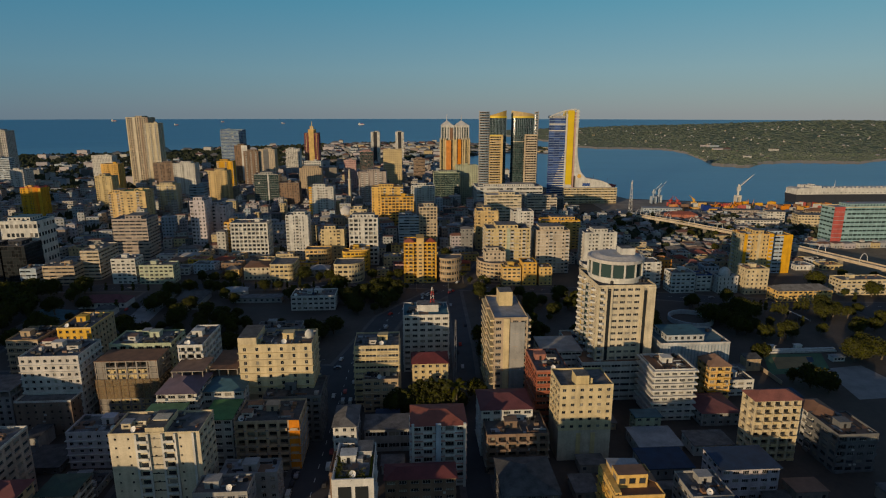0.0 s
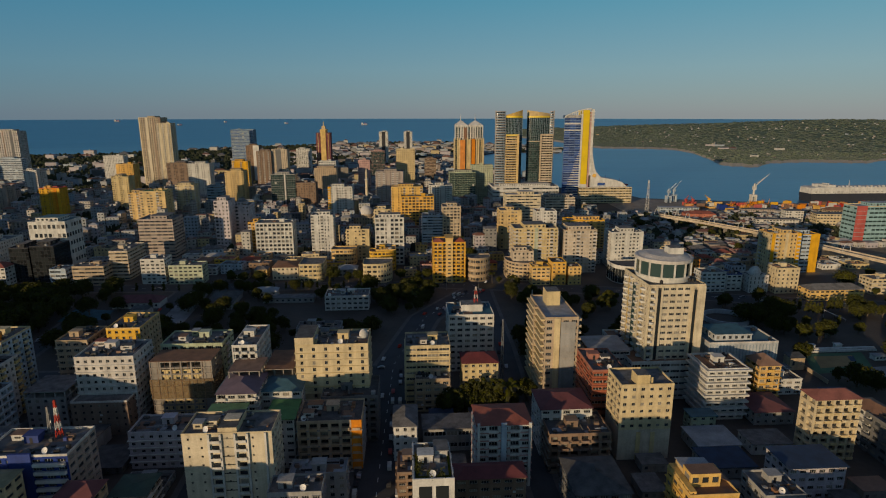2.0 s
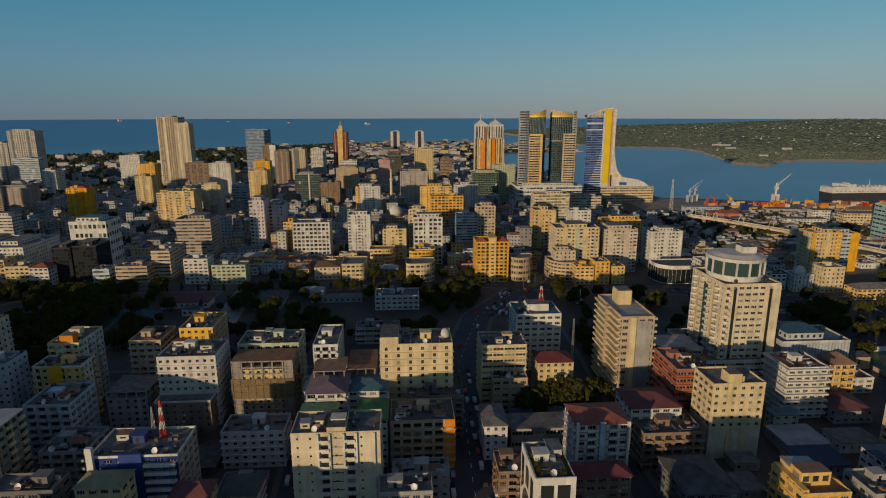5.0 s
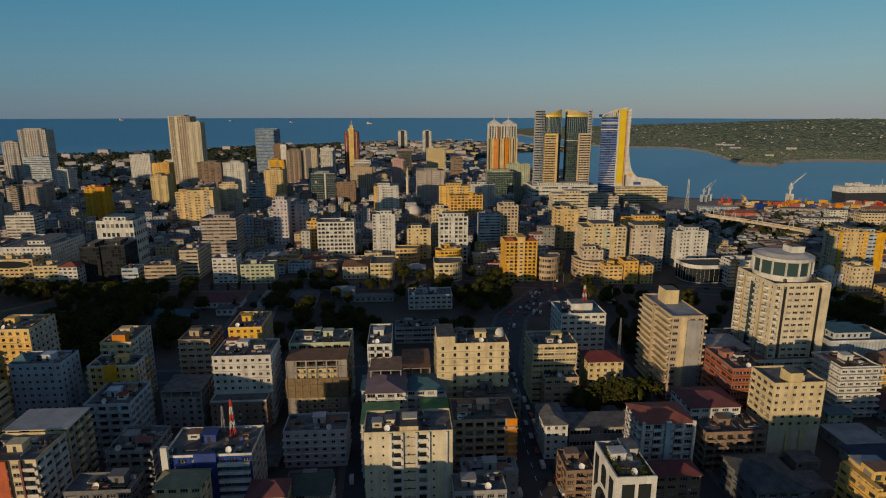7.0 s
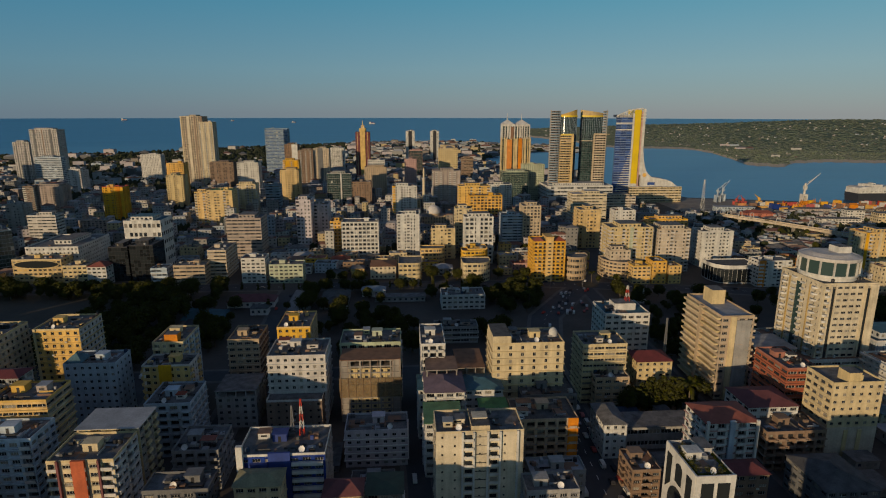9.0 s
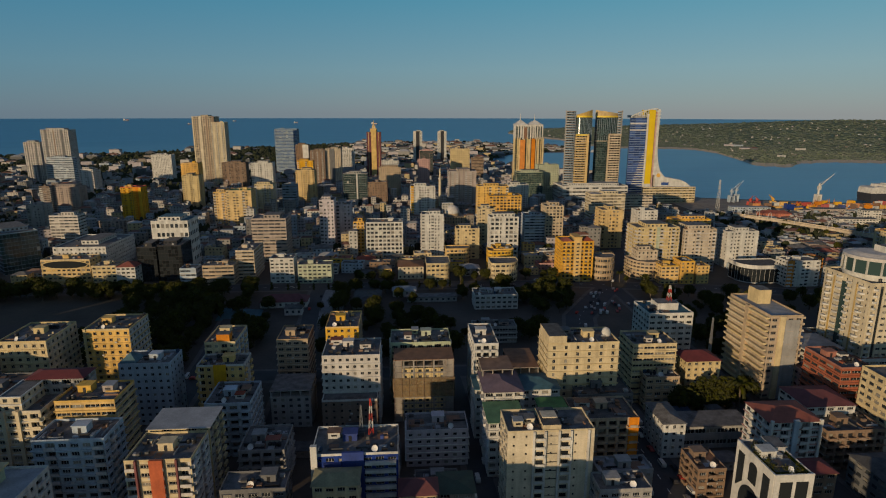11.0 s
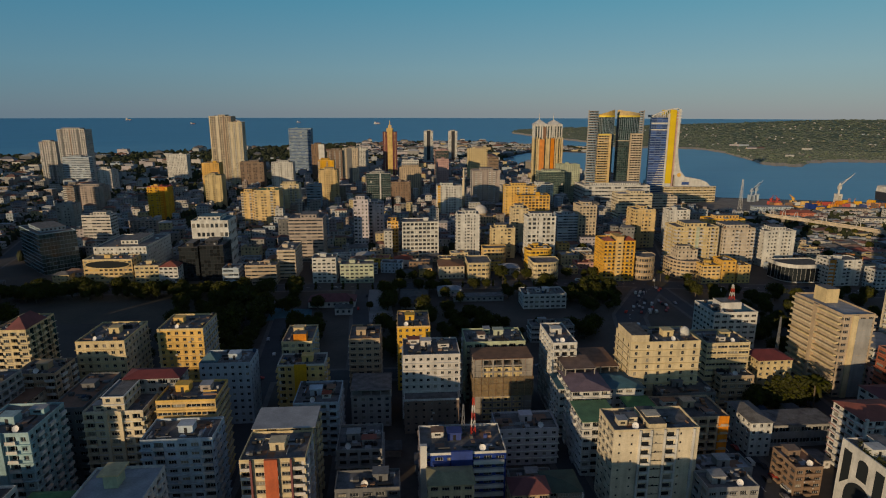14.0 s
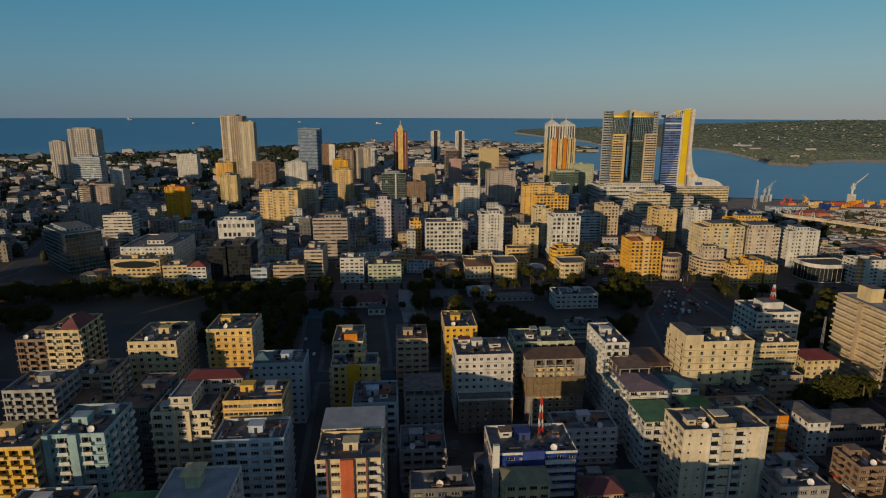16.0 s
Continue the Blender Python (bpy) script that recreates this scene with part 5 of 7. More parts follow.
for i in range(4, 18):
    z = i * H / 18
    part("balcony", shift(lathe([(1.25, 0), (1.35, 0.15), (1.3, 1.0)], "white", 12), -W / 2 + 0.08 * W, -D / 2 - 0.1, z + 0.15), rotunda_tower, "small rounded white balcony")
    for y in (-D / 2 + 5, D / 2 - 4.5):
        part("balcony", shift(lathe([(1.7, 0), (1.85, 0.15), (1.8, 1.0)], "white", 12), -W / 2 - 0.2, y, z + 0.15), rotunda_tower, "small rounded white balcony")
    for y in (-2.4, 4.2):
        part("balcony", Geo().box(-W / 2 - 1.3, -W / 2 - 0.06, y - 1.3, y + 1.3, z + (0.2 if y < 0 else 1.4), z + (1.1 if y < 0 else 2.3), "white"), rotunda_tower)
part("atrium_glass", Geo().box(-W / 2 - 0.3, -W / 2 - 0.04, -0.9, 2.7, 12, H - 3, "glass_green"), rotunda_tower, "green glass strip up the flank")
for y in (-D / 2 + 8.4, D / 2 - 8.0):
    part("colour_strip", Geo().box(-W / 2 - 0.25, -W / 2 - 0.04, y, y + 0.9, 10, H - 2, "dull_gold"), rotunda_tower, "narrow golden strip")

# sun louvres and roof house of the slab
H, W, D = 43.4, 16.4, 36.0
for i in range(1, 14):
    z = i * H / 13.0
    part("louvre", Geo().box(-W / 2 - 1.9, -W / 2 - 0.03, -D / 2 + 1.0, -1.5, z - 1.5, z - 0.55, "cream"), slab)
    part("louvre", Geo().box(-W / 2 - 1.9, -W / 2 - 0.03, 1.5, D / 2 - 0.5, z - 1.5, z - 0.55, "cream"), slab)
    part("balcony", Geo().box(W / 2 + 0.03, W / 2 + 1.6, -D / 2 + 0.5, -D / 2 + 9, z - 1.5, z - 0.4, "beige"), slab)
part("stair_shaft", Geo().box(-W / 2 - 1.6, -W / 2 - 0.03, -1.45, 1.45, 0, H + 0.5, "tan"), slab)
part("front_pier", Geo().box(-W / 2 + 4.4, -W / 2 + 7.2, -D / 2 - 0.7, -D / 2 - 0.03, 0, H + 0.4, "cream"), slab)
part("front_slab", Geo().box(-W / 2 + 7.6, W / 2 - 1.5, -D / 2 - 0.4, -D / 2 - 0.03, 0, H - 1.6, "grey"), slab)
part("lift_house", Geo().box(-3, 4, 2, 11, H, H + 7.5, "cream", "roof_grey"), slab)

# two stacks of balconies, slot windows and fins on the white tower block
H, W, D = 33.3, 30.4, 15.0
for i in range(10):
    z = i * H / 10
    for u in (0.37, 0.66):
        m = -W / 2 + u * W
        part("balcony", Geo().box(m - 1.7, m + 1.7, -D / 2 - 1.1, -D / 2 - 0.03, z + 0.55, z + 0.75, "white").box(m - 1.7, m + 1.7, -D / 2 - 1.1, -D / 2 - 0.95, z + 0.75, z + 1.55, "white"), white_tower)
        part("loggia_door", Geo().box(m - 1.25, m + 1.25, -D / 2 - 0.06, -D / 2 - 0.02, z + 1.2, z + 2.6, "glass"), white_tower)
    part("slot_window", Geo().box(-2.1, 2.3, -D / 2 - 0.06, -D / 2 - 0.02, z + 1.6, z + 1.95, "glass"), white_tower)
for u in (0.30, 0.43, 0.59, 0.73, 0.93):
    m = -W / 2 + u * W
    part("fin", Geo().box(m - 0.35, m + 0.35, -D / 2 - 0.7, -D / 2 - 0.03, 0, H + 0.5, "white"), white_tower)
part("lift_house", Geo().box(-3.0, 3.4, -D / 2 + 0.4, D / 2 - 2, H + 0.05, H + 2.4, "cream", "roof_dark"), white_tower)

# great arch and tall lights of the white office
H, W, D = 30.6, 12.1, 20.0
part("front_panel", Geo().box(-W / 2 - 0.3, W / 2 + 0.3, -D / 2 - 0.5, -D / 2 - 0.05, 0, H + 1.0, "white"), arch_office)
for x0, x1 in ((-4.6, -0.6), (0.6, 4.6)):
    part("tall_light", Geo().box(x0, x1, -D / 2 - 0.62, -D / 2 - 0.51, 0, H - 1.6, "glass_dark"), arch_office)
part("side_panel", Geo().box(-W / 2 - 0.5, -W / 2 - 0.05, -D / 2, D / 2, 0, H + 1.0, "white"), arch_office)
def side_light(name, outline, key):
    """A pane of the given outline in y and z, standing a little proud of the side panel."""
    g, n = Geo(), len(outline)
    g.face([(-W / 2 - 0.62, y, z) for y, z in reversed(outline)], key)
    for i in range(n):
        (y0, z0), (y1, z1) = outline[i], outline[(i + 1) % n]
        g.face([(-W / 2 - 0.62, y0, z0), (-W / 2 - 0.62, y1, z1), (-W / 2 - 0.505, y1, z1), (-W / 2 - 0.505, y0, z0)], key)
    part(name, g, arch_office)


side_light("tall_light", [(-8.4, 15.5), (-5.0, 19.0), (-5.0, H - 1.8), (-8.4, H - 1.8)], "glass_dark")
side_light("tall_light", [(5.0, 19.0), (8.4, 15.5), (8.4, H - 1.8), (5.0, H - 1.8)], "glass_dark")
side_light("tall_light", [(-2.1, 21.6), (2.1, 21.6)] + [(2.1 * math.cos(math.pi * i / 8), H - 3.4 + 1.6 * math.sin(math.pi * i / 8)) for i in range(9)], "glass_dark")
side_light("arch_light", [(-6.0, 0.5), (6.0, 0.5)] + [(6.0 * math.cos(math.pi * i / 14), 13.6 + 6.2 * math.sin(math.pi * i / 14)) for i in range(15)], "glass_dark")
brng = random.Random(77)
bush = Geo()
for i in range(420):
    c = brng.choice(((-4.6, -6.5), (-4.2, -3.0), (-4.8, 1.5), (-3.6, 5.0), (-1.0, -8.0), (2.5, -8.2)))
    p = Vector((c[0] + brng.gauss(0, 0.7), c[1] + brng.gauss(0, 1.0), H + 0.7 + abs(brng.gauss(0, 0.7))))
    u = Vector((brng.gauss(0, 1), brng.gauss(0, 1), brng.gauss(0, 1))).normalized() * 0.28
    v = u.orthogonal().normalized() * 0.2
    bush.face([p - u, p + v, p + u, p - v], "leaf")
part("roof_bush", bush, arch_office, "dense green roof garden bushes", kind="stuff")
part("planter", Geo().ring(-5.5, 5.5, -9, 3, H + 0.02, H + 0.6, 0.7, "leaf"), arch_office)
part("roof_house", Geo().box(0.8, 5.0, 2, 8, H, H + 2.6, "pale", "roof_grey").box(0.4, 5.4, 1.6, 8.4, H + 2.6, H + 2.8, "pale", "roof_grey"), arch_office)

# scaffold net round the half-built block
H, W, D = 30.5, 27.6, 14.0
for z0, z1 in ((12.4, 15.6), (15.7, 18.8), (18.9, 22.0)):
    part("scaffold_net", Geo().ring(-W / 2 - 0.5, W / 2 + 0.5, -D / 2 - 0.5, D / 2 + 0.5, z0, z1, 0.06, "net"), netted, "brown scaffold netting")
volume(netted, -W / 2 + 0.2, W / 2 - 0.2, -D / 2 + 0.35, -D / 2 + 0.8, 0, 26.4, 9, "punch", "cream", name="infill_wall")
for i in range(9):
    x = -W / 2 + 0.3 + i * (W - 0.6) / 8
    part("scaffold_pole", Geo().tube([(x, -D / 2 - 0.7, 0), (x, -D / 2 - 0.7, H + 1)], 0.08, 0.08, "rust", 5), netted)

# dome and roof block of the hotel
H, W, D = 41.3, 31.7, 18.0
part("roof_block", Geo().box(-W / 2, -W / 2 + 8, -D / 2, D / 2 - 2, H, H + 4, "cream", "roof_dark"), hotel)
part("dome", shift(lathe([(2.0, 0), (2.0, 1.6), (1.7, 2.6), (1.1, 3.3), (0.3, 3.7)], "white", 18), W / 2 - 2.6, 1, H), hotel, "small white dome")


def lattice(h, half, keys):
    """A braced mast of four legs in coloured lengths, one part a length."""
    out, n = [], len(keys)
    for i, key in enumerate(keys):
        g = Geo()
        z0, z1 = h * i / n, h * (i + 1) / n
        r0, r1 = half * (1 - 0.75 * i / n), half * (1 - 0.75 * (i + 1) / n)
        c = [(-1, -1), (1, -1), (1, 1), (-1, 1)]
        for j, (u, v) in enumerate(c):
            p, q = c[(j + 1) % 4]
            g.tube([(u * r0, v * r0, z0), (u * r1, v * r1, z1)], 0.16, 0.16, key, 4)
            g.tube([(u * r0, v * r0, z0), (p * r1, q * r1, z1)], 0.10, 0.10, key, 4)
        out.append(g)
    return out


def mast(label, x, y, z, h, half, keys):
    b = thing("lattice_mast", label, "mast", x, y, z)
    for g in lattice(h, half, keys):
        part("mast_section", g, b, kind="stuff")
    return b


mast("red and white lattice radio mast on the roof", -150, 196, 27.9, 14, 0.8, ["red", "white", "red", "white", "red"])
mast("grey lattice radio mast on the roof", -153.5, 197, 27.9, 11, 0.6, ["metal_grey"] * 4)
mast("red and white roof mast with antennas", 13, 312, 36.5, 9, 1.1, ["red", "white", "red", "white"])
mast("thin grey lattice mast beside the flats", 24, 284, 0, 36, 0.8, ["metal_grey"] * 7)
part("lift_house", Geo().box(-5, 7, -4, 5, 32.4, 36.5, "white", "roof_grey"), mast_office)
part("white_frame", Geo().box(-14.5, -12.4, -10.5, -9.08, 0, 32.5, "white"), blue_office)
for i in range(4, 9):
    z = i * 27.9 / 9
    for x0, x1 in ((-10.5, -4.6), (3.4, 13.8)):
        part("balcony", Geo().box(x0, x1, -10.3, -9.05, z - 0.2, z + 0.9, "white" if i % 2 or x0 > 0 else "navy"), blue_office)
part("navy_panel", Geo().box(-4.3, 3.0, -9.9, -9.05, 8, 29.5, "navy"), blue_office)


skeleton("unfinished_building", "unfinished grey concrete storey on old walls", -198.5, -180.0, 251, 18, 6, 3.0, "grey", "roof_grey", 5)
skeleton("unfinished_building", "unfinished brown concrete frame with bare columns", -104.0, -90.0, 240, 15, 10, 3.05, "concrete", "rust", 5)
skeleton("unfinished_building", "unfinished brown concrete frame beside the hotel", -90.0, -77.0, 246, 22, 9, 3.15, "concrete", "rust", 5)
# stepped top of the white flats, pyramid cap of the blue flats, foreground roofs
W, D, H = SPAN[stepped_flats.name]
volume(stepped_flats, -3.2, 4.0, -D / 2 + 0.6, 5, H + 0.03, H + 6, 2, "punch", "ivory", ledge="white")
W, D, H = SPAN[corner_roofed.name]
part("corner_roof", Geo().hip(-1.5, W / 2 + 0.4, -D / 2 - 0.4, D / 2 - 6, H + 0.9, 5, "roof_maroon"), corner_roofed, "maroon hipped corner roof")
W, D, H = SPAN[pyramid_flats.name]
part("pyramid_cap", Geo().hip(-W / 2, -W / 2 + 8, -D / 2 + 0.5, -D / 2 + 9, H + 0.9, 3.6, "roof_teal"), pyramid_flats, "green pyramid roof cap")
b = building("apartment_building", "grey flat-roofed block with a cream roof tower", -270.5, -250, 146, 32, 31.0, 10, "punch", "pale", near=True, top="roof_white", stairs=False)
part("roof_tower", Geo().box(-3.5, 0.5, 6, 11, 31.0, 35.5, "pale_green").box(-4.6, 1.6, 5, 12, 35.5, 36.0, "cream"), b)
building("house", "low house with green gabled sheet roof", -288, -274, 152, 22, 26.5, 8, "punch", "white", roof="hip", top="roof_green", rise=4)
building("apartment_building", "white low flats with cluttered flat roof", -312, -291, 150, 22, 30, 9, "wide", "white", near=True, top="roof_dark")


# blocks with rounded corners round the junction
round_building("shop_building", "curved beige shop block with white bands", 60.5, 84.0, 474, 24, 15.5, 5, "tan", 16, 0, ledge="cream")
building("shop_building", "beige upper block behind the curved front", 66, 84, 484, 14, 23.5, 7, "punch", "beige")
round_building("shop_building", "round brick-tan shop block with bands", 25.0, 45.6, 474, 16.8, 20.2, 4, "tan", 9, 12, ledge="beige")
round_building("office_building", "low cream office block with rounded end", -117.6, -97.5, 484, 26, 15.0, 4, "cream", 0, 5)
building("office_building", "cream warehouse wing with brown roof", -142, -120, 492, 24, 11, 3, "punch", "ivory", roof="hip", top="roof_brown", rise=2)
round_building("office_building", "low cream office block with curved corner", -63.1, -38.8, 476, 21.4, 16.2, 4, "cream", 3, 12)
round_building("office_building", "yellow curved block with brown roof", -60.0, -36.0, 514, 14, 18.0, 5, "yellow", 4, 9, top="roof_brown", rim="yellow")
round_building("office_building", "low yellow shop block with rounded end", -97, -74, 538, 14, 15.0, 4, "yellow", 0, 8)
round_building("office_building", "low dark glass office with white rim", 149.2, 187.1, 459, 24, 14.8, 1, "white", 14, 3, (0.97, 0.80, 0.04), "glass_dark", top="roof_dark", rim="white")
ledge_flats = building("apartment_building", "white stacked apartment block with deep ledges", 112.4, 131.4, 240, 18, 25.2, 8, "wide", "white", near=True, balconies=False, ledge="white", top="roof_brown", side="small")
for i in range(1, 9):
    part("ledge", Geo().ring(-11.0, 10.6, -10.4, 9.6, i * 25.2 / 8 - 0.5, i * 25.2 / 8 + 0.35, 1.0, "white"), ledge_flats)
W, D, H = SPAN[crowned.name]
rim_arc = [(W * 0.47 * math.cos(2 * math.pi * i / 24), H - 3.6 + 3.7 * math.sin(2 * math.pi * i / 24)) for i in range(24)]
part("crown_rim", prism(Geo(), rim_arc, -D / 2 - 0.62, -D / 2 - 0.42, "cream"), crowned, "pale rim round the lens")
lens = [(W * 0.45 * math.cos(2 * math.pi * i / 24), H - 3.6 + 3.1 * math.sin(2 * math.pi * i / 24)) for i in range(24)]
part("crown_lens", prism(Geo(), lens, -D / 2 - 0.8, -D / 2 - 0.63, "glass_dark"), crowned, "dark lens-shaped glazed crown")


part("dome", shift(lathe([(4.6, 13.45), (4.5, 15.5), (3.8, 17.8), (2.2, 19.4), (0.3, 20.2)], "pale", 20), 0, 0), domed_hall, "small pale dome")

# ---- rail viaduct with portal arches ----
b = thing("rail_viaduct", "pale concrete rail viaduct with overhead portal arches", "viaduct", 360, 620)
spine = [Vector((303 - 360, 737 - 620, 0)), Vector((335 - 360, 689 - 620, 0)), Vector((368 - 360, 621 - 620, 0)), Vector((392 - 360, 540 - 620, 0)), Vector((414 - 360, 462 - 620, 0)), Vector((428 - 360, 390 - 620, 0))]
fine = []
for i in range(len(spine) - 1):
    for s in range(4):
        fine.append(spine[i].lerp(spine[i + 1], s / 4))
fine.append(spine[-1])
for i in range(len(fine) - 1):
    p, q = fine[i], fine[i + 1]
    d = (q - p).normalized()
    n = Vector((-d.y, d.x, 0))
    for name, a, e, z0, z1 in (("deck", -5.0, 5.0, 8.6, 10.0), ("parapet", -5.0, -4.6, 10.0, 11.3), ("parapet", 4.6, 5.0, 10.0, 11.3)):
        g = Geo()
        pr = [p + n * a, q + n * a, q + n * e, p + n * e]
        v = [(*w.xy, z) for z in (z0, z1) for w in pr]
        for f in ((3, 2, 1, 0), (4, 5, 6, 7), (0, 1, 5, 4), (1, 2, 6, 5), (2, 3, 7, 6), (3, 0, 4, 7)):
            g.face([v[j] for j in f], "beige")
        part(name, g, b)
    if i % 2 == 0:
        part("pier", shift(Geo().box(-1.6, 1.6, -1.2, 1.2, 0, 7.2, "concrete").box(-3.6, 3.6, -1.4, 1.4, 7.2, 8.58, "concrete"), p.x, p.y), b)
    if i % 2 == 1 or i < 4:
        hoop = [p + n * (5.2 * math.cos(math.pi * t / 12)) + Vector((0, 0, 10.2 + 8.5 * math.sin(math.pi * t / 12))) for t in range(13)]
        part("portal_arch", Geo().tube(hoop, 0.32, 0.32, "white", 6), b)


# ---- harbour ----
def hull_of(length, beam, z0, z1, key):
    """A ship's hull with raked bow and square stern, along x."""
    g, a, c = Geo(), length / 2, beam / 2
    low = [(-a + 2, -c), (a - beam * 0.9, -c), (a - 3, 0), (a - beam * 0.9, c), (-a + 2, c)]
    high = [(-a, -c), (a - beam * 0.7, -c), (a, 0), (a - beam * 0.7, c), (-a, c)]
    v = [(*p, z0) for p in low] + [(*p, z1) for p in high]
    for i in range(5):
        j = (i + 1) % 5
        g.face([v[i], v[j], v[5 + j], v[5 + i]], key)
    g.face(v[5:], key)
    return g


b = thing("car_carrier_ship", "long car carrier with black hull and white box superstructure", "ship", 748, 925, -2.2)
part("hull", hull_of(222, 30, 0, 14.0, "hull_black"), b)
part("superstructure", prism(Geo(), [(-110.5, 14.02), (98, 14.02), (92, 24.4), (-104, 24.4), (-109.5, 23.0)], -14.7, 14.7, "white"), b)
part("bridge", Geo().box(-84, -68, -13, 13, 24.45, 28, "white").box(-80, -74, -5, 5, 28, 30, "white"), b)
part("funnel", Geo().box(-98, -92, -4, 4, 24.45, 29, "white"), b)
part("mast_pole", spike(-36, 0, 24.45, 36, 0.7, "white"), b)
for i in range(22):
    part("roof_vent", Geo().box(-62 + i * 7, -60 + i * 7, -12, -9, 24.45, 25.7 + 0.5 * (i % 3), "white"), b)
for i in range(26):
    part("hull_vent", Geo().box(-104 + i * 7.6, -101 + i * 7.6, -14.95, -14.72, 16.2, 17.0, "dark_grey"), b)


def small_ship(x, y, length, hull, turn, label):
    b = thing("cargo_ship", label, "ship", x, y, -2.2 + lift(x, y), turn, "small ships")
    part("hull", hull_of(length, length * 0.2, 0, length * 0.09, hull), b)
    part("wheelhouse", Geo().box(-length * 0.42, -length * 0.2, -length * 0.07, length * 0.07, length * 0.09, length * 0.26, "white"), b)
    part("mast_pole", spike(length * 0.1, 0, length * 0.09, length * 0.34, length * 0.008, "red"), b)
    part("deck_load", Geo().box(-length * 0.12, length * 0.3, -length * 0.06, length * 0.06, length * 0.09, length * 0.13, "red"), b)


def lift(x, y):
    """The far sheets bend up towards the horizon line."""
    d = math.hypot(x, y)
    return 0.0 if d < 3000 else 103.0 * min(1.0, (d - 3000) / 1950) ** 1.2


for x, y, n, hull, turn, label in ((330, 1120, 60, "red", 10, "red-hulled workboat moored off the quay"), (368, 1150, 70, "hull_black", 15, "black-hulled cargo ship moored in the harbour"), (395, 1140, 50, "red", 5, "red and white harbour ship"),
                                  (-2050, 4300, 44, "grey", 0, "distant cargo ship at anchor"), (-900, 4400, 34, "grey", 0, "distant pale ship at anchor"), (-1350, 4450, 30, "grey", 10, "distant pale ship at sea"),
                                  (-330, 4350, 50, "white", 0, "white ferry far out at sea"), (-1550, 4100, 36, "dark_grey", 0, "distant dark cargo ship"), (600, 2200, 36, "white", 20, "small white boat in the bay")):
    small_ship(x, y, n, hull, turn, label)


def harbour_crane(label, x, y, h, reach, key, lean):
    b = thing("harbour_crane", label, "crane", x, y, 0, lean)
    part("portal", Geo().box(-4, -2.6, -4, 4, 0, h * 0.3, key).box(2.6, 4, -4, 4, 0, h * 0.3, key).box(-4, 4, -4, 4, h * 0.3, h * 0.36, key), b)
    part("tower", Geo().tube([(0, 0, h * 0.36), (0, 0, h * 0.7)], 1.6, 1.2, key, 8), b)
    part("cab", Geo().box(-2, 2.5, -2, 2, h * 0.5, h * 0.62, key), b)
    part("jib", Geo().tube([(0, 0, h * 0.6), (reach, 0, h)], 0.9, 0.4, key, 5), b)
    part("stay", Geo().tube([(0, 0, h * 0.7), (reach * 0.7, 0, h * 0.88)], 0.2, 0.2, key, 4), b)


harbour_crane("pale grey quay crane with raised jib", 396, 908, 32, 12, "sky_blue", 0)
harbour_crane("pale grey quay crane with raised jib", 408, 916, 34, 14, "sky_blue", 20)
harbour_crane("white quay crane with long raised jib", 512, 866, 50, 22, "white", 0)
harbour_crane("orange quay crane by the water", 452, 885, 15, 7, "gold", 160)
harbour_crane("red and white harbour crane", 412, 880, 15, 6, "red", 30)
harbour_crane("red and white harbour crane", 425, 884, 14, -5, "red", 10)
mast("tall white lattice signal mast by the quay", 324, 819, 0, 47, 2.2, ["white"] * 6)
rng = random.Random(5)
for i in range(110):
    x, y = 400 + rng.random() * 330, 815 + rng.random() * 55
    b = thing("shipping_container", "weathered steel shipping container in the port yard", "container", x, y, 0, rng.choice((0, 90, 5)), "port containers")
    key = rng.choice(("orange", "orange", "red", "rust", "gold", "navy", "white"))
    n = rng.choice((1, 2, 3))
    part("stack", Geo().box(-6, 6, -1.25, 1.25, 0.02, 2.6 * n, key), b)
for i in range(10):
    x, y = 465 + i * 7 + rng.random() * 4, 838 + rng.random() * 16
    b = thing("stacked_machinery", "orange steel machinery parked in the port", "machinery", x, y, 0, rng.random() * 90, "port machinery")
    part("frame_body", Geo().box(-5, 5, -2, 2, 0, 3, "gold"), b)
    part("jib", Geo().tube([(0, 0, 3), (4, 0, 9 + rng.random() * 5)], 0.7, 0.3, "orange", 5), b)
    part("cab", Geo().box(-4, -1, -1.5, 1.5, 3, 6, "orange"), b)

for i, (x, y, w, d, h, wall, top, look_of) in enumerate(((338, 800, 54, 14, 9, "sky_blue", "roof_white", "pale blue port shed with a white sheet roof"), (420, 700, 52, 12, 9, "white", "roof_grey", "long white port office with window rows"), (468, 716, 22, 14, 17, "white", "roof_grey", "white port office block"),
                                                   (500, 700, 44, 16, 15, "cream", "roof_grey", "cream port office block with flat roof"), (566, 640, 34, 14, 8, "pale", "roof_white", "low pale port store"), (352, 752, 40, 16, 8, "terracotta", "roof_red", "low port house with red tiled roof"),
                                                   (560, 760, 60, 18, 9, "tan", "roof_brown", "tan transit shed on the quay"), (640, 790, 60, 18, 10, "orange", "roof_white", "orange transit shed on the quay"), (455, 790, 46, 14, 7, "clay", "roof_grey", "clay-coloured shed on the quay"))):
    building("port_shed", look_of, x, x + w, y, d, h, max(1, round(h / 3.4)), "wide" if h > 8 else "small", wall, roof="hip" if top in ("roof_red", "roof_brown") else "metal", top=top, rz=-8, stairs=False)

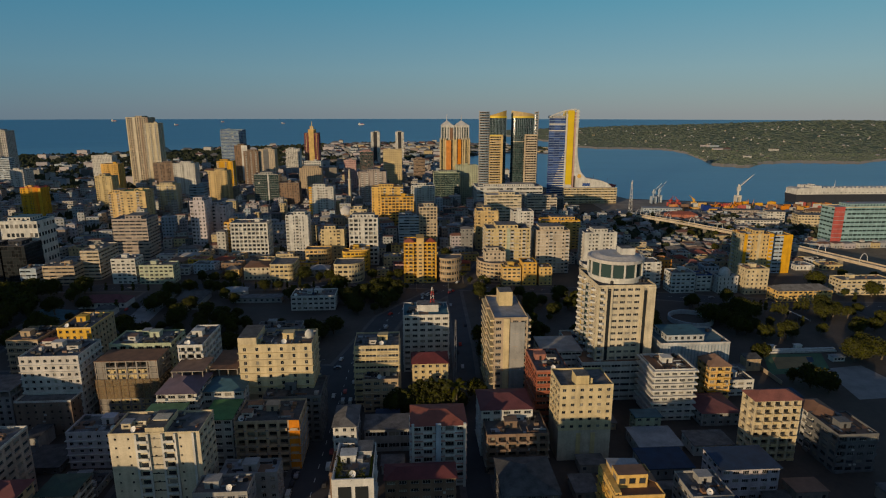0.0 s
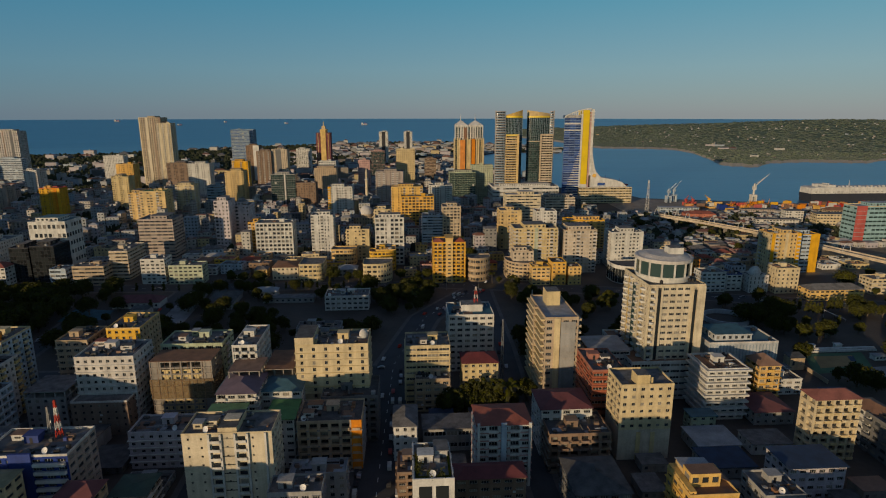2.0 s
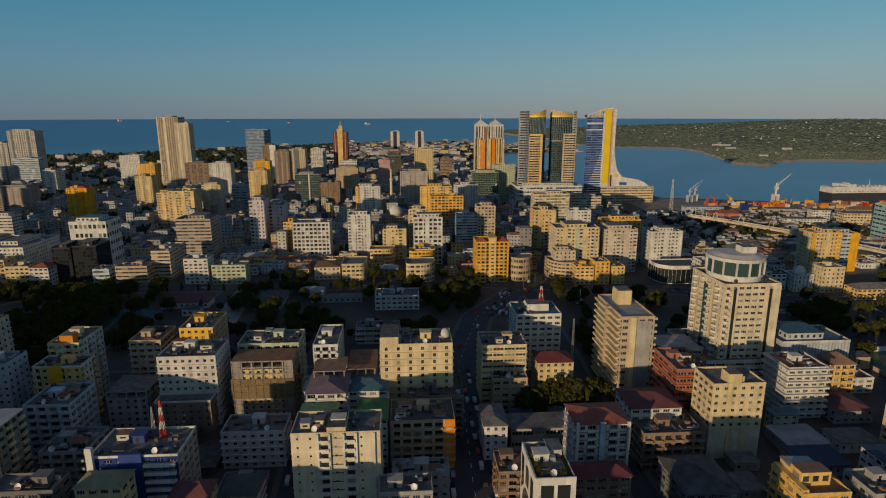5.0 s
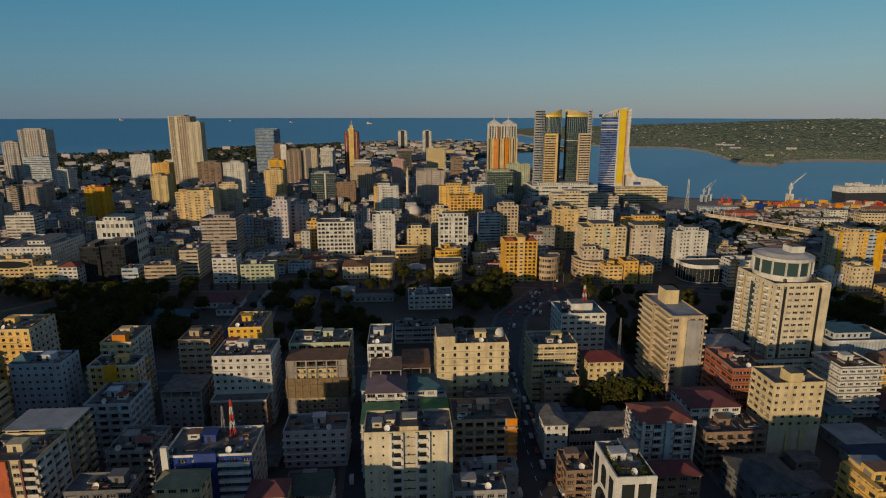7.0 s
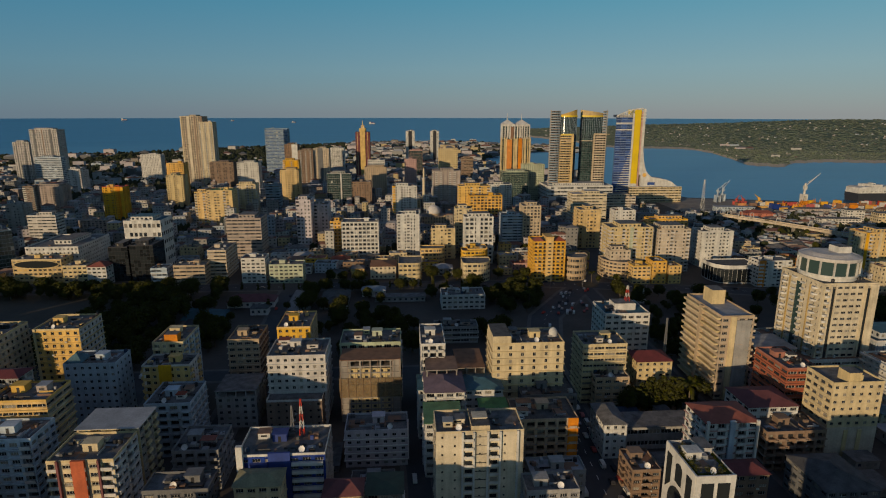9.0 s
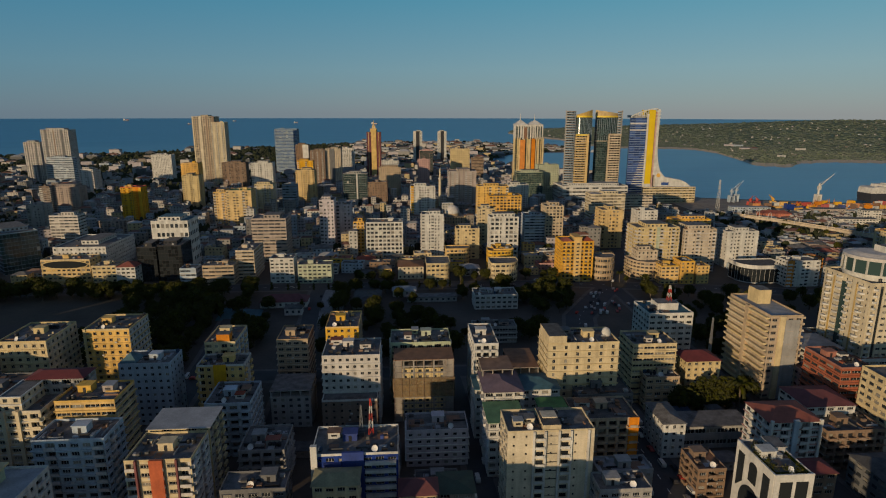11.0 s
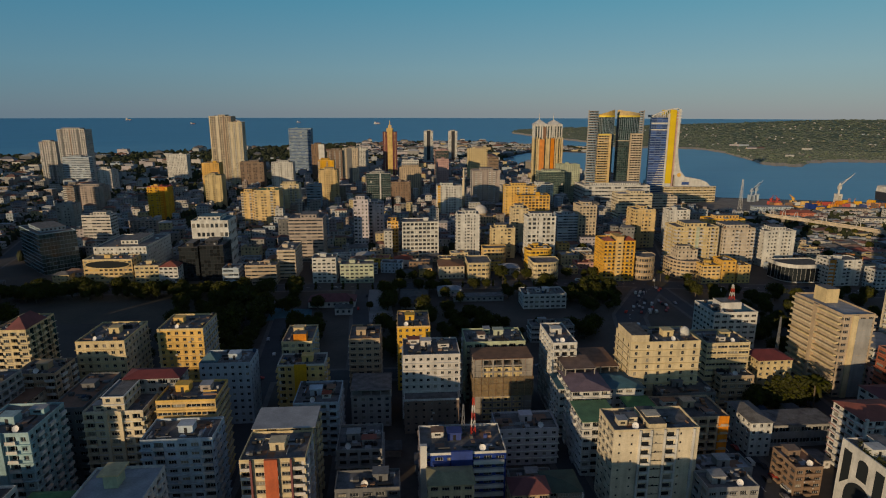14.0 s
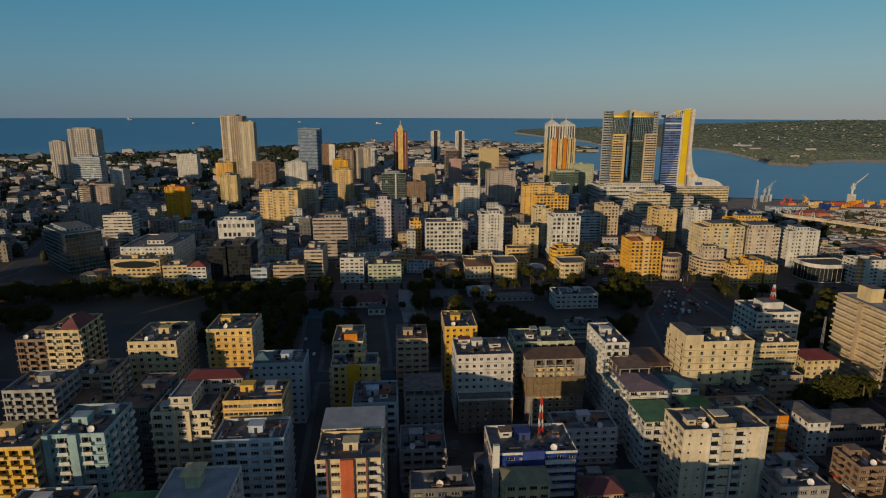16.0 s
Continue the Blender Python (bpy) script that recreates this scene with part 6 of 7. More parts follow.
# ---- a small mosque among the flats ----
b = thing("mosque", "small tan mosque with a pale dome", "mosque", -75.5, 712, 0)
FOOTPRINTS.append((-91, -60, 700, 724))
volume(b, -15, 15, -12, 12, 0, 17.5, 4, "tall", "tan")
part("drum", shift(lathe([(8.0, 17.5), (8.0, 20.5)], "tan", 24), 0, 0), b)
part("dome", shift(lathe([(8.4, 20.5), (8.3, 23.0), (7.2, 26.0), (5.2, 28.3), (2.6, 29.6), (0.3, 30.4)], "pale", 24), 0, 0), b)
b = thing("minaret", "slender pale minaret with a balcony ring", "minaret", -83.0, 838, 0)
FOOTPRINTS.append((-86, -80, 835, 840.5))
part("shaft", lathe([(2.2, 0), (1.9, 48)], "ivory", 12), b)
part("balcony_ring", lathe([(3.0, 48.02), (3.0, 49.6)], "pale", 12), b)
part("lantern", lathe([(1.3, 49.62), (1.3, 56), (1.8, 57), (0.1, 65)], "ivory", 12), b)

W, D, H = SPAN[orange_topped.name]
part("stair_tower", Geo().box(-1.5, 4.5, -D / 2 + 0.4, -D / 2 + 5.5, H + 0.03, H + 4.2, "orange", "roof_grey"), orange_topped, "orange stair tower")

# ---- ground, sea and distance ----
def sheet(name, radii_of, angles, steps, z, key, z_end=None):
    g = Geo()
    k, rows = g.mat(key), len(angles)
    for a in angles:
        r0, r1 = radii_of(a)
        for s in range(steps + 1):
            r = r0 + (r1 - r0) * s / steps
            x, y = r * math.sin(a), r * math.cos(a)
            g.v.append((x, y, z + ((z if z_end is None else z_end) - z) * s / steps + lift(x, y)))
    for i in range(rows - 1):
        for s in range(steps):
            p = i * (steps + 1) + s
            g.f.append((p, p + steps + 1, p + steps + 2, p + 1))
            g.mi.append(k)
    return tagged(new(name, g.mesh(name)), kind="structure")


ring = [radians(-180 + 3 * i) for i in range(121)]
tagged(sheet("water", lambda a: (5.0, 4960.0), ring, 60, -2.2, "sea"), "calm blue evening sea", "water")

LAND = [(-4900, 300), (-3200, 1500), (-2200, 1850), (-1483, 2012), (-1334, 2059), (-1092, 2134), (-783, 2465), (-417, 2771), (-63, 2950), (284, 2907), (400, 2700), (560, 2560), (640, 2420), (530, 2130), (450, 2190), (300, 2150), (205, 1990), (131, 1823), (117, 1623),
        (187, 1500), (240, 1250), (290, 1040), (361, 1011), (373, 960), (492, 921), (603, 884), (900, 860), (1500, 800), (4900, 300), (4000, -2800), (0, -4900), (-4000, -2800)]
bm = bmesh.new()
top = bm.faces.new([bm.verts.new((x, y, 0)) for x, y in LAND])
low = bmesh.ops.extrude_face_region(bm, geom=[top])
for v in [e for e in low["geom"] if isinstance(e, bmesh.types.BMVert)]:
    v.co.z = -3
bmesh.ops.triangulate(bm, faces=bm.faces[:])
bmesh.ops.recalc_face_normals(bm, faces=bm.faces[:])
me = bpy.data.meshes.new("ground")
bm.to_mesh(me)
me.materials.append(MATS["earth"])
tagged(new("ground", me), "dusty dark city ground", "ground", kind="structure")

COAST = [(8.0, 3620), (8.7, 3520), (9.5, 3450), (10.9, 3300), (12.9, 3165), (14.8, 3010), (15.4, 2720), (18.4, 2555), (21.0, 2575), (22.7, 2575), (24.4, 2540), (25.8, 2385), (26.5, 2250), (28.4, 1815), (31.2, 1790), (31.8, 1935), (34.5, 2055), (38.9, 2110), (40.6, 2330), (55.0, 2400), (75.0, 2800)]


def coast(a):
    d = math.degrees(a)
    return float(np.interp(d, [c[0] for c in COAST], [c[1] for c in COAST])) + 12 * math.sin(d * 5.1) + 7 * math.sin(d * 13.7)


def shore_end(a):
    """How far the low land runs back: a strait in the north, open country in the east."""
    return float(np.interp(math.degrees(a), [8, 9, 12, 18, 22, 27, 36], [3660, 3800, 3950, 4150, 4330, 4480, 4930]))


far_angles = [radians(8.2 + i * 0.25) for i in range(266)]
tagged(sheet("far_shore", lambda a: (coast(a) + 20, shore_end(a)), far_angles, 40, 0.0, "leaf_hazed"), "low wooded far shore", "ground", kind="structure")
tagged(sheet("beach", lambda a: (coast(a) - 14, coast(a) + 52), far_angles, 2, -2.6, "sand", 2.5), "pale sand beach", "ground", kind="structure")


def inside(x, y):
    hit, n = False, len(LAND)
    for i in range(n):
        (x0, y0), (x1, y1) = LAND[i], LAND[(i + 1) % n]
        if (y0 > y) != (y1 > y) and x < (x1 - x0) * (y - y0) / (y1 - y0) + x0:
            hit = not hit
    return hit


def free(x0, x1, y0, y1, gap=2.0):
    return all(x1 + gap < a or x0 - gap > c or y1 + gap < e or y0 - gap > f for a, c, e, f in FOOTPRINTS)


# streets: (points of the middle line, width)
STREETS = dict(main_road=([(-900, 476), (-300, 474), (0, 470), (150, 441), (240, 414), (330, 394), (480, 380)], 18), avenue=([(-38, 20), (-38, 200), (-34, 310), (-14, 388), (20, 440), (40, 466)], 19),
               canyon_street=([(40, 466), (58, 496), (90, 594), (133, 718), (160, 820)], 12), west_street=([(-250, 40), (-246, 210), (-252, 330), (-258, 400)], 11), middle_street=([(-194, 40), (-196, 210), (-199, 330), (-206, 440), (-206, 474)], 11),
               east_street=([(26, 40), (26, 200), (33, 330), (36, 450)], 10), back_street=([(-106, 40), (-108, 200), (-112, 300)], 9), cross_street=([(-520, 308), (-200, 306), (-36, 304)], 12), west_curve=([(-560, 476), (-548, 540), (-565, 610), (-590, 680)], 16), harbour_road=([(330, 394), (340, 320), (345, 180)], 16))
ROAD_SEGMENTS = []
for index, (name, (pts, w)) in enumerate(STREETS.items()):
    for label, key, extra, z in ((name, "asphalt", 0.0, 0.10 + 0.008 * index), ("pavement", "paving", 2.6, 0.012 + 0.008 * index)):
        g = Geo()
        lines = []
        for i, p in enumerate(pts):
            a, c = Vector(pts[max(i - 1, 0)]), Vector(pts[min(i + 1, len(pts) - 1)])
            d = (c - a).normalized()
            n = Vector((-d.y, d.x)) * (w / 2 + extra)
            lines.append((Vector(p) + n, Vector(p) - n))
        for (a, c), (e, f) in zip(lines, lines[1:]):
            g.face([(*c, z), (*f, z), (*e, z), (*a, z)], key)
        tagged(new(label, g.mesh(label)), "dark asphalt street" if key == "asphalt" else "worn concrete pavement", "road" if key == "asphalt" else "pavement", kind="structure")
    for a, c in zip(pts, pts[1:]):
        ROAD_SEGMENTS.append((Vector(a), Vector(c), w))


def on_road(x, y, gap=3.0):
    p = Vector((x, y))
    for a, c, w in ROAD_SEGMENTS:
        d = c - a
        t = max(0.0, min(1.0, (p - a).dot(d) / d.length_squared))
        if (p - a - d * t).length < w / 2 + gap:
            return True
    return False


g = Geo()
g.face([(-455, 398, 0.06), (-285, 398, 0.06), (-300, 458, 0.06), (-440, 462, 0.06)], "lawn")
tagged(new("sports_ground", g.mesh("sports_ground")), "worn dark grass sports ground", "ground", kind="structure")
g = Geo()
g.face([(198, 284, 0.06), (236, 288, 0.06), (247, 311, 0.06), (211, 311, 0.06)], "court_green")
g.face([(207, 291, 0.07), (229, 293, 0.07), (238, 307, 0.07), (214, 307, 0.07)], "court_ochre")
g.face([(231, 299, 0.075), (234.5, 299.3, 0.075), (238, 306, 0.075), (234, 306, 0.075)], "roof_blue")
tagged(new("sports_court", g.mesh("sports_court")), "green and ochre sports court", "ground", kind="structure")
g = Geo()
g.face([(226, 254, 0.06), (262, 256, 0.06), (258, 293, 0.06), (233, 290, 0.06)], "court_pale")
tagged(new("pale_court", g.mesh("pale_court")), "pale grey paved playing court", "ground", kind="structure")
g = Geo()
for i in range(40):
    a, c = 2 * math.pi * i / 40, 2 * math.pi * (i + 1) / 40
    p, q = (195.5 + 15 * math.cos(a), 371 + 14.5 * math.sin(a)), (195.5 + 15 * math.cos(c), 371 + 14.5 * math.sin(c))
    g.face([(*p, 0), (*q, 0), (*q, 3.2), (*p, 3.2)], "mist")
    g.face([(*p, 3.2), (*q, 3.2), (195.5 + (q[0] - 195.5) * 0.94, 371 + (q[1] - 371) * 0.94, 3.2), (195.5 + (p[0] - 195.5) * 0.94, 371 + (p[1] - 371) * 0.94, 3.2)], "mist")
    g.face([(195.5 + (p[0] - 195.5) * 0.94, 371 + (p[1] - 371) * 0.94, 0), (195.5 + (q[0] - 195.5) * 0.94, 371 + (q[1] - 371) * 0.94, 0), (195.5 + (q[0] - 195.5) * 0.94, 371 + (q[1] - 371) * 0.94, 3.2), (195.5 + (p[0] - 195.5) * 0.94, 371 + (p[1] - 371) * 0.94, 3.2)], "mist")
tagged(new("ring_wall", g.mesh("ring_wall")), "low oval pale blue-grey arena wall", "wall")
stand = thing("spectator_stand", "long low white spectator stand beside the courts", "stand", 236, 314)
part("step", Geo().box(-22, 22, -1.5, 0, 0, 1.1, "white"), stand)
part("step", Geo().box(-22, 22, 0.02, 1.6, 0, 1.9, "white"), stand)
for x in (-17, 0):
    part("shelter", Geo().box(x - 2, x + 2, 1.7, 4, 0, 3.4, "white", "roof_white").box(x - 2.4, x + 2.4, 1.4, 4.4, 3.4, 3.6, "pale"), stand)
hut = thing("kiosk", "small white kiosk with a flat roof beside the court", "kiosk", 249, 301)
part("wall", Geo().box(-3.6, 3.6, -2, 2, 0, 2.8, "white"), hut)
part("roof", Geo().box(-4, 4, -2.4, 2.4, 2.8, 3.0, "roof_white"), hut)
for x in (-2, 0.2, 2.2):
    part("window", Geo().box(x - 0.6, x + 0.6, -2.05, -2.004, 1.0, 2.1, "glass_far"), hut)
tent = thing("canopy", "white sloping canopy between column trees", "canopy", 270, 367)
part("sheet", prism(Geo(), [(-3, 5.6), (6.5, 1.6), (6.5, 1.4), (-3, 5.4)], -5, 5, "white"), tent)
for x, h in ((-2.8, 5.4), (6.3, 1.45)):
    for y in (-4.6, 4.6):
        part("post", Geo().tube([(x, y, 0), (x, y, h)], 0.12, 0.12, "metal_grey", 6), tent)
wall = thing("boundary_wall", "long tan boundary wall along the street", "wall", 197, 288)
part("panel", Geo().box(-0.15, 0.15, -16, 16, 0, 2.4, "tan"), wall)
g = Geo()
g.face([(290, 772, 0.05), (900, 772, 0.05), (900, 850, 0.05), (605, 880, 0.05), (375, 948, 0.05), (362, 1000, 0.05), (300, 1000, 0.05)], "quay_paving")
tagged(new("quay", g.mesh("quay")), "dusty tan port yard paving", "pavement", kind="structure")
g = Geo()
g.face([(225, 486, 0.03), (420, 470, 0.03), (560, 600, 0.03), (620, 770, 0.03), (262, 770, 0.03), (215, 600, 0.03)], "dry_ground")
tagged(new("waste_ground", g.mesh("waste_ground")), "dry tan waste ground with grass", "ground", kind="structure")
g = Geo()
for i in range(36):
    a, c = 2 * math.pi * i / 36, 2 * math.pi * (i + 1) / 36
    g.face([(40, 462, 0.25), (40 + 9 * math.cos(a), 462 + 9 * math.sin(a), 0.25), (40 + 9 * math.cos(c), 462 + 9 * math.sin(c), 0.25)], "lawn")
tagged(new("roundabout_island", g.mesh("roundabout_island")), "small planted roundabout island", "ground", kind="structure")


def low_hall(label, x0, x1, y0, y1, h, rise, wall, top):
    """A long single-storey hall under a gabled or flat sheet roof, with a row of openings."""
    FOOTPRINTS.append((x0, x1, y0, y1))
    w, d = (x1 - x0) / 2, (y1 - y0) / 2
    b = thing("school_hall", label, "hall", (x0 + x1) / 2, (y0 + y1) / 2, 0, 0, "school halls")
    part("wall", Geo().box(-w, w, -d, d, 0, h, wall), b)
    if rise:
        part("roof", Geo().hip(-w - 0.7, w + 0.7, -d - 0.9, d + 0.9, h + 0.01, rise, top), b)
    else:
        part("roof", Geo().box(-w - 0.5, w + 0.5, -d - 0.7, d + 0.7, h + 0.01, h + 0.25, top), b)
    n = max(2, int(w / 2))
    for i in range(n):
        m = -w + (i + 0.5) * 2 * w / n
        part("window", Geo().box(m - 0.8, m + 0.8, -d - 0.06, -d - 0.004, h * 0.35, h * 0.72, "glass_far"), b)


low_hall("white school hall under a long maroon sheet roof", -243, -209, 421, 436, 4.6, 4.0, "white", "roof_maroon")
low_hall("low school hall under a dark sheet roof", -175, -155, 414, 446, 4.4, 3.0, "grey", "roof_dark")
low_hall("low hall under a pale grey sheet roof", -146, -128, 442, 452, 5.0, 2.6, "pale", "roof_white")
low_hall("long low hall with a flat grey roof", -135, -97, 428, 437, 3.8, 0, "grey", "roof_grey")
low_hall("small pale block with a dark flat roof", -222, -210, 404, 413, 5.0, 0, "pale", "roof_dark")
g = Geo()
g.face([(-207, 388, 0.05), (-180, 388, 0.05), (-185, 466, 0.05), (-208, 466, 0.05)], "court_pale")
tagged(new("school_yard", g.mesh("school_yard")), "pale worn school yard", "ground", kind="structure")
g = Geo()
g.face([(-268, 396, 0.07), (-238, 398, 0.07), (-240, 418, 0.07), (-270, 424, 0.07)], "roof_teal")
tagged(new("green_court", g.mesh("green_court")), "faded teal playing court", "ground", kind="structure")


for x, y, w, key, words in ((-508, 478, 26, "roof_blue", "blue"), (-512, 492, 22, "roof_grey", "grey"), (-536, 486, 20, "roof_white", "pale")):
    stall = thing("market_shelter", f"open roadside shelter under a {words} sheet roof", "shelter", x, y, 0, 18, "roadside shelters")
    part("roof", prism(Geo(), [(-w / 2, 3.4), (w / 2, 4.2), (w / 2, 4.4), (-w / 2, 3.6)], -4.5, 4.5, key), stall)
    for px, py in [(u, v) for u in (-w / 2 + 0.6, 0, w / 2 - 0.6) for v in (-4.1, 4.1)]:
        part("post", Geo().tube([(px, py, 0), (px, py, 3.42 + 0.8 * (px / w + 0.5) - 0.02)], 0.12, 0.12, "metal_grey", 6), stall)


# ---- trees ----
def crown_of(rng, radius, height, base, clumps, leaf, squash=0.95):
    """Leaf sprays set round several lobes, with gaps between."""
    g = Geo()
    lobes = []
    for i in range(clumps):
        a, r = rng.random() * 6.283, radius * 0.62 * rng.random() ** 0.5
        lobes.append((Vector((r * math.cos(a), r * math.sin(a), base + height * (0.25 + 0.65 * rng.random()) * (1 - 0.35 * r / radius))), radius * (0.28 + 0.2 * rng.random())))
    for c, r in lobes:
        for j in range(112):
            d = Vector((rng.gauss(0, 1), rng.gauss(0, 1), rng.gauss(0.25, 1))).normalized()
            p = c + Vector((d.x * r, d.y * r, d.z * r * squash)) * (0.6 + 0.65 * rng.random())
            u = d.cross(Vector((rng.gauss(0, 1), rng.gauss(0, 1), rng.gauss(0, 1)))).normalized()
            w = (d * 0.6 + Vector((rng.gauss(0, 0.5), rng.gauss(0, 0.5), rng.gauss(0, 0.5)))).cross(u).normalized()
            s = leaf * 0.44 * (0.6 + 0.8 * rng.random())
            g.face([p - u * s - w * s * 0.5, p + u * s * 0.3 - w * s, p + u * s + w * s * 0.4, p - u * s * 0.2 + w * s], "leaf")
    return g, lobes


def tree_kind(name, label, seed, radius, height, trunk, clumps, leaf):
    rng = random.Random(seed)
    b = thing(name, label, "tree", -146 - 13 * seed, 412)
    crown, lobes = crown_of(rng, radius, height, trunk, clumps, leaf)
    t = Geo().tube([(0, 0, 0), (0.15, 0.1, trunk * 0.6), (0, 0.2, trunk + height * 0.4)], radius * 0.09, radius * 0.04, "bark", 7)
    for c, r in lobes[:5]:
        t.tube([(0.1, 0.15, trunk * 0.8), (c.x * 0.5, c.y * 0.5, (trunk + c.z) / 2), tuple(c)], radius * 0.04, radius * 0.012, "bark", 5)
    part("trunk", t, b)
    part("crown", crown, b)
    return b


def palm_kind(seed):
    rng = random.Random(seed)
    b = thing("palm_tree", "tall palm with drooping green fronds", "tree", -20, 415)
    part("trunk", Geo().tube([(0, 0, 0), (0.3, 0, 4), (0.2, 0.2, 9)], 0.3, 0.2, "bark", 7), b)
    for i in range(16):
        a, up = i * 2.4, 0.4 + 0.9 * rng.random()
        g, d = Geo(), Vector((math.cos(a), math.sin(a), 0))
        n = Vector((-d.y, d.x, 0))
        mid = [Vector((0.2, 0.2, 9)) + d * (s * 0.85) + Vector((0, 0, up * s - 0.17 * s * s)) for s in range(6)]
        for s in range(5):
            for k in (-1, 1):
                wd = 0.75 * (1 - abs(s - 2) / 4.5)
                g.face([mid[s], mid[s + 1], mid[s + 1] + n * k * wd - Vector((0, 0, 0.3)), mid[s] + n * k * wd - Vector((0, 0, 0.3))], "leaf")
        part("frond", g, b)
    return b


KINDS = [tree_kind("broadleaf_tree", "broad dark green street tree in full leaf", 1, 6.0, 8.5, 2.4, 30, 0.85), tree_kind("broadleaf_tree", "rounded dark green park tree in full leaf", 2, 4.8, 8.0, 2.0, 24, 0.75),
         tree_kind("broadleaf_tree", "spreading dark green park tree in full leaf", 3, 7.6, 9.0, 2.8, 38, 1.0), tree_kind("broadleaf_tree", "small dense green garden tree", 4, 3.2, 5.0, 1.8, 14, 0.6)]
CYPRESS = tree_kind("column_tree", "slim upright yellow-green column tree", 5, 1.6, 10.5, 0.4, 26, 0.5)
PALM = palm_kind(6)


def plant(kind, x, y, s, turn):
    return copy_thing(kind, pose(x, y, 0, 0, 0, turn) @ Matrix.Diagonal((s, s, s, 1)))


rng = random.Random(11)
spots = []
for x0, x1, y0, y1, n in ((-300, -225, 318, 470, 26), (-190, -45, 318, 400, 44), (-100, 0, 395, 460, 32), (-190, -100, 420, 465, 12), (60, 180, 330, 425, 34), (-470, -300, 448, 467, 44), (-540, -440, 440, 468, 22), (36, 90, 310, 440, 18),
                          (-200, 30, 478, 486, 12), (330, 420, 400, 470, 12), (-470, -440, 330, 400, 10), (-340, -230, 320, 396, 30), (-335, -275, 396, 468, 16), (240, 420, 600, 700, 10), (205, 244, 330, 400, 22), (292, 330, 330, 400, 8), (160, 192, 290, 330, 6)):
    for i in range(n):
        for tries in range(8):
            x, y = x0 + rng.random() * (x1 - x0), y0 + rng.random() * (y1 - y0)
            if free(x - 3, x + 3, y - 3, y + 3, 0.5) and not (-106 < x < -44 and (318 < y < 347 or 366 < y < 412)) and not on_road(x, y, 1.5) and all((x - a) ** 2 + (y - c) ** 2 > 30 for a, c in spots):
                spots.append((x, y))
                plant(KINDS[rng.choice((0, 0, 1, 1, 2, 3))], x, y, (0.95 if x < -225 else 0.72) + 0.4 * rng.random(), rng.random() * 360)
                break
for i in range(24):
    plant(CYPRESS, -330 + i * 12 + rng.random() * 4, 461 + rng.random() * 2, 0.6 + 0.3 * rng.random(), i * 40)
for x, y, s in ((253, 391, 0.8), (255.5, 387, 0.9), (257.5, 384, 1.0), (260.5, 381, 0.85), (262.2, 379.5, 1.0), (264, 378, 0.95), (265.6, 376.5, 0.9), (267.4, 375, 1.05), (279.5, 384, 0.9), (282.5, 384.5, 1.0), (285.6, 383.5, 1.1), (288.5, 383.4, 1.0), (252, 352, 0.7), (263, 352, 0.9), (286, 362, 0.7), (336, 398, 1.0)):
    plant(CYPRESS, x, y, s, x * 23)
for x, y, s, k in ((201, 302, 1.0, 1), (206, 305, 0.9, 0), (258, 299, 1.1, 2), (268, 304, 1.15, 2), (276, 300, 1.1, 0), (224, 334, 1.0, 1), (230, 337, 0.9, 1), (236, 333, 0.8, 3), (268, 340, 0.8, 1), (290, 338, 1.0, 1), (298, 345, 0.9, 0), (240, 405, 1.2, 1), (290, 370, 0.9, 2), (300, 372, 0.9, 0), (308, 368, 0.9, 1), (210, 268, 1.0, 2), (216, 262, 0.9, 0), (205, 275, 0.8, 1), (222, 270, 0.8, 1), (330, 330, 1.1, 2), (318, 300, 1.2, 0), (246, 336, 0.8, 1)):
    plant(KINDS[k], x, y, s, x * 31)
for i in range(9):
    plant(KINDS[3], -9 + i * 3.3, 250 + 1.5 * (i % 3), 1.5 + 0.5 * rng.random(), i * 70)
for x, y, s in ((2.5, 252, 1.65), (5, 254, 1.8), (7.4, 252, 1.75), (10, 254, 1.85), (12.4, 252, 1.7), (14.8, 254, 1.8), (17.2, 252, 1.7), (0.2, 254, 1.5), (-3, 251, 1.4)):
    plant(CYPRESS, x, y, s, x * 20)
for x, y, s in ((21.8, 250, 1.6), (-18, 302, 0.7), (46, 470, 0.9), (-90, 470, 1.0), (-330, 300, 0.9), (60, 452, 1.1)):
    plant(PALM, x, y, s, x * 3)
for x, y, s in ((24.5, 256, 0.9), (33, 263, 1.2), (66, 463, 0.7), (52, 470, 0.6)):
    plant(KINDS[1], x, y, s, x * 5)


def domes(name, label, points, key, group=""):
    """A far wood: a low uneven cap for each tree, too small to tell apart."""
    g, rng = Geo(), random.Random(len(points))
    k = g.mat(key)
    for x, y, r, h, z in points:
        n, s = len(g.v), 6
        for f, zz in ((1.0, -0.2), (0.85, 0.55), (0.4, 0.95)):
            for j in range(s):
                a = 6.283 * j / s + rng.random() * 0.7
                q = r * f * (0.7 + 0.6 * rng.random())
                g.v.append((x + q * math.cos(a), y + q * math.sin(a), z + h * zz * (0.8 + 0.4 * rng.random())))
        for t in range(2):
            for j in range(s):
                e = (j + 1) % s
                g.f.append((n + t * s + j, n + t * s + e, n + t * s + s + e, n + t * s + s + j))
                g.mi.append(k)
        g.f.append(tuple(n + 2 * s + j for j in range(s)))
        g.mi.append(k)
    return tagged(new(name, g.mesh(name)), label, "trees", kind="stuff")


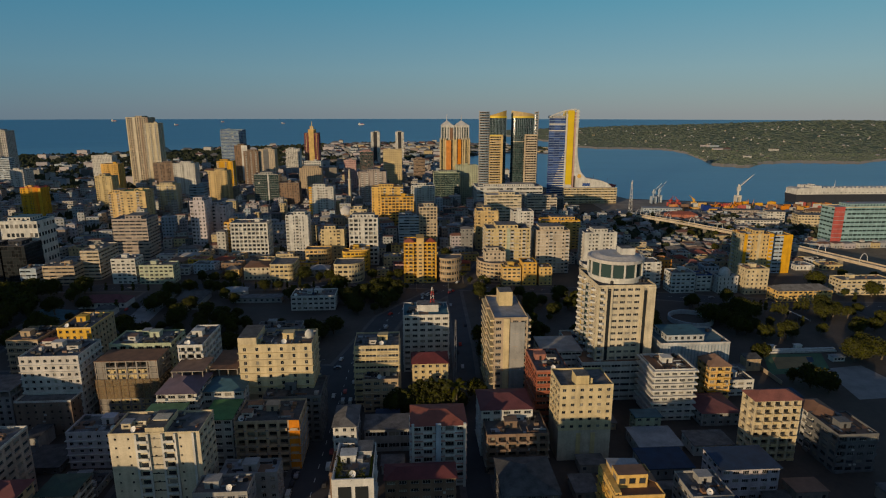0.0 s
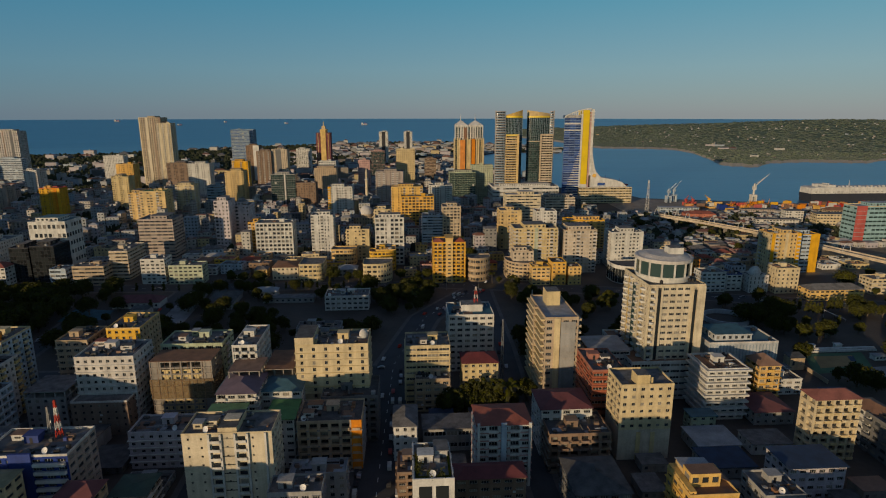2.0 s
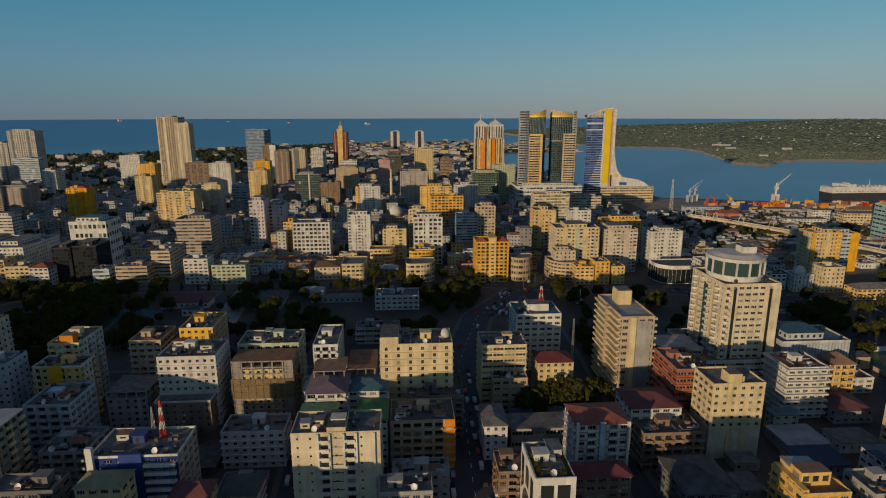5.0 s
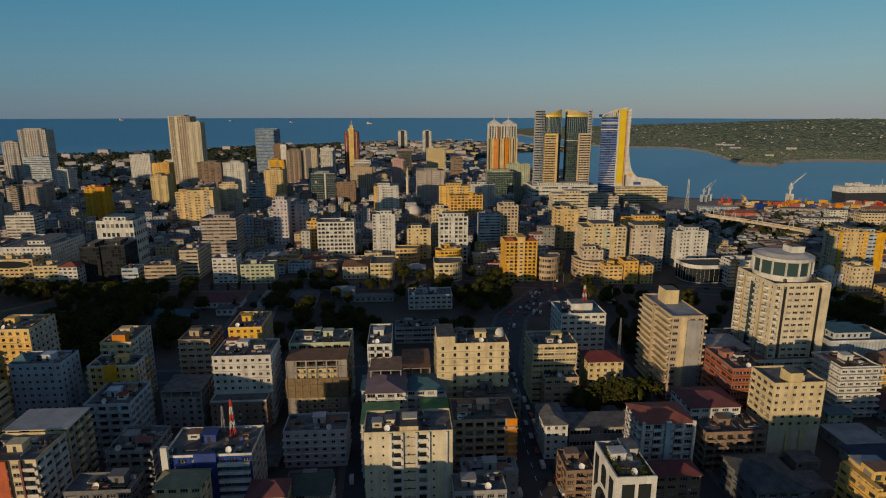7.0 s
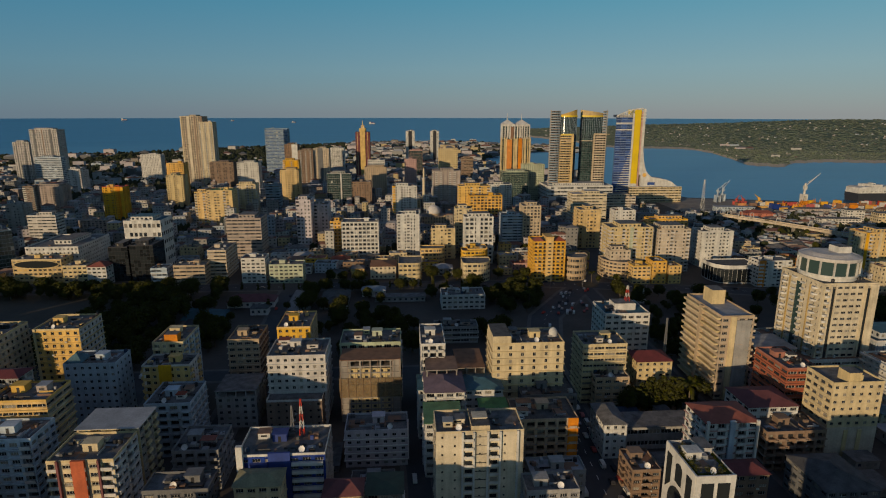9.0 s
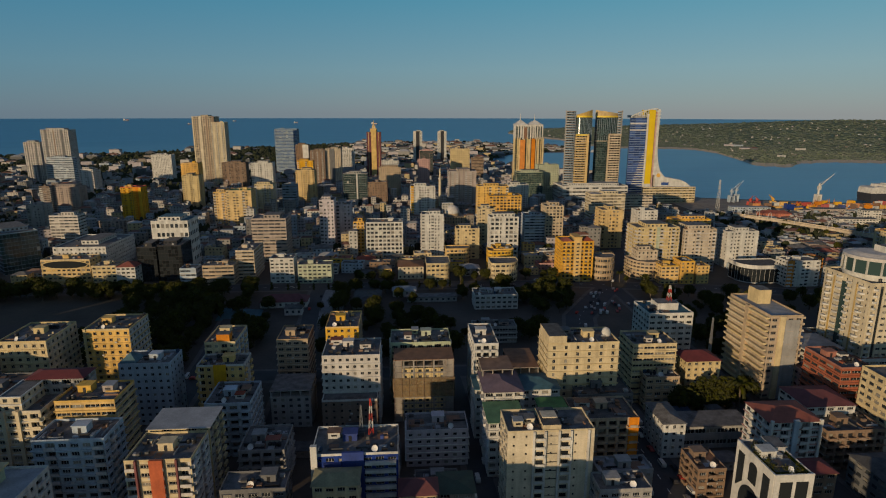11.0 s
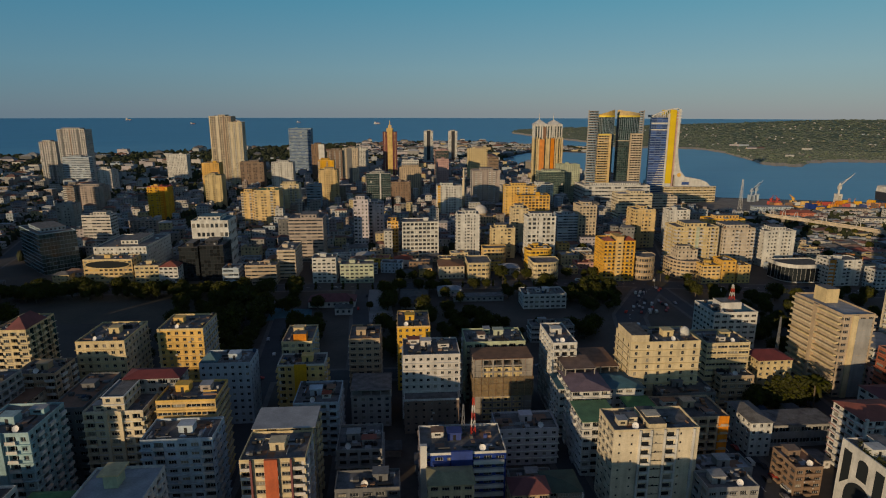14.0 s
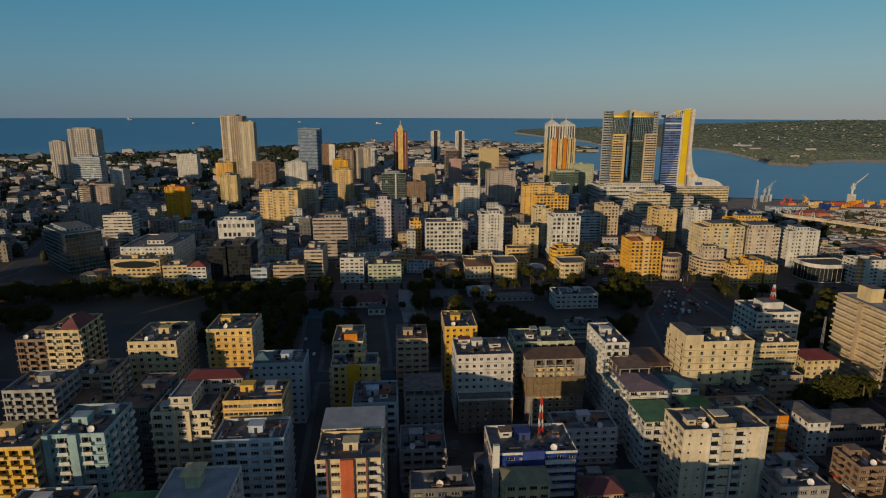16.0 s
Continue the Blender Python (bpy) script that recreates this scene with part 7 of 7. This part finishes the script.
rng = random.Random(21)
far_pts = []
for i in range(15000):
    a = radians(8.5 + 48 * rng.random())
    c = coast(a)
    r = c + 62 + (shore_end(a) - 30 - c) * rng.random() ** 1.5
    x, y = r * math.sin(a), r * math.cos(a)
    s = 3.5 + 7 * rng.random() ** 2 + r / 700
    far_pts.append((x, y, s, (2.5 + 3 * rng.random()) * (1 if r < 2600 else 0.6), lift(x, y)))
domes("far_wood", "dark green woods along the far shore", far_pts, "leaf_hazed")


def town(name, label, lots, windows):
    """Low houses too far to tell apart: walls with dark openings, flat or hipped roofs."""
    g, rng = Geo(), random.Random(len(lots))
    for x, y, w, d, h, z, turn in lots:
        n = len(g.v)
        g.box(-w / 2, w / 2, -d / 2, d / 2, 0, h, "town_wall_hazed")
        if rng.random() < 0.28:
            g.hip(-w / 2 - 0.5, w / 2 + 0.5, -d / 2 - 0.5, d / 2 + 0.5, h, min(w, d) * 0.25, "town_roof")
        else:
            g.box(-w / 2 + 0.3, w / 2 - 0.3, -d / 2 + 0.3, d / 2 - 0.3, h + 0.004, h + 0.35, "town_roof")
            if rng.random() < 0.5:
                u, v = (rng.random() - 0.5) * w * 0.4, (rng.random() - 0.5) * d * 0.4
                g.box(u - 1.6, u + 1.6, v - 1.6, v + 1.6, h + 0.36, h + 2.8, "town_wall_hazed")
        if windows:
            fl, nc = max(1, int(h / 3.2)), max(2, int(w / 3.4))
            for i in range(fl):
                for c in range(nc):
                    m, zz = -w / 2 + (c + 0.5) * w / nc, i * h / fl + 1.0
                    g.box(m - 0.75, m + 0.75, -d / 2 - 0.05, -d / 2 - 0.004, zz, zz + 1.4, "glass_far")
                    if c < 3:
                        v = -d / 2 + (c + 0.5) * d / 3
                        g.box(-w / 2 - 0.05, -w / 2 - 0.004, v - 0.7, v + 0.7, zz, zz + 1.4, "glass_far")
                        g.box(w / 2 + 0.004, w / 2 + 0.05, v - 0.7, v + 0.7, zz, zz + 1.4, "glass_far")
        ca, sa = math.cos(turn), math.sin(turn)
        for i in range(n, len(g.v)):
            px, py, pz = g.v[i]
            g.v[i] = (x + px * ca - py * sa, y + px * sa + py * ca, z + pz)
    return tagged(new(name, g.mesh(name)), label, "houses", kind="stuff")


# single low houses of the nearer town
PLAIN = ("cream", "white", "tan", "beige", "grey", "white", "concrete", "sky_blue", "pink", "cream", "yellow", "brown")
rng = random.Random(31)
made = 0
y = 494.0
while y < 575:
    x = -640.0
    while x < 440:
        w, d = 10 + rng.random() * 10, 9 + rng.random() * 6
        px, py = x + rng.random() * 3, y + rng.random() * 4
        tall = rng.random()
        h = 4.5 + 5 * tall if y < 560 else 6 + 9 * tall ** 1.5
        x += w + 3.0 + rng.random() * 3
        if px > 230:
            h = min(h, 4.2)
        if px < -470 or px > 400 or not free(px, px + w, py, py + d, 1.0) or on_road(px + w / 2, py + d / 2, 7):
            continue
        if rng.random() < 0.06:
            plant(KINDS[rng.choice((0, 1, 3))], px + w / 2, py + d / 2, 0.8 + 0.4 * rng.random(), rng.random() * 360)
            continue
        wall = rng.choice(PLAIN)
        kind = rng.random()
        top = rng.choice(("roof_grey", "roof_grey", "roof_dark", "roof_white", "roof_brown", "roof_red", "rust"))
        floors = max(1, round(h / 3.1))
        look_of = {"roof_grey": "grey", "roof_dark": "dark", "roof_white": "pale", "roof_brown": "brown", "roof_red": "red", "rust": "rusty"}[top]
        building("house", f"low {wall.replace('_', ' ')} plastered town house with {look_of} {'hipped' if kind < 0.4 else 'flat'} roof", px, px + w, py, d, h, floors, rng.choice(("punch", "wide", "punch")), wall, roof="hip" if kind < 0.4 else "flat", top=top, rz=rng.choice((0, 0, 0, 4, -6)), group="low town houses", stairs=False)
        made += 1
    y += 17.5

rng = random.Random(41)
lots, woods = [], []
y = 577.0
while y < 2900:
    step = 12.0 if y < 860 else 15.5 if y < 1150 else (21 if y < 1700 else 34)
    x = -1500.0 - (y - 640) * 0.3
    while x < 620:
        w, d = step * (0.5 + 0.8 * rng.random() ** 1.5), step * (0.5 + 0.35 * rng.random())
        px, py = x + rng.random() * 3, y + rng.random() * 4
        x += w + step * 0.14 * (0.5 + rng.random())
        if abs(px + 60) > 300 + py * 0.86 or not inside(px - 8, py) or not inside(px + 14, py + 10) or not free(px, px + w, py, py + d, 1.0) or on_road(px + w / 2, py + d / 2, 7):
            continue
        green = 0.11 if py < 1000 else (0.28 if py < 1500 else 0.5)
        if px < -330:
            green += 0.40
        if px > 230 and py > 600:
            green = 0.62
            if 800 < py < 1900:
                continue
        if rng.random() < green:
            for j in range(3):
                woods.append((px + w * rng.random(), py + d * rng.random(), step * 0.2 + 2 * rng.random(), (5 + 5 * rng.random()) * (0.6 if px > 230 else 1.0), 0.0))
            continue
        h = 5 + 14 * rng.random() ** 2 + (14 * rng.random() if rng.random() < 0.30 and -460 < px < 240 and py < 1350 else 0)
        if px > 230:
            h = min(h, 5.5)
        lots.append((px + w / 2, py + d / 2, w, d, h, 0.0, rng.choice((0, 0, 0.08, -0.12, 0.2))))
    y += step * 0.94
town("town_houses", "crowded low houses of the old town", [l for l in lots if l[1] < 1150], True)
town("far_town_houses", "distant low houses among trees", [l for l in lots if l[1] >= 1150], False)
domes("town_trees", "dark green trees among the far houses", woods, "leaf_mid")
rng = random.Random(43)
villas = []
for i in range(240):
    a = radians(10 + 42 * rng.random())
    r = coast(a) + 90 + 2500 * rng.random() ** 0.8
    x, y = r * math.sin(a), r * math.cos(a)
    if r < shore_end(a) - 150:
        villas.append((x, y, 6 + 13 * rng.random() ** 4, 5 + 4 * rng.random(), 3.6 + 2.4 * rng.random(), lift(x, y) - 0.5, rng.random()))
for i in range(16):
    villas.append((2110 + i * 17, 2850 - i * 16, 20, 12, 9.0, 0.0, -0.5))
for x, y, w in ((1317, 2519, 46), (1345, 2500, 36), (1235, 2262, 44), (1262, 2248, 24), (1437, 2221, 34), (1110, 1850, 20)):
    villas.append((x, y, w, 16, 9.0, 0.0, 0.1))
town("far_shore_houses", "scattered pale houses on the far shore", villas, False)

# unseen plain blocks added behind, below and west of the flight, which shade the streets
rng = random.Random(51)
x = -470.0
SHADE_BEHIND = [(-333, -309, 88, 22, 46), (-343, -325, 130, 18, 29.5), (-454, -436, 90, 22, 40), (-434, -414, 90, 22, 43), (-197, -168, 132, 17, 29), (-66, -44, 100, 20, 26), (-22, 4, 100, 20, 32), (18, 50, 100, 22, 19.5), (58, 102, 96, 22, 21.5), (-134, -118, 112, 22, 28), (-163, -142, 110, 20, 28), (-516, -486, 90, 22, 50)]
SHADE_WEST = [(-452, -420, 230, 24, 44), (-440, -406, 260, 22, 42), (-468, -424, 292, 24, 30), (-528, -485, 300, 24, 30), (-545, -475, 372, 24, 22), (-605, -530, 460, 26, 46), (-670, -595, 560, 26, 72), (-735, -655, 660, 26, 74), (-815, -730, 780, 26, 76), (-900, -820, 920, 28, 66), (-990, -905, 1060, 28, 62)]
for x0, x1, y0, d, h in SHADE_BEHIND + SHADE_WEST:
    building("apartment_building", "unseen tall plain apartment block added to cast shade", x0, x1, y0, d, h, round(h / 3.2), "punch", "beige", group="blocks under the flight")
while x < 290:
    w = 17 + rng.random() * 9
    if not on_road(x + w / 2, 100, w / 2):
        for y0 in (112,):
            h = 20 + rng.random() * 7
            if free(x, x + w, y0, y0 + 24, 1.0):
                building("apartment_building", "unseen plain plastered apartment block added to cast shade", x, x + w, y0, 17 + rng.random() * 7, h, max(3, round(h / 3.2)), "punch", rng.choice(PLAIN), group="blocks under the flight", stairs=False)
    x += w + 4

# ---- low sheds and yards between the near blocks ----
rng = random.Random(57)
SHED_ROOFS = dict(roof_dark="dark sheet", roof_grey="grey sheet", rust="rusty sheet", roof_brown="brown sheet", roof_blue="dark blue sheet")
sheds = 0
for tries in range(900):
    if sheds == 58:
        break
    w, d, h = 6 + rng.random() * 9, 5 + rng.random() * 7, 3.2 + 4.5 * rng.random() ** 2
    x, y = -300 + 490 * rng.random(), 138 + 160 * rng.random()
    if not free(x, x + w, y, y + d, 0.7) or on_road(x + w / 2, y + d / 2, 8.5) or on_road(x, y, 4) or on_road(x + w, y, 4):
        continue
    sheds += 1
    FOOTPRINTS.append((x, x + w, y, y + d))
    key = rng.choice(list(SHED_ROOFS))
    wall = rng.choice(("concrete", "grey", "tan", "brown", "pale"))
    g = Geo().box(0, w, 0, d, 0, h, wall)
    for i in range(max(1, int(w / 3))):
        m = (i + 0.5) * w / max(1, int(w / 3))
        g.box(m - 0.6, m + 0.6, -0.05, -0.004, h * 0.4, h * 0.72, "glass_far")
    shed = tagged(new("shed", g.mesh("shed")), f"low {wall} shed under a {SHED_ROOFS[key]} roof", "shed", "yard sheds")
    shed.matrix_world = pose(x, y, 0)
    lid = Geo()
    lean = rng.choice((0.0, 0.6, -0.6, 1.0))
    lid.face([(-0.4, -0.4, h + 0.02 + max(0, -lean)), (w + 0.4, -0.4, h + 0.02 + max(0, -lean)), (w + 0.4, d + 0.4, h + 0.02 + max(0, lean)), (-0.4, d + 0.4, h + 0.02 + max(0, lean))], key)
    n = len(lid.v)
    lid.v += [(p[0], p[1], p[2] + 0.12) for p in lid.v[:4]]
    for q in ((4, 5, 6, 7), (0, 1, 5, 4), (1, 2, 6, 5), (2, 3, 7, 6), (3, 0, 4, 7)):
        lid.f.append(q)
        lid.mi.append(0)
    part("roof", lid, shed)

# ---- roof clutter ----
def tank_kind(key, label):
    g = lathe([(0.78, 0.0), (0.82, 0.25), (0.80, 0.5), (0.82, 0.75), (0.80, 1.0), (0.82, 1.25), (0.75, 1.45), (0.28, 1.65), (0.28, 1.75)], key, 12)
    b = tagged(new("water_tank", g.mesh("water_tank")), label, "water tank", "roof tanks")
    at = ROOFS[4 if key == "roof_blue" else 3]
    b.matrix_world = pose(at[0].matrix_world.translation.x + at[1] / 2 - 1.4, at[0].matrix_world.translation.y + at[2] / 2 - 1.4, at[3] + 0.02)
    return b


def dish_kind():
    b = thing("satellite_dish", "pale satellite dish on a short roof pole", "satellite dish", ROOFS[5][0].matrix_world.translation.x + ROOFS[5][1] / 2 - 1.6, ROOFS[5][0].matrix_world.translation.y + ROOFS[5][2] / 2 - 1.6, ROOFS[5][3] + 0.02, 0, "roof dishes")
    bowl = lathe([(0.1, 0.0), (0.6, 0.1), (1.0, 0.3), (1.15, 0.42)], "dish_white", 16)
    bowl.f.pop(), bowl.mi.pop()
    part("bowl", bowl, b).matrix_basis = pose(0, 0, 1.3, 60, 0, 0)
    part("pole", Geo().tube([(0, 0.1, 0), (0, 0.1, 1.35)], 0.06, 0.06, "metal_grey", 6), b)
    return b


TANK, TANK_BLUE, DISH = tank_kind("plastic_black", "black plastic water tank on a flat roof"), tank_kind("roof_blue", "blue plastic water tank on a flat roof"), dish_kind()
rng = random.Random(61)
for b, w, d, h, sx, sy in ROOFS:
    at = b.matrix_world.translation
    if at.y < 140:
        continue
    for i in range(rng.choice((1, 2, 3))):
        x, y = (rng.random() - 0.5) * (w - 4), (rng.random() - 0.5) * (d - 4)
        if abs(x - sx) > 3.8 or abs(y - sy) > 3.4:
            for j in range(rng.choice((1, 2, 3))):
                if abs(x + 1.7 * j) < w / 2 - 1.2 and (abs(x + 1.7 * j - sx) > 3.8 or abs(y - sy) > 3.4):
                    copy_thing(TANK if rng.random() < 0.85 else TANK_BLUE, pose(at.x + x + 1.7 * j, at.y + y, h + 0.02, 0, 0, 0))
    if rng.random() < 0.5:
        x = (rng.random() - 0.5) * (w - 5)
        copy_thing(DISH, pose(at.x + x, at.y - d / 2 + 1.6, h + 0.02, 0, 0, rng.random() * 60 - 30))


# ---- cars ----
PARKED = [(-33.5, 178 + 11 * i) for i in range(10)]


def car_kind(key, label, van, wheels=True):
    b = thing("van" if van else "car", label, "car", *PARKED.pop(0), 0.17, 90, "street traffic")
    if van:
        prof = [(-2.3, 0.35), (2.3, 0.35), (2.35, 1.1), (1.7, 1.95), (-2.25, 2.0), (-2.35, 1.0)]
        cab = [(-2.1, 1.25), (2.0, 1.25), (1.68, 1.85), (-2.05, 1.85)]
    else:
        prof = [(-2.1, 0.35), (2.1, 0.35), (2.15, 0.8), (1.2, 0.95), (0.55, 1.45), (-1.2, 1.45), (-1.9, 0.95), (-2.15, 0.85)]
        cab = [(-1.6, 0.98), (1.0, 0.98), (0.5, 1.38), (-1.15, 1.38)]
    shell = prism(Geo(), prof, -0.85, 0.85, key)
    if not wheels:
        for x in (-1.35, 1.35):
            shell.box(x - 0.32, x + 0.32, -0.84, 0.84, 0.02, 0.34, "plastic_black")
    part("body", shell, b)
    part("side_glass", prism(Geo(), cab, -0.87, 0.87, "glass"), b)
    for x in (-1.35, 1.35) if wheels else ():
        for y in (-0.8, 0.8):
            part("wheel", shift(lathe([(0.32, -0.1), (0.32, 0.1)], "plastic_black", 12), 0, 0), b).matrix_basis = pose(x, y, 0.33, 90, 0, 0)
    return b


CARS = [car_kind("white", "white saloon car on the street", False), car_kind("metal_grey", "silver saloon car on the street", False), car_kind("black", "dark saloon car on the street", False), car_kind("white", "white minibus on the street", True), car_kind("red", "red saloon car on the street", False)]
FAR_CARS = [car_kind("white", "white saloon car on the street", False, False), car_kind("metal_grey", "silver saloon car on the street", False, False), car_kind("black", "dark saloon car on the street", False, False), car_kind("white", "white minibus on the street", True, False), car_kind("red", "red saloon car on the street", False, False)]
rng = random.Random(71)
for a, c, w in ROAD_SEGMENTS:
    d = c - a
    if (a.y < 60 and c.y < 150) or a.y > 480 or c.y > 600:
        continue
    turn = math.degrees(math.atan2(d.y, d.x))
    s = 6.0
    while s < d.length - 4:
        p = a + d * (s / d.length)
        s += 18 + rng.random() * 50
        if p.y < 165 or abs(p.x + 100) > 420:
            continue
        side = rng.choice((-0.40, -0.18, 0.18, 0.40))
        n = Vector((-d.y, d.x)).normalized() * side * w
        copy_thing(rng.choice(CARS if p.y < 270 else FAR_CARS), pose(p.x + n.x, p.y + n.y, 0.17, 0, 0, turn + (180 if side > 0 else 0)))
for i in range(17):
    for x in (-46.5, -30.0):
        if rng.random() < 0.8:
            copy_thing(rng.choice(CARS if i < 8 else FAR_CARS), pose(x + rng.random() * 0.4, 186 + i * 7.2 + rng.random(), 0.17, 0, 0, 90))
for i in range(30):
    x, y = 5 + rng.random() * 26, 392 + rng.random() * 60
    copy_thing(rng.choice(FAR_CARS), pose(x - 14 + (y - 392) * 0.35, y, 0.17, 0, 0, 60 + rng.random() * 20))


# ---- street lamps, a white monument and lane lines ----
def street_lamp(x, y, turn):
    b = thing("street_lamp", "grey steel street lamp with a curved arm", "street lamp", x, y, 0.12, turn, "street lamps")
    part("pole", Geo().tube([(0, 0, 0), (0, 0, 8.2), (0.4, 0, 8.9), (1.8, 0, 9.3)], 0.11, 0.06, "metal_grey", 6), b)
    part("lamp_head", Geo().box(1.6, 2.4, -0.16, 0.16, 9.22, 9.38, "metal_grey"), b)


for i in range(7):
    street_lamp(-48.8, 196 + i * 17, 0)
for i in range(5):
    street_lamp(-20 + i * 26, 455 - i * 2.2, 90)
b = thing("monument", "white stone obelisk on a stepped base", "monument", 68.5, 416.2, 0.02)
part("base_step", Geo().box(-3.5, 3.5, -3.5, 3.5, 0, 0.8, "pale").box(-2.2, 2.2, -2.2, 2.2, 0.8, 1.8, "pale"), b)
part("obelisk", Geo().tube([(0, 0, 1.8), (0, 0, 10.5)], 1.3, 0.25, "white", 4), b)
g = Geo()
for name in ("main_road", "avenue"):
    pts, w = STREETS[name]
    z = 0.13 + 0.008 * list(STREETS).index(name)
    for a, c in zip(pts, pts[1:]):
        a, c = Vector(a), Vector(c)
        d = (c - a).normalized()
        n, s = Vector((-d.y, d.x)) * 0.12, 2.0
        while s < (c - a).length - 4:
            p, q = a + d * s, a + d * (s + 3)
            g.face([(*(p - n), z), (*(q - n), z), (*(q + n), z), (*(p + n), z)], "line_white")
            s += 9
tagged(new("lane_marking", g.mesh("lane_marking")), "worn white dashed lane lines", "road marking", kind="structure")
